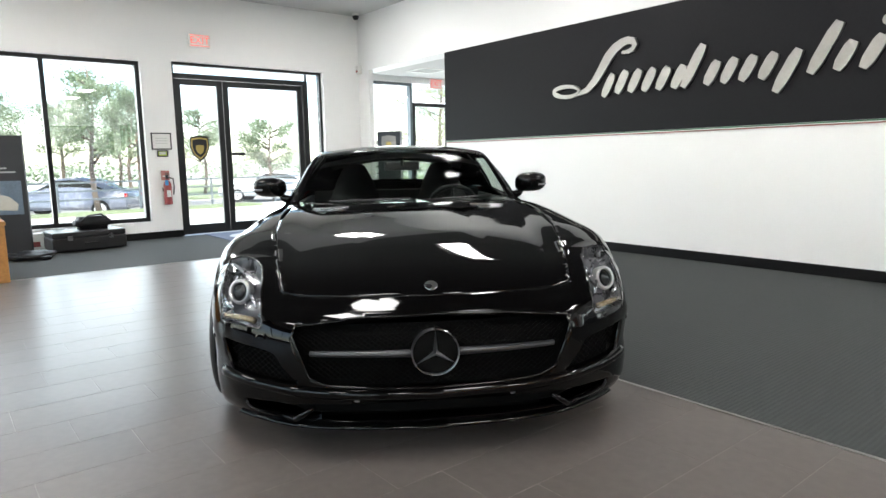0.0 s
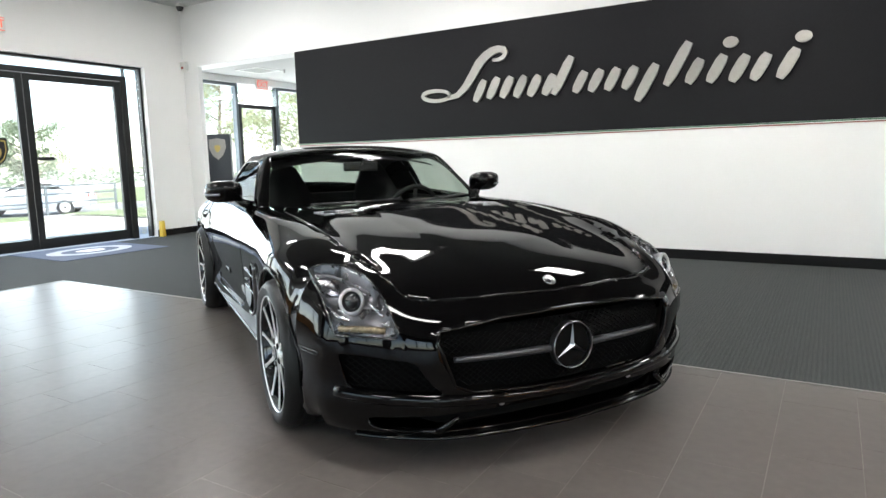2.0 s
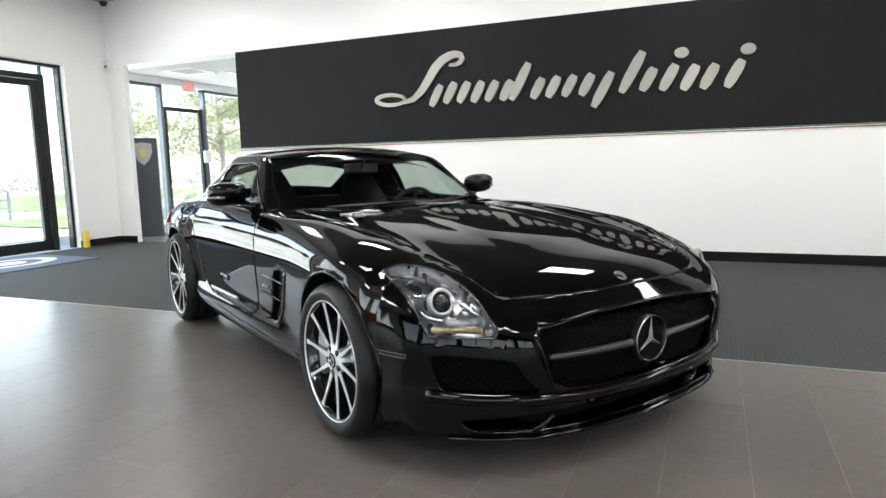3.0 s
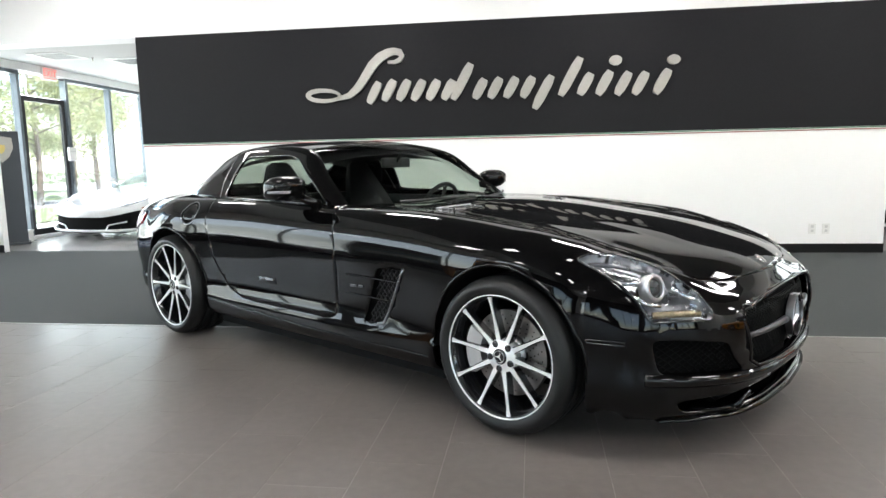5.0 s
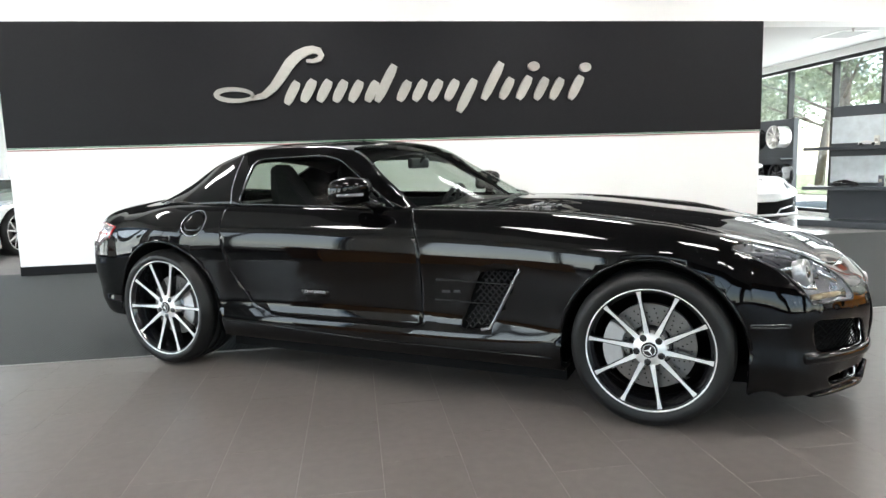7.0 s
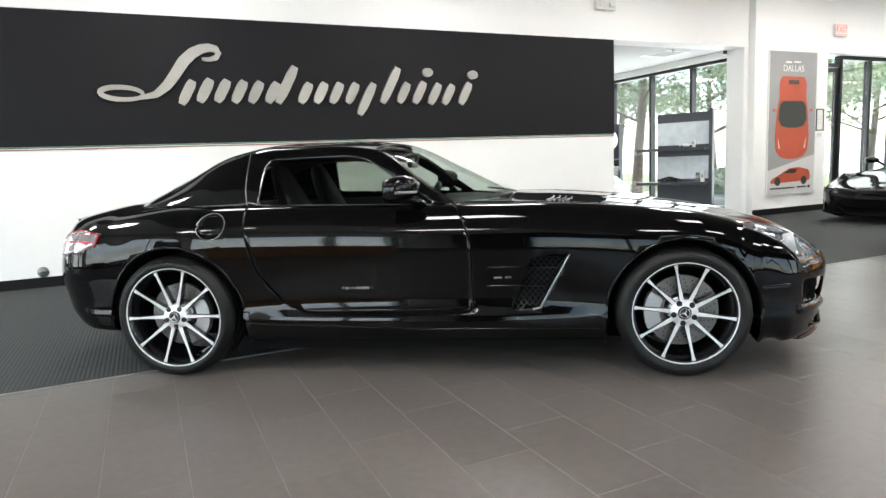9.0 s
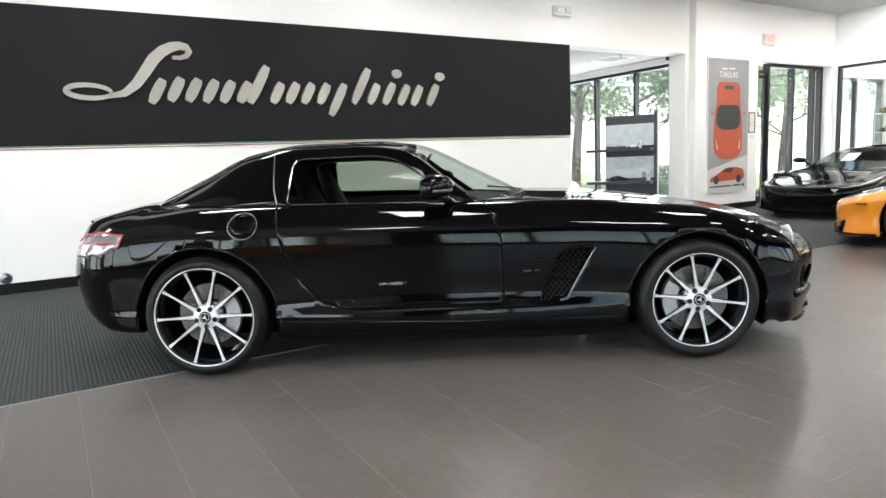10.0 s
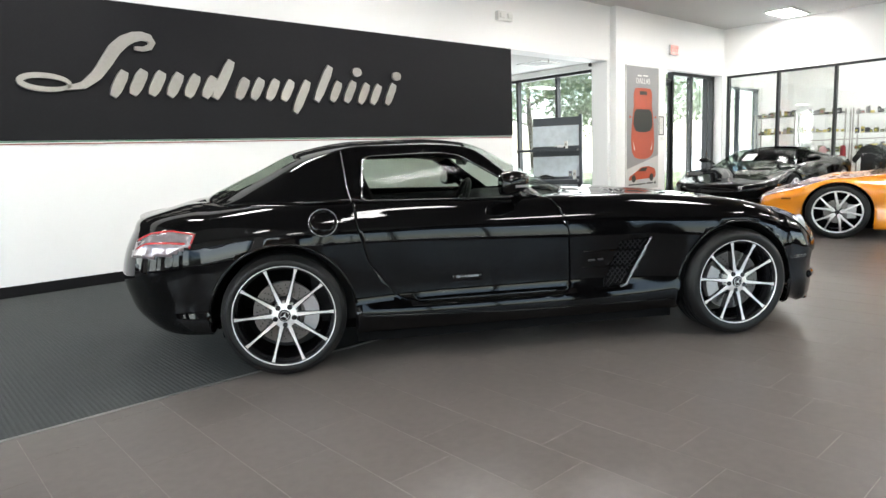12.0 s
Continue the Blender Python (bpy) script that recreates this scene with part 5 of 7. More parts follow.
        B = [st.verts.new((x, ys + w, z)) for (x, z), w in zip(prof, widths)]
        n = len(prof)
        for k in range(n):
            j = (k + 1) % n
            st.faces.new((A[k], A[j], B[j], B[k]))
        st.faces.new(A[::-1])
        st.faces.new(B)
        bmesh.ops.recalc_face_normals(st, faces=st.faces[:])
        bmesh.ops.bevel(st, geom=st.edges[:], offset=.016, segments=2, affect="EDGES")
        part("seat", st, M_LEATHER, car, "black leather bucket seat", smooth=True)
    dash = bmesh.new()
    rows = []
    for k in range(21):
        y = -.71 + 1.42 * k / 20
        bow = .06 * (1 - (y / .71) ** 2)
        hump = .035 * math.exp(-((y - .36) / .16) ** 2)
        rows.append([dash.verts.new((.42 + bow, y, .872)), dash.verts.new((.22, y, .880 + .5 * hump)), dash.verts.new((.02, y, .862 + hump)), dash.verts.new((-.03, y, .82)), dash.verts.new((.02, y, .60)), dash.verts.new((.25, y, .45))])
    for a, b in zip(rows, rows[1:]):
        for k in range(5):
            dash.faces.new((a[k], a[k + 1], b[k + 1], b[k]))
    bmesh.ops.recalc_face_normals(dash, faces=dash.faces[:])
    part("dashboard", dash, M_LEATHER, car, "black dashboard", smooth=True)
    sw = bmesh.new()
    m = pose(-.10, .36, .80, 0, -68, 0)
    tube(sw, [m @ Vector((.18 * math.cos(2 * math.pi * k / 32), .18 * math.sin(2 * math.pi * k / 32), 0)) for k in range(32)], .016, 8, closed=True)
    for a in (0, 180, 270):
        tube(sw, [m @ Vector((0, 0, -.02)), m @ Vector((.17 * math.sin(radians(a + 90)), .17 * math.cos(radians(a + 90)), 0))], .014, 6)
    lathe(sw, [(0, .02), (.05, .015), (.06, -.03)], 20, "z", m)
    part("steering_wheel", sw, M_LEATHER, car, "black leather steering wheel", smooth=True)
    rv = boxes((-.165, -.135, -.125, .125, 1.085, 1.150), bevel=.012)
    tube(rv, [(-.14, 0, 1.12), (-.11, 0, 1.155), (-.10, 0, 1.175)], .010, 6)
    part("rear_view_mirror", rv, M_BLACKPL, car, "black interior mirror")
    part("centre_console", boxes((-.75, .10, -.10, .10, .27, .56), bevel=.02), M_LEATHER, car, "black centre console")
    # wipers
    for y0, y1 in ((-.50, .02), (.06, .56)):
        wp = bmesh.new()
        pts = []
        for k in range(9):
            t = k / 8
            y = y0 + (y1 - y0) * t
            pts.append((.165 + .355 * (1 - (abs(y) / .752) ** 2.2) - .005 - .03 * t, y, .905 + .014 * t))
        tube(wp, pts, .007, 6)
        part("wiper", wp, M_BLACKPL, car)
    settle(car)
    return car


build_coupe()


# ---- outdoors ----
def ground_z(x, y):
    d = max(0.0, -11.3 - x, x - 9.0, y - 13.0, -6.6 - y)
    t = min(1, max(0, (d - 7.5) / 7.0))
    return -0.10 - 0.62 * t * t * (3 - 2 * t)


def grid_sheet(bm, xs, ys, zf):
    g = [[bm.verts.new((x, y, zf(x, y))) for y in ys] for x in xs]
    for a, b in zip(g, g[1:]):
        for k in range(len(ys) - 1):
            bm.faces.new((a[k], b[k], b[k + 1], a[k + 1]))
    return bm


_far = [-900, -400, -200, -120, -80, -60, -45, -38, -33, -30, -28, -26, -24, -22, -20, -18, -16, -14, -12, -9, -6, 0, 6, 10, 12, 14, 16, 18, 20, 22, 24, 26, 28, 30, 33, 38, 45, 60, 80, 120, 200, 400, 900]
tagged(part("ground", grid_sheet(bmesh.new(), _far, _far, ground_z), M_CONCRETE), "pale concrete ground and car park round the building", "ground", kind="structure")


def patch(name, x0, x1, y0, y1, lift, mat, label, cat):
    xs = [x0 + (x1 - x0) * k / 14 for k in range(15)]
    ys = [y0 + (y1 - y0) * k / 14 for k in range(15)]
    bm = grid_sheet(bmesh.new(), xs, ys, lambda x, y: ground_z(x, y) + lift)
    return tagged(part(name, bm, mat), label, cat, kind="structure")


patch("lawn", -20.4, -16.6, -30, 8.0, 0.03, M_GRASS, "strip of mown grass beside the pavement", "grass")
patch("lawn", -60, -34, -60, 60, 0.03, M_GRASS, "grass verge beyond the car park", "grass")
patch("lawn", -19.5, -14.5, 9.0, 40, 0.03, M_GRASS, "grass strip under the trees", "grass")
patch("lawn", 9.6, 40, 7.4, 60, 0.04, M_GRASS, "lawn under the trees", "grass")
patch("road", -33, -21.5, -80, 80, 0.02, M_ASPHALT, "grey asphalt car park lane", "road")
for _y0, _y1 in ((-30, 8.0),):
    tagged(part("kerb", boxes((-16.6, -16.42, _y0, _y1, -0.3, 0.0), bevel=0.02), M_CONCRETE), "raised concrete kerb along the grass", "kerb", kind="structure")


def leaf_mat(name, col):
    m = surface(name, col, 0.6, vary=0.35, scale=1.2, grain=9, spread=0.1)
    n, l = m.node_tree.nodes, m.node_tree.links
    b = n["Principled BSDF"]
    geo, mr, vm = n.new("ShaderNodeNewGeometry"), n.new("ShaderNodeMapRange"), n.new("ShaderNodeVectorMath")
    mr.inputs["To Min"].default_value, mr.inputs["To Max"].default_value = 0.75, 1.35
    l.new(geo.outputs["Random Per Island"], mr.inputs["Value"])
    vm.operation = "SCALE"
    src = b.inputs["Base Color"].links[0].from_socket
    l.new(src, vm.inputs[0])
    l.new(mr.outputs[0], vm.inputs["Scale"])
    l.new(vm.outputs[0], b.inputs["Base Color"])
    thin, mix = n.new("ShaderNodeBsdfTranslucent"), n.new("ShaderNodeMixShader")
    mix.inputs[0].default_value = 0.5
    l.new(vm.outputs[0], thin.inputs["Color"])
    l.new(b.outputs[0], mix.inputs[1])
    l.new(thin.outputs[0], mix.inputs[2])
    l.new(mix.outputs[0], n["Material Output"].inputs[0])
    return m


M_LEAF = leaf_mat("green_leaves", (0.17, 0.22, 0.13))
M_LEAF2 = leaf_mat("yellow_green_leaves", (0.25, 0.27, 0.13))
M_BARK = surface("bark", (0.14, 0.11, 0.085), 0.9, vary=0.3, scale=4, grain=30, bump=0.5)


def build_tree(m, height, spread, mat, seed, label, leaves=5200, base=0.35):
    """Tapered trunk, limbs, and a crown of small leaves gathered in uneven clumps."""
    rnd = random.Random(seed)
    th = thing("tree", label, "tree", m, "trees outside the windows")
    bm = bmesh.new()
    lean = rnd.uniform(-.3, .3)
    axis = [(lean * (k / 6) ** 2, .15 * math.sin(k + seed), height * .92 * k / 6) for k in range(7)]
    tube(bm, axis, [.11 * height / 6 * (1 - .85 * k / 6) + .01 for k in range(7)], 8)
    tips = []
    for k in range(15):
        t = base + (0.92 - base) * (k + rnd.random()) / 15
        a = rnd.uniform(0, 6.283)
        ln = spread * (1.05 - .75 * max(0, t - .35)) * rnd.uniform(.55, 1.05)
        p0 = Vector((lean * t * t, 0, height * t * .92))
        p1 = p0 + Vector((math.cos(a) * ln * .5, math.sin(a) * ln * .5, ln * .22))
        p2 = p0 + Vector((math.cos(a) * ln, math.sin(a) * ln, ln * .38))
        tube(bm, [p0, p1, p2], [.05, .03, .012], 5)
        tips += [(p1, .55), (p2, .65), (p0.lerp(p2, .8), .5)]
    part("trunk", bm, M_BARK, th, "brown bark trunk and limbs", smooth=True)
    verts, faces = [], []
    for k in range(leaves):
        c, r = tips[rnd.randrange(len(tips))]
        d = Vector((rnd.gauss(0, 1), rnd.gauss(0, 1), rnd.gauss(0, .7)))
        p = c + d * r * spread * .22
        s = rnd.uniform(.035, .085) * (height / 6)
        u = Vector((rnd.gauss(0, 1), rnd.gauss(0, 1), rnd.gauss(0, 1))).normalized()
        v = u.orthogonal().normalized()
        i = len(verts)
        verts += [p - u * s, p + v * s * .5, p + u * s, p - v * s * .5]
        faces.append((i, i + 1, i + 2, i + 3))
    me = bpy.data.meshes.new("crown")
    me.from_pydata([tuple(v) for v in verts], [], faces)
    me.materials.append(mat)
    cr = new("crown", me)
    cr.parent = th
    cr["label"] = "crown of many small green leaves"
    return th


_tr = [build_tree(pose(-25, 4.75, ground_z(-25, 4.75), 0, 0, 20), 5.6, 1.7, M_LEAF, 3, "slender green street tree on a grass strip"),
       build_tree(pose(-30, 7.4, ground_z(-30, 7.4), 0, 0, 80), 5.6, 2.3, M_LEAF, 5, "bushy green street tree by the car park", 6500),
       build_tree(pose(9.2, 15.0, ground_z(9.2, 15), 0, 0, 10), 9.0, 4.0, M_LEAF, 8, "large spreading tree on the lawn", 9000, .22)]
for k, (x, y, sc, rz) in enumerate(((-31, -1.0, 1.0, 30), (-27, 12.1, .72, 200), (-40, 13.5, 1.0, 140), (-38, 0.5, 1.2, 70), (-34, 8.0, 1.0, 330), (-44, 2.6, 1.15, 15), (-46, 6.8, 1.2, 250), (-43, -1.6, 1.0, 110), (-47, 10.2, 1.2, 190))):
    copy_thing(_tr[k % 2], pose(x, y, ground_z(x, y), 0, 0, rz) @ Matrix.Scale(sc, 4))
_ty = build_tree(pose(-30.0, 31, ground_z(-30, 31), 0, 0, 0), 9.5, 4.6, M_LEAF2, 12, "yellow-green tree outside the rear glazing", 9000, .25)
for x, y, sc, rz in ((-33, 40, 1.1, 60), (-41, 33, 1.1, 100), (-26, 42, 1.0, 200), (-44, 52, 1.2, 10)):
    copy_thing(_ty, pose(x, y, ground_z(x, y), 0, 0, rz) @ Matrix.Scale(sc, 4))
for x, y, sc, rz in ((13.5, 21, 1.0, 50), (16.5, 14.5, .9, 120), (20, 22, 1.1, 260), (14, 30, 1.2, 310), (26, 18, 1.1, 90), (6.0, 29, 1.2, 150), (19, 33, 1.3, 33)):
    copy_thing(_tr[2], pose(x, y, ground_z(x, y), 0, 0, rz) @ Matrix.Scale(sc, 4))


def build_hedge(m, length, label, mat, seed=1):
    rnd = random.Random(seed)
    verts, faces = [], []
    for k in range(int(length * 260)):
        p = Vector((rnd.uniform(0, length), rnd.uniform(-.4, .4), rnd.uniform(0.02, .62 + .08 * math.sin(k))))
        s = rnd.uniform(.04, .08)
        u = Vector((rnd.gauss(0, 1), rnd.gauss(0, 1), rnd.gauss(0, 1))).normalized()
        v = u.orthogonal().normalized()
        i = len(verts)
        verts += [p - u * s, p + v * s * .6, p + u * s, p - v * s * .6]
        faces.append((i, i + 1, i + 2, i + 3))
    me = bpy.data.meshes.new("hedge")
    me.from_pydata([tuple(v) for v in verts], [], faces)
    me.materials.append(mat)
    ob = new("hedge", me)
    ob.matrix_basis = m
    return tagged(ob, label, "hedge", "hedges outside", "stuff")


build_hedge(pose(-75, -4, ground_z(-75, 0), 0, 0, 90) @ Matrix.Diagonal((4, 4, 3.2, 1)), 34.0, "long clipped green hedge far beyond the car park", M_LEAF, 2)
build_hedge(pose(10.2, 13.6, ground_z(10.2, 13.6), 0, 0, 30), 9.0, "low green shrubs on the lawn", M_LEAF, 6)


def build_fence(y0, y1, x):
    th = thing("fence", "low grey metal rail fence beyond the grass", "fence", pose(x, y0, ground_z(x, y0)))
    n = int((y1 - y0) / 2.2)
    for k in range(n + 1):
        part("post", boxes((-.03, .03, k * 2.2 - .03, k * 2.2 + .03, 0, .95)), M_FRAME_BLUE, th)
    for z in (.40, .65, .90):
        part("rail", boxes((-.02, .02, 0, n * 2.2, z, z + .05)), M_FRAME_BLUE, th)
    return th


build_fence(-8.0, 12.0, -21.2)


# ---- parked and displayed cars ----
def build_saloon(m, paint, label):
    """A plain four-door saloon, seen far off through the window."""
    th = thing("parked_car", label, "car", m, "cars parked outside")
    bm = bmesh.new()
    prof = [(-2.35, .55), (-2.33, .85), (-2.2, .98), (-1.75, 1.02), (-1.05, 1.36), (-.5, 1.44), (.1, 1.42), (.85, 1.02), (1.9, .88), (2.25, .72), (2.33, .5), (2.3, .30), (-2.3, .30)]
    rows = []
    for y, k in ((-.88, .0), (-.80, .55), (-.62, 1.0), (.62, 1.0), (.80, .55), (.88, 0)):
        rows.append([bm.verts.new((x, y * (1 - .06 * (z > 1.1)), min(z, .92) + max(0, z - .92) * k)) for x, z in prof])
    for a, b in zip(rows, rows[1:]):
        for k in range(len(prof)):
            j = (k + 1) % len(prof)
            bm.faces.new((a[k], b[k], b[j], a[j]))
    bm.faces.new(rows[0])
    bm.faces.new(rows[-1][::-1])
    bmesh.ops.recalc_face_normals(bm, faces=bm.faces[:])
    bmesh.ops.bevel(bm, geom=[e for e in bm.edges if e.calc_length() > .3], offset=.04, segments=2, affect="EDGES")
    body = part("body", bm, paint, th, smooth=True)
    for s in (-1, 1):
        bm = bmesh.new()
        plate(bm, [(-1.55, 1.02), (-1.0, 1.30), (-.5, 1.37), (.08, 1.35), (.70, 1.02)], s * .70, s * .775)
        part("side_window", bm, M_RIMBLACK, th)
        for x in (-1.45, 1.42):
            bm = bmesh.new()
            lathe(bm, [(0, -.10), (.20, -.11), (.31, -.10), (.33, -.06), (.33, .10)], 24, "y")
            wt = part("wheel", bm, M_RUBBER, th, at=pose(x, s * .80, .33, 0, 0, 0 if s < 0 else 180))
            bm = bmesh.new()
            lathe(bm, [(.05, -.125), (.20, -.118), (.215, -.10)], 20, "y")
            part("rim", bm, M_ALLOY, wt)
        part("tail_lamp", boxes((-2.36, -2.2, s * .82 - .08, s * .82 + .04, .72, .86)), M_REDLENS, th)
    return th


M_BLUECAR = surface("slate_blue_car_paint", (0.13, 0.14, 0.17), 0.25, vary=0.06, coat=1.0)
M_WHITECAR = surface("white_car_paint", (0.78, 0.78, 0.78), 0.25, vary=0.03, coat=1.0)
build_saloon(pose(-26.8, 4.15, ground_z(-26.8, 4.15), 0, 0, 235), M_BLUECAR, "slate blue saloon parked beyond the fence")
build_saloon(pose(-30.5, .9, ground_z(-30.5, .9), 0, 0, 240), M_WHITECAR, "white saloon parked behind the blue one")
build_saloon(pose(-29.5, 13.2, ground_z(-29.5, 13.2), 0, 0, 230), M_WHITECAR, "white car parked far off by a hedge")


def wedge_section(x):
    """Half section of a low wedge-shaped sports car."""
    k1 = spline([(-1.8, .20), (-.9, .13), (.9, .12), (1.75, .13)], x)
    w = spline([(-1.8, .93), (-1.31, .96), (-.7, .93), (0, .90), (.7, .92), (1.31, .955), (1.75, .90)], x)
    sh = spline([(-1.8, .78), (-1.31, .80), (-.6, .74), (.2, .68), (.8, .66), (1.31, .72), (1.75, .60)], x)
    bt = spline([(-1.8, .90), (-1.31, .92), (-.6, .88), (.2, .84), (.8, .78), (1.31, .745), (1.75, .615)], x)
    mid = spline([(-1.8, .90), (-1.31, .95), (-.6, .95), (.2, .88), (.8, .78), (1.31, .70), (1.75, .605)], x)
    return [(.66, max(.15, k1)), (.89, k1), (w, k1 + .10), (w - .015, .38), (w - .005, .50), (w, sh - .06), (w - .04, sh + .02), (.78, bt), (.55, bt + .01 if x < .6 else mid + .01), (.34, mid + .012), (.2, mid + .014), (0, mid + .016)]


W_TAIL = [(-2.0, .25), (-2.08, .26), (-2.16, .36), (-2.18, .46), (-2.2, .58), (-2.2, .70), (-2.17, .80), (-2.15, .86), (-2.05, .885), (-1.95, .895), (-1.88, .90), (-1.8, .915)]
W_NOSE = [(2.04, .12), (2.18, .115), (2.20, .17), (2.205, .25), (2.21, .33), (2.21, .42), (2.18, .50), (2.08, .54), (1.96, .57), (1.89, .585), (1.83, .60), (1.75, .62)]


def split_rim(r_rim, parent, at):
    """A silver wheel with five forked spokes."""
    bm = bmesh.new()
    lathe(bm, [(r_rim + .004, -.118), (r_rim + .002, -.128), (r_rim - .012, -.126), (r_rim - .016, -.112)], 48, "y")
    w = part("rim", bm, M_ALLOY, parent, "silver forked-spoke rim", smooth=True, at=at)
    bm = bmesh.new()
    lathe(bm, [(r_rim - .016, -.112), (r_rim - .024, -.08), (r_rim - .03, .05)], 48, "y")
    part("barrel", bm, M_RIMBLACK, w, "dark rim barrel", smooth=True)
    for k in range(5):
        bm = bmesh.new()
        m = pose(0, 0, 0, 0, 72 * k + 10, 0)
        tube(bm, [m @ Vector(p) for p in ((0, -.10, .03), (-.018, -.108, .10), (-.075, -.115, r_rim - .012))], [.022, .014, .012], 6)
        tube(bm, [m @ Vector(p) for p in ((0, -.10, .03), (.018, -.108, .10), (.075, -.115, r_rim - .015))], [.022, .014, .012], 6)
        part("spoke", bm, M_ALLOY, w, smooth=True)
    bm = bmesh.new()
    lathe(bm, [(0, -.118), (.03, -.116), (.055, -.105), (.06, -.06)], 20, "y")
    part("hub", bm, M_BLACKPL, w)
    return w


def build_wedge(m, paint, label, roadster=False, white_lip=False):
    """A low wedge sports car with dark glass, angular lamps and a black lower intake."""
    th = thing("wedge_sports_car", label, "car", m, "sports cars on display")
    bm = lower_body(wedge_section, ((-1.31, .375), (1.31, .365)), .34, W_TAIL, W_NOSE, -1.8, 1.75)
    tree = BVHTree.FromBMesh(bm)
    # black lower intakes across the front, lamps, side air intake
    gl = [(-.80, .30), (-.35, .245), (.35, .245), (.80, .30), (.78, .14), (.35, .125), (-.35, .125), (-.78, .14)]
    if white_lip:
        gl = [(-.90, .47), (-.62, .40), (-.35, .36), (.35, .36), (.62, .40), (.90, .47), (.86, .15), (.35, .13), (-.35, .13), (-.86, .15)]
    fr = lift(bm, cut(bm, gl, *FRONT, test=lambda c: c.x > 1.6))
    for v in fr.verts:
        v.co.x -= .05
    part("front_intake", fr, M_DARK, th, "black lower air intake")
    part("splitter", strip_on(tree, *FRONT, [(-.90, .24 if white_lip else .15), (-.82, .155), (-.5, .145), (0, .14), (.5, .145), (.82, .155), (.90, .24 if white_lip else .15)], .024 if white_lip else .014, fine=8), paint if white_lip else M_DARK, th, smooth=True)
    for y in (-.42, .42):
        part("intake_blade", strip_on(tree, *FRONT, [(y * 1.7, .285), (y * 1.05, .235), (y * .9, .15)], .012, fine=5), paint, th, smooth=True)
    for s in (-1, 1):
        view = RIGHT if s < 0 else LEFT
        k = 1 if s < 0 else -1
        w = Vector((.55, s * .35, .75)).normalized()
        v = (Vector((0, 0, 1)) - w * w.z).normalized()
        u = v.cross(w)
        pts3 = [(1.60, .84, .66), (1.90, .70, .585), (2.08, .60, .525), (2.02, .70, .51), (1.82, .82, .56)]
        poly = [(Vector((x, s * y, z)).dot(u), Vector((x, s * y, z)).dot(v)) for x, y, z in pts3]
        lf = lift(bm, cut(bm, poly, u, v, test=lambda c: c.x > 1.4 and c.y * s > .3))
        if len(lf.faces):
            lo = part("headlamp", flange(lf, .02), M_RIMBLACK, th, "dark angular headlamp", smooth=False)
            part("light_strip", strip_on(tree, u, v, [poly[0], poly[3], poly[2]], .010, out=.003, fine=5), M_BRIGHT, lo, smooth=True)
        si = [(k * -.40, .70), (k * -.78, .76), (k * -.80, .30), (k * -.62, .26), (k * -.50, .45)]
        sf = lift(bm, cut(bm, si, *view, test=lambda c: c.y * s > .5))
        for vv in sf.verts:
            vv.co.y -= s * .06
        part("side_intake", sf, M_DARK, th, "black side air intake")
        part("door_line", strip_on(tree, *view, [(k * .62, .70), (k * .60, .30), (k * .45, .24), (k * -.40, .26), (k * -.50, .45), (k * -.35, .72)], .004, out=-.001, fine=5), M_DARK, th)
        part("amber_marker", strip_on(tree, *view, [(k * 1.80, .50), (k * 1.86, .50), (k * 1.90, .50)], .012, fine=3), M_AMBER, th, smooth=True)
    part("body", flange(bm, .01), paint, th, smooth=True)
    # glasshouse
    mid = [(0, .98, 0, .775), (1, .12, 0, 1.125), (1.5, -.30, 0, 1.165), (2, -.75, 0, 1.12), (3, -2.0, 0, .90)]
    rail = [(0, .80, .70, .80), (1, .02, .56, 1.085), (1.5, -.32, .55, 1.115), (2, -.70, .56, 1.06), (3, -1.85, .62, .90)]
    belt = [(0, .80, .72, .80), (1, .02, .79, .845), (1.5, -.32, .80, .86), (2, -.70, .80, .885), (3, -1.85, .66, .90)]
    top, shield, side_gl = bmesh.new(), bmesh.new(), (bmesh.new(), bmesh.new())
    NS, NV = 30, 8
    for sg in (1, -1):
        for i in range(NS):
            s0, s1 = 3 * i / NS, 3 * (i + 1) / NS
            c = (s0 + s1) / 2

            def tp(s, v):
                a, b = Vector(spline(mid, s)), Vector(spline(rail, s))
                p = a.lerp(b, v)
                p.z = b.z + (a.z - b.z) * (1 - v * v)
                p.x = b.x + (a.x - b.x) * (1 - v * v)
                return Vector((p.x, p.y * sg, p.z))

            def sp(s, v):
                a, b = Vector(spline(rail, s)), Vector(spline(belt, s))
                p = a.lerp(b, v)
                return Vector((p.x, p.y * sg, p.z))
            for j in range(NV):
                tgt = shield if c < .95 else top
                if roadster and 1.0 < c < 1.75:
                    continue
                q = [tp(s0, j / NV), tp(s0, (j + 1) / NV), tp(s1, (j + 1) / NV), tp(s1, j / NV)]
                tgt.faces.new([tgt.verts.new(p) for p in (q if sg > 0 else q[::-1])])
            for j in range(3):
                tgt = side_gl[sg > 0] if .15 < c < 1.75 else top
                q = [sp(s0, j / 3), sp(s0, (j + 1) / 3), sp(s1, (j + 1) / 3), sp(s1, j / 3)]
                tgt.faces.new([tgt.verts.new(p) for p in (q if sg > 0 else q[::-1])])
    for b in (top, shield, *side_gl):
        bmesh.ops.remove_doubles(b, verts=b.verts[:], dist=1e-4)
        bmesh.ops.recalc_face_normals(b, faces=b.faces[:])
    todo = set(top.faces)
    shells = []
    while todo:
        grow, piece = [todo.pop()], []
        while grow:
            f = grow.pop()
            piece.append(f)
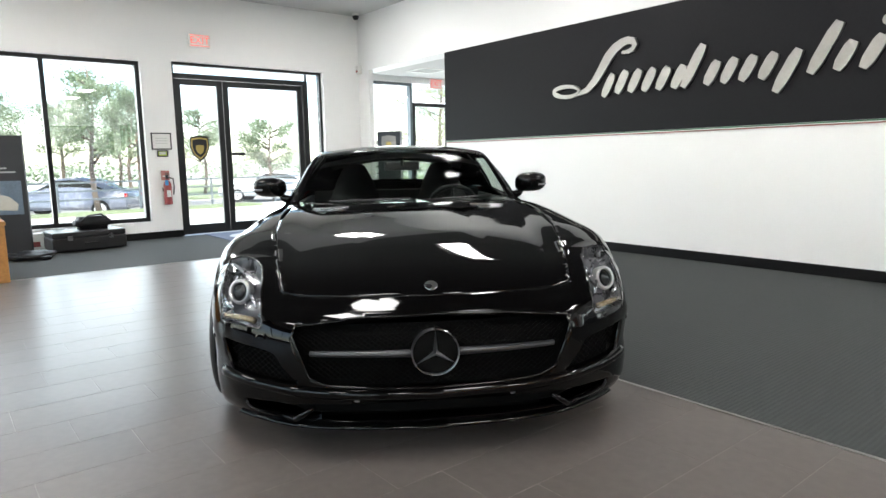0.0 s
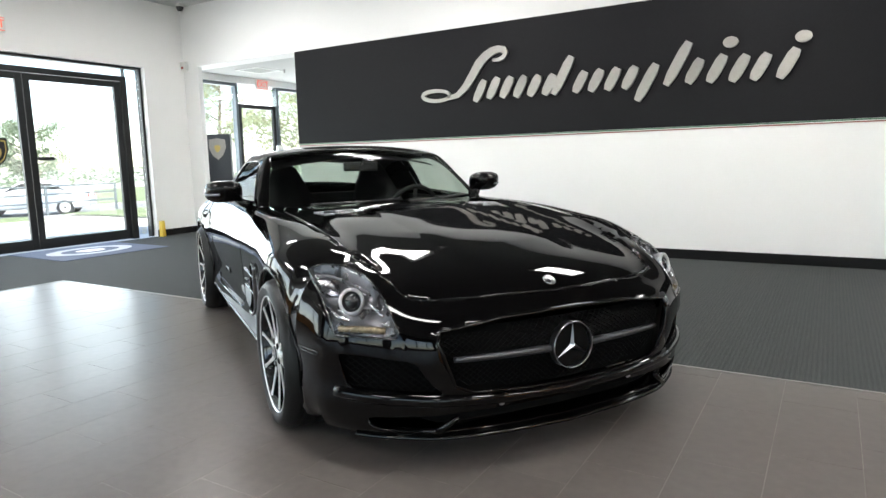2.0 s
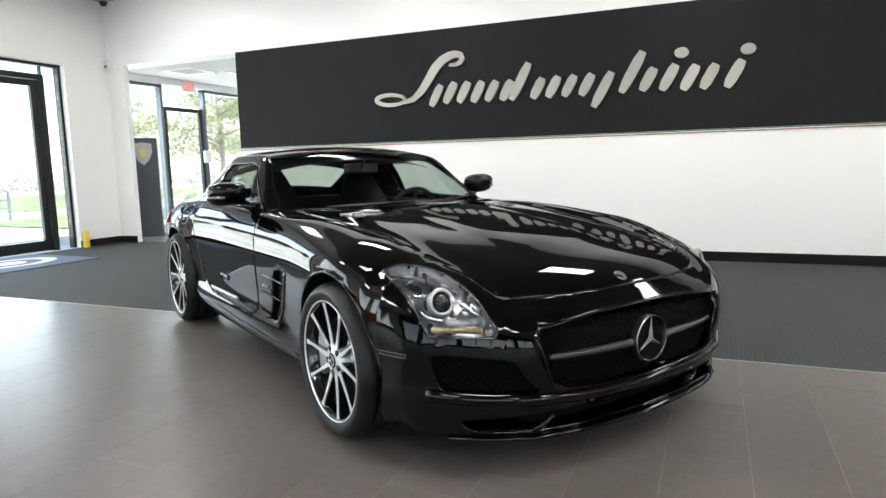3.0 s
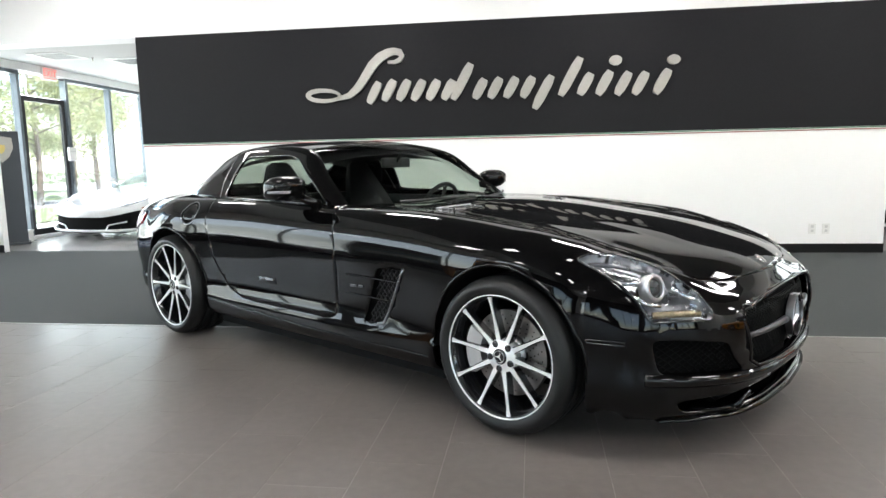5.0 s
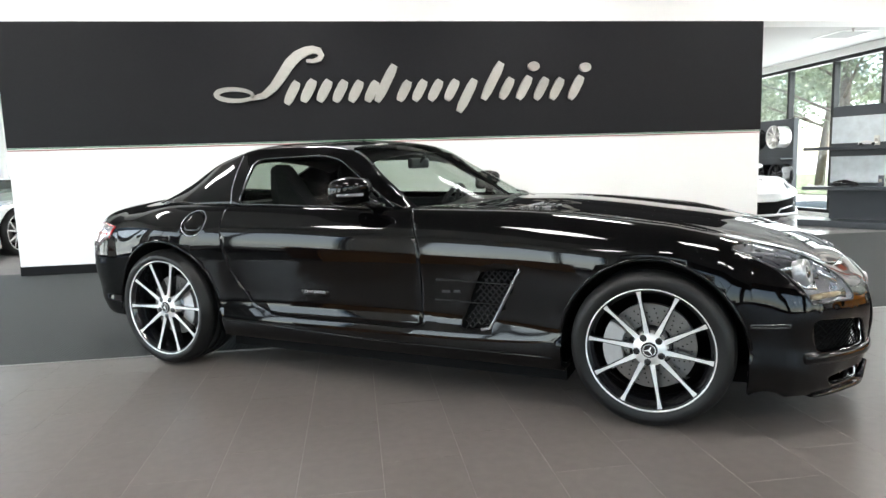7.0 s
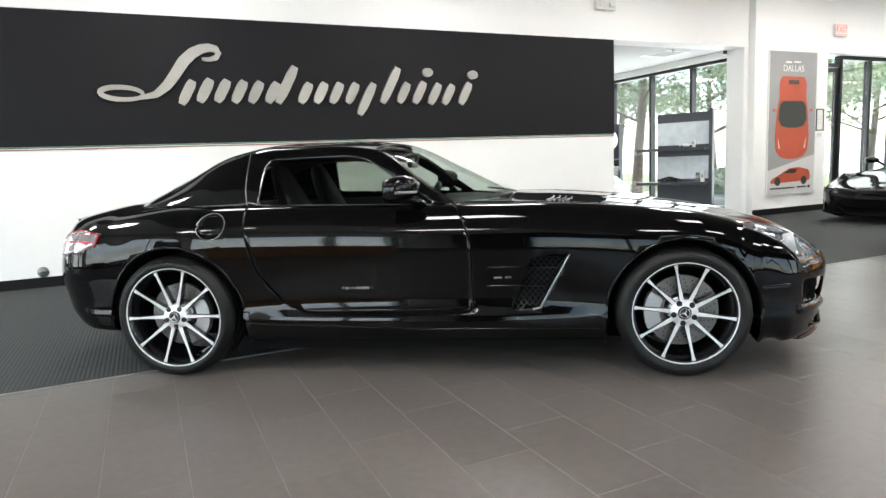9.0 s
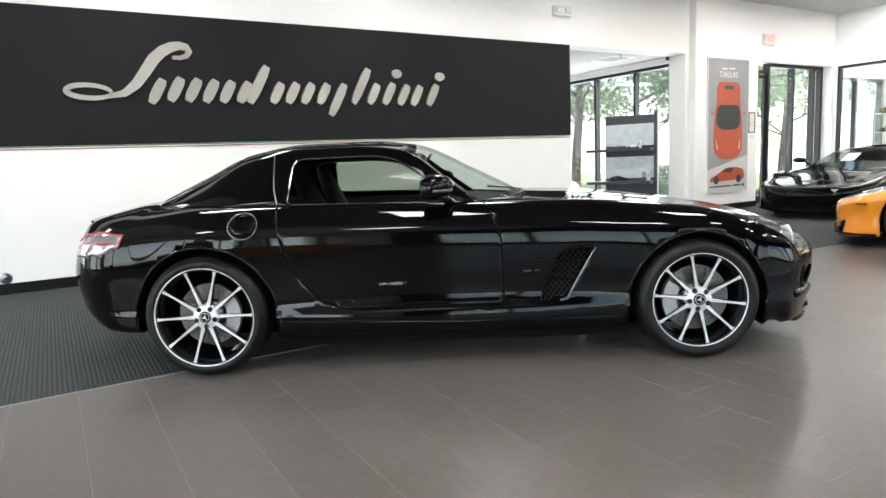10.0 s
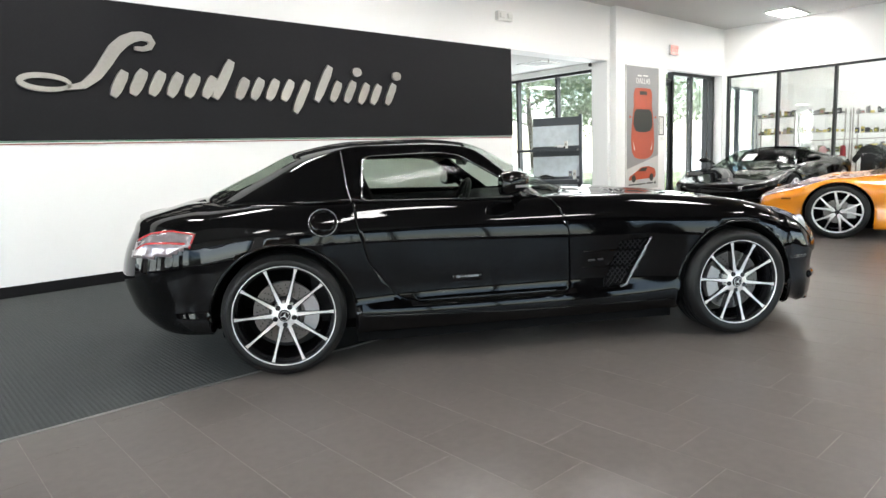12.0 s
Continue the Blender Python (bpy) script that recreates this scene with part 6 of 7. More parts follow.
            for e in f.edges:
                for g in e.link_faces:
                    if g in todo:
                        todo.discard(g)
                        grow.append(g)
        shells.append(piece)
    shells.sort(key=len)
    for q, piece in enumerate(shells):
        part("roof" if q == len(shells) - 1 else "pillar", lift(top, piece), paint, th, smooth=True)
    o = part("windscreen", shield, M_SIDEGLASS, th, "dark windscreen", smooth=True)
    o.visible_shadow = False
    for b in side_gl:
        o = part("side_window", b, M_SIDEGLASS, th, "dark side glass", smooth=True)
        o.visible_shadow = False
    part("underbody", boxes((-2.0, 2.1, -.60, .60, .10, .20), (-.93, .94, -.86, .86, .11, .18)), M_DARK, th)
    part("cabin", boxes((-1.0, .8, -.7, .7, .2, .78)), M_DARK, th)
    for s in (-1, 1):
        for x, rr in ((1.31, .335), (-1.31, .345)):
            at = pose(x, s * .825, rr, 0, 0, 0 if s < 0 else 180)
            bm = bmesh.new()
            lathe(bm, [(rr - .085, -.115), (rr - .07, -.125), (rr - .02, -.125), (rr, -.10), (rr, .10), (rr - .02, .12)], 48, "y")
            bmesh.ops.recalc_face_normals(bm, faces=bm.faces[:])
            t = part("tyre", bm, M_RUBBER, th, "black low-profile tyre", smooth=True, at=at)
            split_rim(rr - .075, th, at)
            bm = bmesh.new()
            lathe(bm, [(0, -.05), (.145, -.05), (.145, -.02)], 32, "y")
            part("brake_disc", bm, M_DISC, th, at=at)
            part("brake_caliper", boxes((.10, .19, -.09, -.055, -.08, .09), bevel=.01), M_CALIPER, th, at=at)
            lin = bmesh.new()
            rings = [[lin.verts.new((x - .37 * math.cos(a), s * y, .34 + .37 * math.sin(a))) for a in [math.pi * (q / 16 * 1.2 - .1) for q in range(17)]] for y in (.55, .925)]
            for q in range(16):
                lin.faces.new((rings[0][q], rings[0][q + 1], rings[1][q + 1], rings[1][q]))
            lin.faces.new(rings[0])
            part("wheel_arch_liner", lin, M_DARK, th)
        mr = bmesh.new()
        bmesh.ops.create_uvsphere(mr, u_segments=14, v_segments=8, radius=1, matrix=pose(.55, s * .98, .93) @ Matrix.Diagonal((.09, .11, .055, 1)))
        tube(mr, [(.55, s * .78, .84), (.55, s * .90, .91)], .02, 6)
        part("door_mirror", mr, paint, th, smooth=True)
    return th


M_ORANGE = surface("orange_pearl_paint", (0.80, 0.27, 0.012), 0.25, vary=0.04, coat=1.0)
build_wedge(pose(2.85, 1.0, 0, 0, 0, 106) @ Matrix.Diagonal((1, 1, .95, 1)), M_ORANGE, "bright orange wedge sports car with silver forked-spoke wheels")
build_wedge(pose(6.1, 4.55, 0, 0, 0, 181) @ Matrix.Diagonal((1, 1, .94, 1)), M_PAINT, "black open-top wedge sports car parked by the shop window", roadster=True)
build_wedge(pose(-9.8, 10.35, 0, 0, 0, 262), M_WHITECAR, "white wedge sports car in the rear showroom", white_lip=True)
build_wedge(pose(2.4, 10.6, 0, 0, 0, 267), M_WHITECAR, "white wedge sports car beside a wheel display", white_lip=True)
_sh = thing("price_card", "white price card lying on the windscreen of the black roadster", "card", pose(5.47, 4.62, .905, 0, 24, 181))
part("card", boxes((-.14, .14, -.10, .10, 0, .004)), M_WHITEPL, _sh)


# ---- sign on the charcoal band: brushed plates as plain shapes ----
def build_wall_sign():
    th = thing("wall_sign", "raised brushed silver wall sign of leaning bars and dots", "sign", pose(0, WN - 0.02, 0))

    def w(px, py):
        return (-5.68 + (px - 515) * .00681, 2.53 - (py - 82) * .00645 - .00025 * (px - 680))

    def ribbon(pts, widths):
        P = [Vector(w(*p)) for p in pts]
        L, R = [], []
        for i, p in enumerate(P):
            d = (P[min(i + 1, len(P) - 1)] - P[max(i - 1, 0)]).normalized()
            n = Vector((-d.y, d.x)) * widths[i] * .0033
            L.append(p + n)
            R.append(p - n)
        bm = bmesh.new()
        for i in range(len(P) - 1):
            plate(bm, [tuple(q) for q in (L[i], L[i + 1], R[i + 1], R[i])], -.035, 0)
        bmesh.ops.remove_doubles(bm, verts=bm.verts[:], dist=1e-4)
        part("sign_bar", bm, M_BRUSHED, th)

    def dot(cx, cy, r):
        bm = bmesh.new()
        c = Vector(w(cx, cy))
        plate(bm, [(c.x + r * .0067 * math.cos(2 * math.pi * k / 24), c.y + r * .78 * .00645 * math.sin(2 * math.pi * k / 24)) for k in range(24)], -.035, 0)
        part("sign_dot", bm, M_BRUSHED, th)
    loop = [(546 + 30 * math.cos(2 * math.pi * k / 28), 172 + 10 * math.sin(2 * math.pi * k / 28)) for k in range(29)]
    ribbon(loop, [5 + 3 * abs(math.sin(math.pi * k / 28)) for k in range(29)])
    # a tall leaning stem whose top rolls over, then a row of leaning bars
    curl = [(572, 178), (594, 172), (612, 156), (626, 136), (640, 114), (654, 100), (668, 92), (680, 89), (690, 91), (694, 98), (690, 105), (680, 109), (668, 109)]
    ribbon(curl, [6, 11, 15, 17, 18, 17, 15, 13, 12, 10, 9, 7, 5])
    bars = ((627, 146, 186, 16), (655, 142, 181, 17), (682, 142, 180, 17), (709, 142, 180, 17), (736, 142, 179, 17), (764, 142, 178, 17), (781, 112, 178, 17), (820, 140, 176, 17), (847, 138, 175, 17), (875, 137, 174, 17), (904, 136, 173, 17), (925, 134, 194, 17), (970, 102, 170, 17), (1003, 130, 168, 17), (1034, 126, 168, 17), (1066, 128, 168, 17), (1095, 128, 167, 17), (1130, 123, 166, 17))
    for x, top, bot, wd in bars:
        run = (bot - top) * .50
        n = 9
        pts = [(x + 4 + run * k / n, bot + (top - bot) * k / n) for k in range(n + 1)]
        ribbon(pts, [wd * (.6 + .4 * min(1, 4 * k / n, 4 * (1 - k / n) + .2)) for k in range(n + 1)])
    dot(1067, 107, 11)
    dot(1163, 106, 11)
    return th


build_wall_sign()


# ---- fittings on the walls ----
def text_on(body, size, mat, parent, m, name="writing", extrude=.002, align="CENTER"):
    cu = bpy.data.curves.new(name, "FONT")
    cu.body, cu.size, cu.extrude, cu.align_x, cu.align_y = body, size, extrude, align, "CENTER"
    cu.materials.append(mat)
    ob = new(name, cu)
    ob.parent, ob.matrix_basis = parent, m
    return ob


M_EXITRED = glowing("exit_red", (0.70, 0.12, 0.09), 0.35)


def exit_sign(m, label):
    """Faces -y in its own frame."""
    th = thing("exit_sign", label, "exit sign", m, "exit signs")
    part("housing", boxes((-.16, .16, 0, .05, -.10, .10), bevel=.006), M_WHITEPL, th)
    text_on("EXIT", .15, M_EXITRED, th, pose(0, -.001, 0, 90, 0, 0))
    part("lettering_frame", boxes((-.15, .15, -.003, 0, .075, .085), (-.15, .15, -.003, 0, -.085, -.075)), M_EXITRED, th)
    return th


exit_sign(pose(XW + .05, 3.69, 3.08, 0, 0, 90), "white exit sign with red letters above the entrance")
exit_sign(pose(6.05, 6.45, 3.15, 0, 0, 0), "white exit sign with red letters on the poster wall")
exit_sign(pose(-11.02, 8.85, 2.76, 0, 0, 90), "white exit sign above the rear door")


def shield(m, label, s=1.0, name="door_emblem", cat="emblem", pale=False):
    th = thing(name, label, cat, m)
    M1 = M_BRUSHED if pale else M_BLACKPL
    pts = [(-.13, .16), (0, .18), (.13, .16), (.135, .02), (.09, -.10), (0, -.18), (-.09, -.10), (-.135, .02)]
    part("plate", plate(bmesh.new(), [(x * s, z * s) for x, z in pts], -.004, 0), M1, th)
    part("rim", plate(bmesh.new(), [(x * s * .86, z * s * .86) for x, z in pts], -.007, -.004), M_GOLD if not pale else M_WHITEPL, th)
    part("field", plate(bmesh.new(), [(x * s * .76, z * s * .74) for x, z in pts], -.010, -.007), M_BLACKPL if not pale else M_BRUSHED, th)
    part("device", plate(bmesh.new(), [(x * s * .42, z * s * .38 - .02 * s) for x, z in pts], -.013, -.010), M_GOLD, th)
    return th


M_GOLD = surface("gold_foil", (0.55, 0.42, 0.15), 0.3, metal=0.8, vary=0.1)
shield(pose(XD + .03, 3.63, 1.40, 0, 0, 90), "gold and black shield emblem on the glass door", 1.15)

_k = thing("security_camera", "small dark security camera in the ceiling corner", "camera", pose(-10.30, 6.45, CEIL - .03))
part("bracket", boxes((-.05, .05, -.05, .05, -.02, .03), bevel=.01), M_WHITEPL, _k)
_b = bmesh.new()
lathe(_b, [(0, -.09), (.035, -.085), (.055, -.05), (.06, -.02)], 20, "z")
part("dome", _b, M_BLACKPL, _k, "dark dome", smooth=True)
_k = thing("motion_sensor", "small white detector with a red eye on the wall corner", "sensor", pose(-10.47, 6.60, 2.83))
part("case", boxes((-.05, .05, -.06, .03, -.075, .075), bevel=.015), M_WHITEPL, _k)
part("eye", boxes((-.025, .025, -.064, -.058, -.05, -.01)), M_RED, _k)
_k = thing("emergency_light", "white emergency light unit above the charcoal band", "emergency light", pose(.95, WN, 3.30))
part("case", boxes((-.17, .17, -.07, 0, -.085, .06), bevel=.012), M_WHITEPL, _k)
for _x in (-.09, .09):
    part("lamp_head", boxes((_x - .055, _x + .055, -.10, -.07, -.05, .03), bevel=.012), M_WHITEPL, _k)
_k = thing("wall_outlet", "white double socket plate low on the white wall", "socket", pose(.34, WN, .28))
part("plate", boxes((-.04, .04, -.008, 0, -.06, .06), bevel=.002), M_WHITEPL, _k)
part("sockets", boxes((-.015, .015, -.010, -.008, .01, .04), (-.015, .015, -.010, -.008, -.04, -.01)), M_CEIL, _k)
copy_thing(_k, pose(.49, WN, .28))
_k = thing("floor_outlet_cover", "round dark socket cover low on the white wall", "socket", pose(-6.38, WN, .16))
_b = bmesh.new()
lathe(_b, [(0, -.012), (.05, -.012), (.055, -.004), (.055, 0)], 24, "y")
part("cover", _b, M_SATIN, _k, smooth=True)
part("slot", boxes((-.02, .02, -.016, -.012, -.006, .006)), M_BLACKPL, _k)


def notice(m, w, h, label, mat=None):
    th = thing("framed_notice", label, "notice", m)
    t = .018
    part("frame", boxes((-w / 2, w / 2, -.015, 0, h / 2 - t, h / 2), (-w / 2, w / 2, -.015, 0, -h / 2, -h / 2 + t), (-w / 2, -w / 2 + t, -.015, 0, -h / 2 + t, h / 2 - t), (w / 2 - t, w / 2, -.015, 0, -h / 2 + t, h / 2 - t)), M_BLACKPL, th)
    part("sheet", boxes((-w / 2 + t, w / 2 - t, -.008, 0, -h / 2 + t, h / 2 - t)), mat or M_WHITEPL, th)
    part("text_bar", boxes(*((-w * .3, w * .3, -.010, -.008, z, z + .012) for z in (h * .15, 0, -h * .15))), M_CEIL, th)
    return th


M_YELLOWGREEN = surface("yellow_green_label", (0.42, 0.55, 0.08), 0.5)
notice(pose(XW, 3.005, 1.51, 0, 0, 90), .30, .26, "white notice in a thin black frame beside the entrance")
notice(pose(XW, 3.01, 1.32, 0, 0, 90), .16, .10, "small yellow-green label beside the entrance", M_YELLOWGREEN)
notice(pose(5.60, 6.50, 1.60, 0, 0, 0), .20, .38, "narrow framed notice beside the poster")
_k = thing("light_switch", "small white switch plate on the white wall", "switch", pose(5.62, 6.50, 1.34))
part("plate", boxes((-.06, .06, -.01, 0, -.04, .04), bevel=.003), M_WHITEPL, _k)
part("toggle", boxes((-.01, .01, -.018, -.01, -.015, .015)), M_CEIL, _k)
_k = thing("fire_alarm_pull", "small pale red alarm pull station on the wall", "alarm", pose(XW, 3.02, .98, 0, 0, 90))
part("case", boxes((-.06, .06, -.04, 0, -.075, .075), bevel=.008), surface("faded_red_plastic", (0.45, 0.20, 0.17), 0.45), _k)
part("handle", boxes((-.045, .045, -.048, -.04, -.02, .0)), M_WHITEPL, _k)
_k = thing("fire_extinguisher", "red fire extinguisher hanging on a wall bracket", "fire extinguisher", pose(XW + .10, 3.02, .53, 0, 0, 90))
_b = bmesh.new()
lathe(_b, [(0, 0), (.055, .0), (.06, .01), (.06, .30), (.05, .345), (.025, .37), (.022, .40), (0, .40)], 24, "z")
part("cylinder", _b, M_RED, _k, "red steel cylinder", smooth=True)
part("valve", boxes((-.02, .02, -.02, .02, .40, .45), bevel=.005), M_BLACKPL, _k)
part("lever", boxes((-.015, .015, -.09, .03, .45, .465), (-.015, .015, -.08, .03, .48, .492)), M_BLACKPL, _k)
part("label_band", boxes((-.03, .03, -.063, -.058, .12, .22)), M_WHITEPL, _k)
_b = bmesh.new()
tube(_b, [(.02, 0, .42), (.09, 0, .40), (.10, 0, .28), (.085, 0, .15)], .010, 8)
part("hose", _b, M_BLACKPL, _k, smooth=True)
part("tag", boxes((-.05, .0, -.068, -.063, .30, .38)), surface("blue_tag", (0.05, 0.25, 0.55), 0.5), _k)
part("bracket", boxes((-.05, .05, .06, .10, .20, .26)), M_BLACKPL, _k)

# entrance mat with a pale oval
_k = thing("door_mat", "blue-grey entrance mat with a pale oval mark", "mat", pose(-9.84, 4.31, 0.0, 0, 0, 0))
M_MAT = surface("blue_grey_mat", (0.10, 0.12, 0.18), 0.9, vary=0.2, scale=5, grain=120, bump=0.4)
part("mat_field", boxes((-.69, .69, -.75, .75, 0.002, .010), bevel=.003), M_MAT, _k)
_b = bmesh.new()
lathe(_b, [(.44, .0105), (.44, .0125), (.30, .0125), (.30, .0105)], 36, "z")
part("oval_mark", _b, surface("pale_mat_print", (0.5, 0.52, 0.56), 0.85), _k, at=pose(0, 0, 0) @ Matrix.Diagonal((.9, 1.3, 1, 1)))
_b = bmesh.new()
lathe(_b, [(0, .0125), (.14, .0125), (.14, .0105)], 24, "z")
part("centre_mark", _b, M_WHITEPL, _k, at=Matrix.Diagonal((1, 1.4, 1, 1)))

# ceiling registers of the rear room
M_GRILLEGREY = surface("grey_register", (0.35, 0.35, 0.34), 0.5)


def ceiling_register(m, dark=False):
    th = thing("ceiling_vent", "square slatted air register in the low ceiling", "vent", m, "ceiling vents")
    mt = M_BLACKPL if dark else M_GRILLEGREY
    part("frame", boxes((-.30, .30, -.30, -.25, -.012, 0), (-.30, .30, .25, .30, -.012, 0), (-.30, -.25, -.25, .25, -.012, 0), (.25, .30, -.25, .25, -.012, 0)), M_WHITEPL, th)
    for k in range(6):
        part("slat", boxes((-.25, .25, -.22 + k * .085, -.17 + k * .085, -.010, -.002)), mt, th)
    return th


for _x, _y, _d in ((-10.1, 7.9, 0), (-9.3, 8.6, 1), (3.2, 7.75, 0), (-8.6, 9.2, 0)):
    ceiling_register(pose(_x, _y, 2.87), _d)
_k = thing("sprinkler_head", "small metal sprinkler head under the ceiling", "sprinkler", pose(-9.7, 8.15, 2.87))
_b = bmesh.new()
lathe(_b, [(.02, 0), (.012, -.02), (.008, -.05), (.022, -.055), (.022, -.06), (0, -.06)], 14, "z")
part("head", _b, M_BRUSHED, _k)
copy_thing(_k, pose(3.0, 7.35, 2.87))
_k = thing("corner_camera", "small dark camera in the corner of the rear opening", "camera", pose(3.82, 6.99, 2.78, 0, 0, 30))
part("case", boxes((-.05, .09, -.03, .03, -.03, .03), bevel=.008), M_BLACKPL, _k)
part("bracket", boxes((-.01, .01, -.01, .01, .03, .07)), M_WHITEPL, _k)


# ---- poster ----
def build_poster():
    th = thing("wall_poster", "tall grey poster of a red sports car seen from above", "poster", pose(4.86, 6.50, 0))
    M_POSTER = surface("grey_poster_print", (0.28, 0.28, 0.28), 0.45, vary=0.08, scale=1.0)
    M_PRED = surface("red_poster_ink", (0.44, 0.08, 0.037), 0.45, vary=0.12, scale=3)
    M_PDARK = surface("dark_poster_ink", (0.03, 0.035, 0.03), 0.45)
    part("board", boxes((-.59, .59, -.025, 0, .34, 2.74)), M_POSTER, th)
    part("border", boxes((-.60, .60, -.028, 0, 2.74, 2.755), (-.60, .60, -.028, 0, .325, .34), (-.605, -.59, -.028, 0, .34, 2.74), (.59, .605, -.028, 0, .34, 2.74)), M_WHITEPL, th)
    part("pale_field", plate(bmesh.new(), [(-.59, .34), (.59, .34), (.59, 1.0), (-.59, .75)], -.027, -.025), M_CEIL, th)

    def outline(rows):
        return [(x, z) for x, z in rows] + [(-x, z) for x, z in rows[::-1]]
    body = rounded(outline([(.28, 2.33), (.34, 2.22), (.33, 1.98), (.38, 1.80), (.41, 1.55), (.43, 1.30), (.40, 1.08), (.30, .98), (.12, .94)]), .05, 3)
    part("car_print", plate(bmesh.new(), body, -.029, -.025), M_PRED, th)
    part("glass_print", plate(bmesh.new(), rounded(outline([(.26, 1.92), (.33, 1.84), (.36, 1.62), (.28, 1.50), (.10, 1.47)]), .03, 2), -.031, -.029), M_PDARK, th)
    part("engine_print", boxes((-.12, .14, -.031, -.029, 2.20, 2.27)), M_PDARK, th)
    for s in (-1, 1):
        part("lamp_print", plate(bmesh.new(), [(s * .36, 1.30), (s * .30, 1.12), (s * .33, 1.12)], -.031, -.029), M_WHITEPL, th)
        part("mirror_print", plate(bmesh.new(), [(s * .40, 1.76), (s * .50, 1.80), (s * .50, 1.74)], -.031, -.029), M_PRED, th)
    side = rounded([(-.52, .53), (-.50, .60), (-.28, .68), (-.05, .78), (.20, .79), (.46, .74), (.50, .62), (.47, .55)], .03, 2)
    part("small_car_print", plate(bmesh.new(), side, -.030, -.027), M_PRED, th)
    for x in (-.34, .33):
        c = [(x + .075 * math.cos(2 * math.pi * k / 16), .56 + .075 * math.sin(2 * math.pi * k / 16)) for k in range(16)]
        part("wheel_print", plate(bmesh.new(), c, -.032, -.030), M_PDARK, th)
    part("window_print", plate(bmesh.new(), [(-.20, .70), (-.03, .765), (.17, .765), (.10, .69)], -.032, -.030), M_PDARK, th)
    text_on("DALLAS", .15, M_WHITEPL, th, pose(0, -.027, 2.46, 90, 0, 0))
    part("logo_bar", boxes((-.20, -.05, -.028, -.025, 2.55, 2.58), (.0, .18, -.028, -.025, 2.56, 2.585)), M_WHITEPL, th)
    part("text_bar", boxes((-.52, .10, -.030, -.027, .43, .455), (.16, .40, -.030, -.027, .43, .46), (.44, .50, -.030, -.027, .42, .47)), M_PDARK, th)
    return th


build_poster()

# ---- rear room displays ----
M_SLATE = surface("slate_grey_laminate", (0.045, 0.052, 0.062), 0.45, vary=0.08, scale=2, grain=60)
M_PICTURE = surface("pale_blue_print", (0.66, 0.72, 0.76), 0.4, vary=0.2, scale=3, grain=8)


def build_rack(m):
    """A tall display panel with two deep shelves and back-lit pictures; faces -y in its own frame."""
    th = thing("display_rack", "dark slate display rack with two shelves of model cars", "display rack", m)
    part("back_panel", boxes((-.46, .46, 0, .05, .06, 1.82), bevel=.004), M_SLATE, th)
    part("side_panel", boxes((.46, .52, -.10, .05, 0, 1.86), bevel=.004), M_SLATE, th)
    part("base", boxes((-.75, .52, -.42, .10, 0, .10), bevel=.01), M_SLATE, th)
    for z in (.56, 1.16):
        part("shelf", boxes((-.72, .46, -.36, 0, z, z + .05), bevel=.004), M_SLATE, th)
        part("picture_panel", boxes((-.46, .46, -.008, 0, z + .10, z + .50)), M_PICTURE, th)
    return th


build_rack(pose(3.45, 7.55, 0, 0, 0, -62))


def model_car(m, paint, label):
    th = thing("model_car", label, "model car", m, "model cars on the rack")
    bm = bmesh.new()
    prof = [(-.10, .02), (-.10, .04), (-.05, .055), (-.01, .062), (.04, .045), (.10, .03), (.105, .015), (-.10, .015)]
    a = [bm.verts.new((x, -.04, z)) for x, z in prof]
    b = [bm.verts.new((x, .04, z)) for x, z in prof]
    bm.faces.new(a)
    bm.faces.new(b[::-1])
    for k in range(len(prof)):
        bm.faces.new((a[k], b[k], b[(k + 1) % len(prof)], a[(k + 1) % len(prof)]))
    bmesh.ops.recalc_face_normals(bm, faces=bm.faces[:])
    bmesh.ops.bevel(bm, geom=bm.edges[:], offset=.006, segments=2, affect="EDGES")
    part("body", bm, paint, th, smooth=True)
    for x in (-.065, .065):
        for y in (-.04, .04):
            w = bmesh.new()
            lathe(w, [(0, -.008), (.018, -.008), (.019, .008), (0, .008)], 12, "y")
            part("wheel", w, M_RUBBER, th, at=pose(x, y, .018))
    return th


_R = pose(3.45, 7.55, 0, 0, 0, -62)
model_car(_R @ pose(-.15, -.20, .61, 0, 0, 10) @ Matrix.Scale(1.7, 4), M_RIMBLACK, "black model car on a display shelf")
model_car(_R @ pose(.12, -.20, 1.21, 0, 0, 5) @ Matrix.Scale(1.2, 4), M_WHITECAR, "white model car on a display shelf")
for _q, (_x, _z, _h, _mm) in enumerate(((.30, .61, .16, M_BLUECAR), (.38, .61, .18, M_WHITEPL), (.22, 1.21, .14, M_WHITEPL))):
    _k = thing("boxed_model", "small upright box standing on a display shelf", "box", _R @ pose(_x, -.16, _z))
    part("carton", boxes((-.03, .03, -.03, .03, 0, _h), bevel=.003), _mm, _k)
    part("label_bar", boxes((-.02, .02, -.032, -.03, _h * .4, _h * .7)), M_BRUSHED, _k)


def build_wheel_wall(m):
    """A dark panel with loose alloy rims hung on it."""
    th = thing("wheel_display", "dark display wall holding loose alloy wheels", "wheel display", m)
    part("panel", boxes((-.62, .60, 0, .10, 0, 1.80), bevel=.005), M_SLATE, th)
    part("ledge", boxes((-.62, .60, -.25, 0, 1.03, 1.06)), M_SLATE, th)
    return th


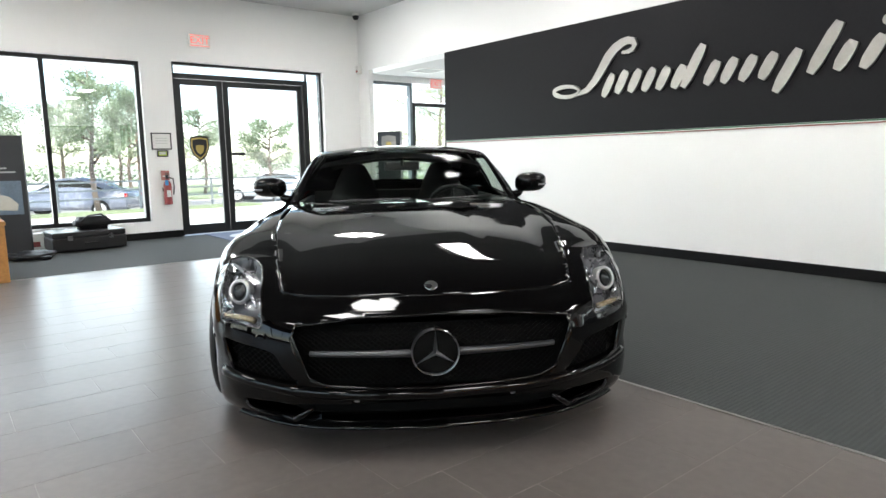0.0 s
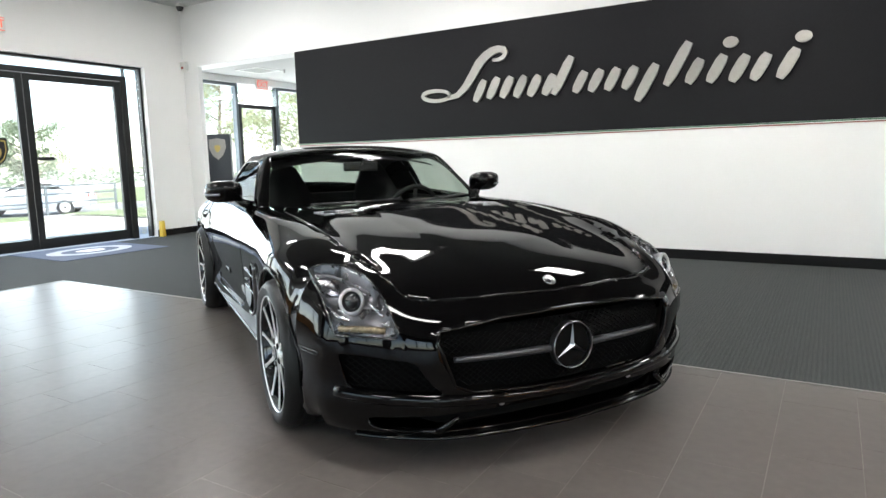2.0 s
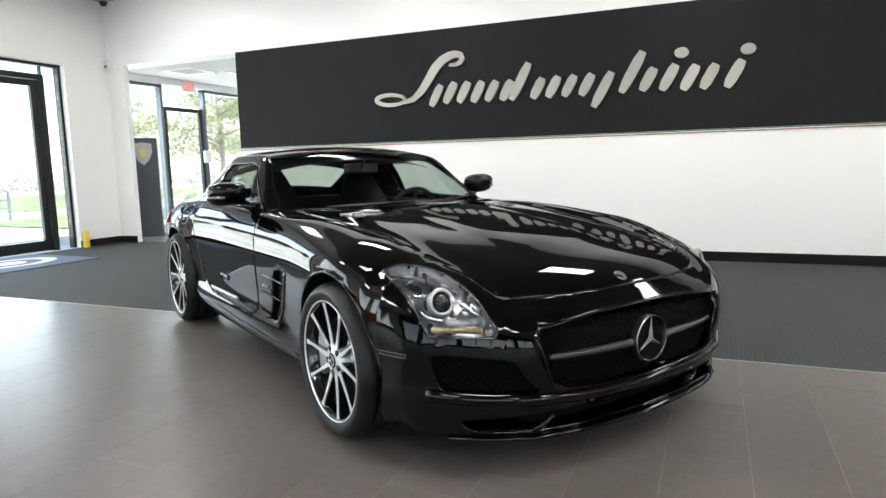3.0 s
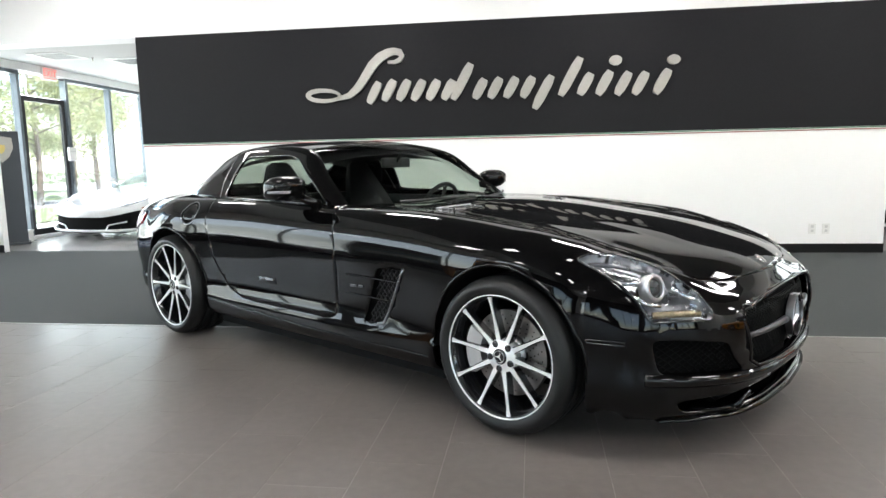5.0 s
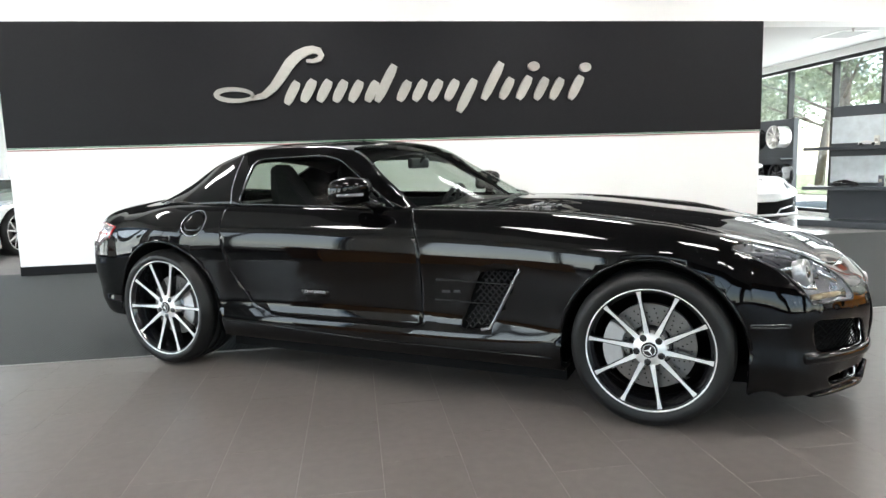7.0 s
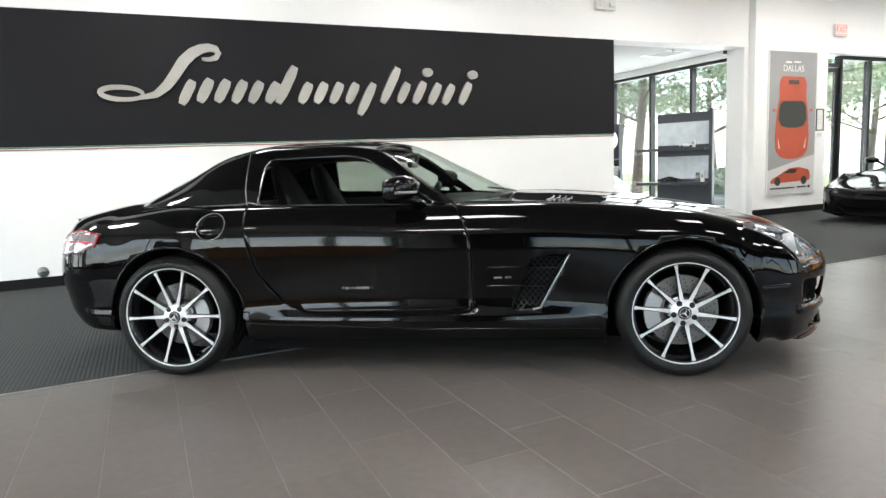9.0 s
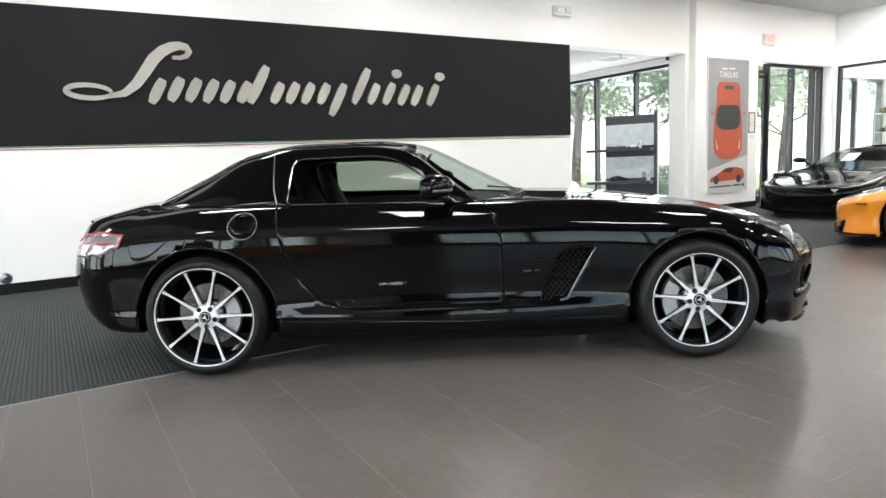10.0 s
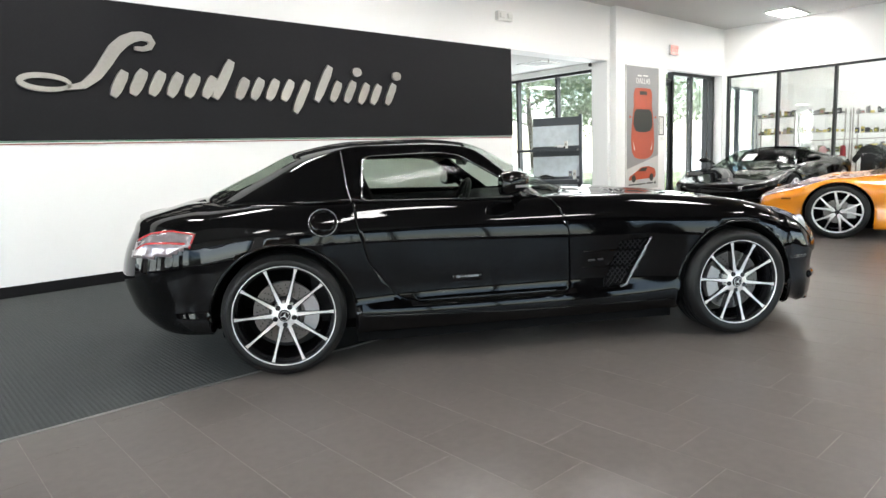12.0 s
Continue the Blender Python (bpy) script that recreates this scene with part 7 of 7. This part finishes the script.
_W = pose(4.12, 10.65, 0, 0, 0, -90)
build_wheel_wall(_W)
for _x, _z, _lb, _mt in ((.40, 1.46, "silver", M_ALLOY), (-.35, 1.44, "black", M_RIMBLACK), (-.05, .74, "black", M_RIMBLACK), (.50, .74, "dark grey", M_RIMBLACK)):
    _k = thing("loose_rim", _lb + " alloy rim hung on the display wall", "wheel rim", _W @ pose(_x, -.16, _z) @ Matrix.Scale(.88, 4))
    _b = bmesh.new()
    lathe(_b, [(.23, .14), (.235, .12), (.225, .10), (.225, -.10), (.24, -.13), (.25, -.14), (.24, -.145), (.215, -.12)], 36, "y")
    part("barrel", _b, _mt, _k, smooth=True)
    for _q in range(5):
        _b = bmesh.new()
        _m = pose(0, 0, 0, 0, 72 * _q, 0)
        tube(_b, [_m @ Vector(p) for p in ((-.01, -.10, .02), (-.045, -.12, .22))], [.022, .014], 6)
        tube(_b, [_m @ Vector(p) for p in ((.01, -.10, .02), (.045, -.12, .22))], [.022, .014], 6)
        part("spoke", _b, _mt, _k, smooth=True)
    _b = bmesh.new()
    lathe(_b, [(0, -.125), (.04, -.12), (.055, -.09), (.055, .0)], 20, "y")
    part("hub", _b, _mt, _k, smooth=True)


def build_totem(m):
    """A free-standing slate pylon with a pale shield; faces -y."""
    th = thing("brand_totem", "dark slate standing pylon with a pale shield", "pylon", m)
    part("column", boxes((-.235, .235, 0, .20, .03, 1.73), bevel=.006), M_SLATE, th)
    part("foot", boxes((-.26, .26, -.04, .24, 0, .035), bevel=.005), M_SLATE, th)
    pts = [(-.17, .20), (0, .23), (.17, .20), (.18, .02), (.11, -.14), (0, -.24), (-.11, -.14), (-.18, .02)]
    part("shield", plate(bmesh.new(), [(x * .85, z * .85 + 1.46) for x, z in pts], -.012, 0), M_BRUSHED, th, "pale silver shield")
    part("device", plate(bmesh.new(), [(x * .3, z * .3 + 1.46) for x, z in pts], -.018, -.012), M_GOLD, th)
    for k in range(9):
        part("brochure_rack", boxes((-.29, -.235, .03, .17, .35 + k * .14, .44 + k * .14)), M_WHITEPL, th)
    return th


build_totem(pose(-10.84, 7.46, 0, 0, 0, 40))
_k = thing("door_box", "small white paper box fixed on a window mullion", "box", pose(XR - .065, 9.32, 1.42))
part("case", boxes((-.0, .05, -.09, .09, -.12, .12), bevel=.006), M_WHITEPL, _k)
part("slot", boxes((.05, .053, -.06, .06, .04, .055)), M_CEIL, _k)
_k = thing("floor_bin", "small white floor box beside the rear glazing", "box", pose(-10.98, 7.82, 0))
part("body", boxes((-.10, .10, -.16, .16, 0, .17), bevel=.01), M_WHITEPL, _k)
part("lid", boxes((-.11, .11, -.17, .17, .17, .19), bevel=.005), M_WHITEPL, _k)
_k = thing("wet_floor_sign", "small folded yellow floor sign by the door jamb", "floor sign", pose(-10.47, 5.93, 0.0))
M_YEL = surface("yellow_plastic", (0.75, 0.50, 0.03), 0.45)
part("front_board", plate(bmesh.new(), [(-.05, 0), (.05, 0), (.035, .26), (-.035, .26)], -.05, -.045), M_YEL, _k)
part("rear_board", plate(bmesh.new(), [(-.05, 0), (.05, 0), (.035, .26), (-.035, .26)], .0, .005), M_YEL, _k)

# ---- things by the west window ----
_k = thing("equipment_case", "flat black equipment case on the carpet under the window", "case", pose(-10.03, 1.75, 0, 0, 0, 4))
part("lower_shell", boxes((-.28, .28, -.46, .46, .02, .19), bevel=.015), M_BLACKPL, _k)
part("upper_shell", boxes((-.275, .275, -.455, .455, .195, .27), bevel=.015), M_BLACKPL, _k)
for _y in (-.25, .25):
    part("latch", boxes((.28, .295, _y - .03, _y + .03, .16, .22)), M_SATIN, _k)
part("handle", boxes((.285, .31, -.08, .08, .10, .12), bevel=.006), M_BLACKPL, _k)
_k = thing("shoulder_bag", "black soft bag lying on an equipment case", "bag", pose(-10.03, 1.85, .272, 0, 0, 10))
_b = boxes((-.14, .14, -.22, .22, 0, .18))
bmesh.ops.bevel(_b, geom=_b.edges[:], offset=.05, segments=3, affect="EDGES")
part("pouch", _b, M_LEATHER, _k, smooth=True)
_b = bmesh.new()
tube(_b, [(.10, -.20, .10), (.15, -.10, .20), (.13, .08, .21), (.10, .2, .12)], .012, 6)
part("strap", _b, M_BLACKPL, _k, smooth=True)
_k = thing("folded_jacket", "crumpled black cloth lying on the carpet", "cloth", pose(-9.42, 1.03, 0, 0, 0, 30))
_b = bmesh.new()
bmesh.ops.create_icosphere(_b, subdivisions=3, radius=1)
for _v in _b.verts:
    _n = 1 + .25 * noise.noise(_v.co * 2.3)
    _v.co = Vector((_v.co.x * .22 * _n, _v.co.y * .30 * _n, max(0, _v.co.z * .5 + .5) * .10 * _n))
part("heap", _b, M_LEATHER, _k, smooth=True)
part("sleeve", boxes((.05, .30, -.06, .06, 0, .05), bevel=.02), M_LEATHER, _k)
_k = thing("brochure_stack", "small stack of glossy brochures leaning by the window", "brochures", pose(-10.28, 1.19, 0, 0, 0, 90))
part("stack", boxes((-.14, .14, -.05, .05, 0, .24), bevel=.005), M_WHITEPL, _k)
part("cover", boxes((-.05, .04, -.055, -.05, .06, .13)), M_RED, _k)
_k = thing("banner_stand", "dark standing banner with pictures of cars", "banner", pose(-9.86, .74, 0, 0, 0, 62))
part("panel", boxes((-.38, .38, 0, .05, .05, 1.55), bevel=.005), surface("black_banner_cloth", (0.014, 0.015, 0.018), 0.6, vary=0.1), _k)
part("foot", boxes((-.40, .40, -.16, .20, 0, .05), bevel=.01), M_BLACKPL, _k)
part("picture", boxes((-.30, .33, -.005, 0, .55, .98)), surface("dark_blue_print", (0.10, 0.14, 0.19), 0.4, vary=0.3, scale=4), _k)
part("car_print", plate(bmesh.new(), [(-.22, .62), (-.18, .72), (.0, .82), (.18, .78), (.28, .68), (.26, .60)], -.010, -.005), M_BRUSHED, _k)
part("text_bar", boxes((-.28, .28, -.005, 0, 1.08, 1.10), (-.28, .18, -.005, 0, 1.13, 1.15), (-.28, .05, -.005, 0, 1.40, 1.44)), M_GRILLEGREY, _k)
M_OAK = surface("orange_wood", (0.42, 0.20, 0.06), 0.4, vary=0.25, scale=3, grain=40, bump=0.1)
_k = thing("wooden_desk", "orange-brown wooden desk with a dark top, its end in view", "desk", pose(-8.36, .03, 0))
part("end_panel", boxes((-.02, .02, -1.70, .62, 0, .58), bevel=.004), M_OAK, _k)
part("top", boxes((-.03, .75, -1.72, .63, .58, .62), bevel=.004), M_OAK, _k)
part("far_panel", boxes((.68, .72, -1.70, .62, 0, .58), bevel=.004), M_OAK, _k)


# ---- shop behind the partition ----
def build_shelf(m, w, h, levels):
    th = thing("shop_shelf", "glass and metal shop shelf stocked with small goods", "shelf", m, "shop shelves")
    for x in (-w / 2, w / 2):
        for y in (-.18, .18):
            part("upright", boxes((x - .012, x + .012, y - .012, y + .012, 0, h)), M_BRUSHED, th)
    for z in levels:
        part("glass_shelf", boxes((-w / 2, w / 2, -.19, .19, z - .012, z)), M_WHITEPL, th)
    return th


M_GOODS = [surface("goods_black", (0.02, 0.02, 0.02), 0.4), surface("goods_olive", (0.16, 0.17, 0.05), 0.5), surface("goods_yellow", (0.6, 0.5, 0.12), 0.5), surface("goods_grey", (0.3, 0.3, 0.3), 0.4), M_RED]
_rnd = random.Random(5)
for _y0, _wd, _lv in ((5.75, .9, (.45, .90, 1.35, 1.75)), (4.75, 1.0, (.45, .90, 1.35, 1.75)), (3.55, 1.1, (.45, .95, 1.30, 1.72)), (2.2, 1.1, (.45, .95, 1.30, 1.72))):
    build_shelf(pose(9.75, _y0, 0, 0, 0, -90), _wd, 1.85, _lv)
    for _z in _lv[1:]:
        for _j in range(11):
            _px = -_wd / 2 + .06 + (_wd - .12) * (_j + _rnd.uniform(-.2, .2)) / 10.4
            _hh, _ww = _rnd.uniform(.05, .16), _rnd.uniform(.022, .042)
            _k = thing("boxed_goods", "small boxed shop article standing on a shelf", "box", pose(9.75, _y0, 0, 0, 0, -90) @ pose(_px, -.05, _z, 0, 0, _rnd.uniform(-12, 12)), "goods on the shop shelves")
            part("carton", boxes((-_ww, _ww, -.05, .05, 0, _hh), bevel=.004), M_GOODS[(0, 0, 1, 1, 2, 3)[_rnd.randrange(6)]], _k)
            part("label_bar", boxes((-_ww * .75, _ww * .75, -.054, -.05, _hh * .3, _hh * .65)), M_GOODS[_rnd.randrange(0, 5)], _k)


def garment(m, mat, label):
    th = thing("hanging_shirt", label, "shirt", m, "shirts on the clothes rail")
    pts = [(-.24, .0), (.24, .0), (.25, .48), (.36, .34), (.42, .42), (.26, .68), (.10, .74), (0, .70), (-.10, .74), (-.26, .68), (-.42, .42), (-.36, .34), (-.25, .48)]
    bm = plate(bmesh.new(), pts, -.035, .035)
    bmesh.ops.bevel(bm, geom=bm.edges[:], offset=.012, segments=2, affect="EDGES")
    part("cloth", bm, mat, th, smooth=True)
    b = bmesh.new()
    tube(b, [(-.18, 0, .70), (0, 0, .78), (.18, 0, .70)], .006, 5)
    tube(b, [(0, 0, .78), (0, 0, .86)], .005, 5)
    part("hanger", b, M_BRUSHED, th)
    return th


_k = thing("clothes_rail", "metal clothes rail behind the shop window", "clothes rail", pose(9.15, 4.1, 0))
for _y in (-1.0, 1.0):
    part("upright", boxes((-.015, .015, _y - .015, _y + .015, 0, 1.18)), M_BRUSHED, _k)
    part("foot", boxes((-.2, .2, _y - .02, _y + .02, 0, .03)), M_BRUSHED, _k)
part("rail", boxes((-.012, .012, -1.0, 1.0, 1.16, 1.185)), M_BRUSHED, _k)
_cloth = [surface("black_cloth", (0.012, 0.012, 0.013), 0.8), surface("yellow_cloth", (0.65, 0.40, 0.03), 0.8), surface("red_cloth", (0.40, 0.03, 0.04), 0.8), surface("white_cloth", (0.7, 0.7, 0.7), 0.8), surface("pink_cloth", (0.55, 0.30, 0.30), 0.8)]
for _y, _c, _rz, _lb in ((-.55, 0, 90, "black shirt"), (-.78, 1, 75, "yellow shirt"), (.05, 2, 20, "red shirt"), (.25, 3, 15, "white shirt"), (.45, 4, 25, "pale pink shirt"), (.65, 3, 10, "white shirt")):
    garment(pose(9.15, 4.1 + _y, .31, 0, 0, _rz), _cloth[_c], _lb + " hanging on a shop rail")


# ---- floor tiles ----
def tile_verts(x0, x1, y0, y1):
    g, b = .0011, .0007
    lo = [(x0 + g, y0 + g), (x1 - g, y0 + g), (x1 - g, y1 - g), (x0 + g, y1 - g)]
    hi = [(x0 + g + b, y0 + g + b), (x1 - g - b, y0 + g + b), (x1 - g - b, y1 - g - b), (x0 + g + b, y1 - g - b)]
    return [(x, y, -.008) for x, y in lo] + [(x, y, -.0005) for x, y in lo] + [(x, y, 0.0) for x, y in hi]


TILE_FACES = [(0, 1, 5, 4), (1, 2, 6, 5), (2, 3, 7, 6), (3, 0, 4, 7), (4, 5, 9, 8), (5, 6, 10, 9), (6, 7, 11, 10), (7, 4, 8, 11), (8, 9, 10, 11)]


def lay_tiles():
    floor_ob = bpy.data.objects["floor"]
    full = bpy.data.meshes.new("floor_tile")
    full.from_pydata(tile_verts(-.15, .15, -.30, .30), [], TILE_FACES)
    full.materials.append(M_TILE)
    verts, faces = [], []
    col = -9
    while True:
        x0 = -5.31 + .30 * col
        if x0 > 13.2:
            break
        a, b = max(x0, TX), min(x0 + .30, 13.2)
        off = (col % 3) * .20
        y = 1.48 + off - 14 * .60
        while y < TY:
            p, q = max(y, SOUTH), min(y + .60, TY)
            if q - p > .02 and b - a > .02:
                cx, cy = (a + b) / 2, (p + q) / 2
                if TX < cx < -.3 and -2.45 < cy:
                    if abs(q - p - .6) < 1e-4 and abs(b - a - .3) < 1e-4:
                        ob = new("floor_tile", full)
                        ob.parent = floor_ob
                        ob.matrix_basis = Matrix.Translation((cx, cy, 0))
                    else:
                        me = bpy.data.meshes.new("floor_tile")
                        me.from_pydata([(x - cx, yy - cy, z) for x, yy, z in tile_verts(a, b, p, q)], [], TILE_FACES)
                        me.materials.append(M_TILE)
                        ob = new("floor_tile", me)
                        ob.parent = floor_ob
                        ob.matrix_basis = Matrix.Translation((cx, cy, 0))
                else:
                    i = len(verts)
                    verts.extend(tile_verts(a, b, p, q))
                    faces.extend(tuple(k + i for k in f) for f in TILE_FACES)
            y += .60
        col += 1
    me = bpy.data.meshes.new("floor_tiles_far")
    me.from_pydata(verts, [], faces)
    me.materials.append(M_TILE)
    ob = new("floor_tiles_far", me)
    ob.parent = floor_ob
    ob["kind"] = "stuff"


lay_tiles()
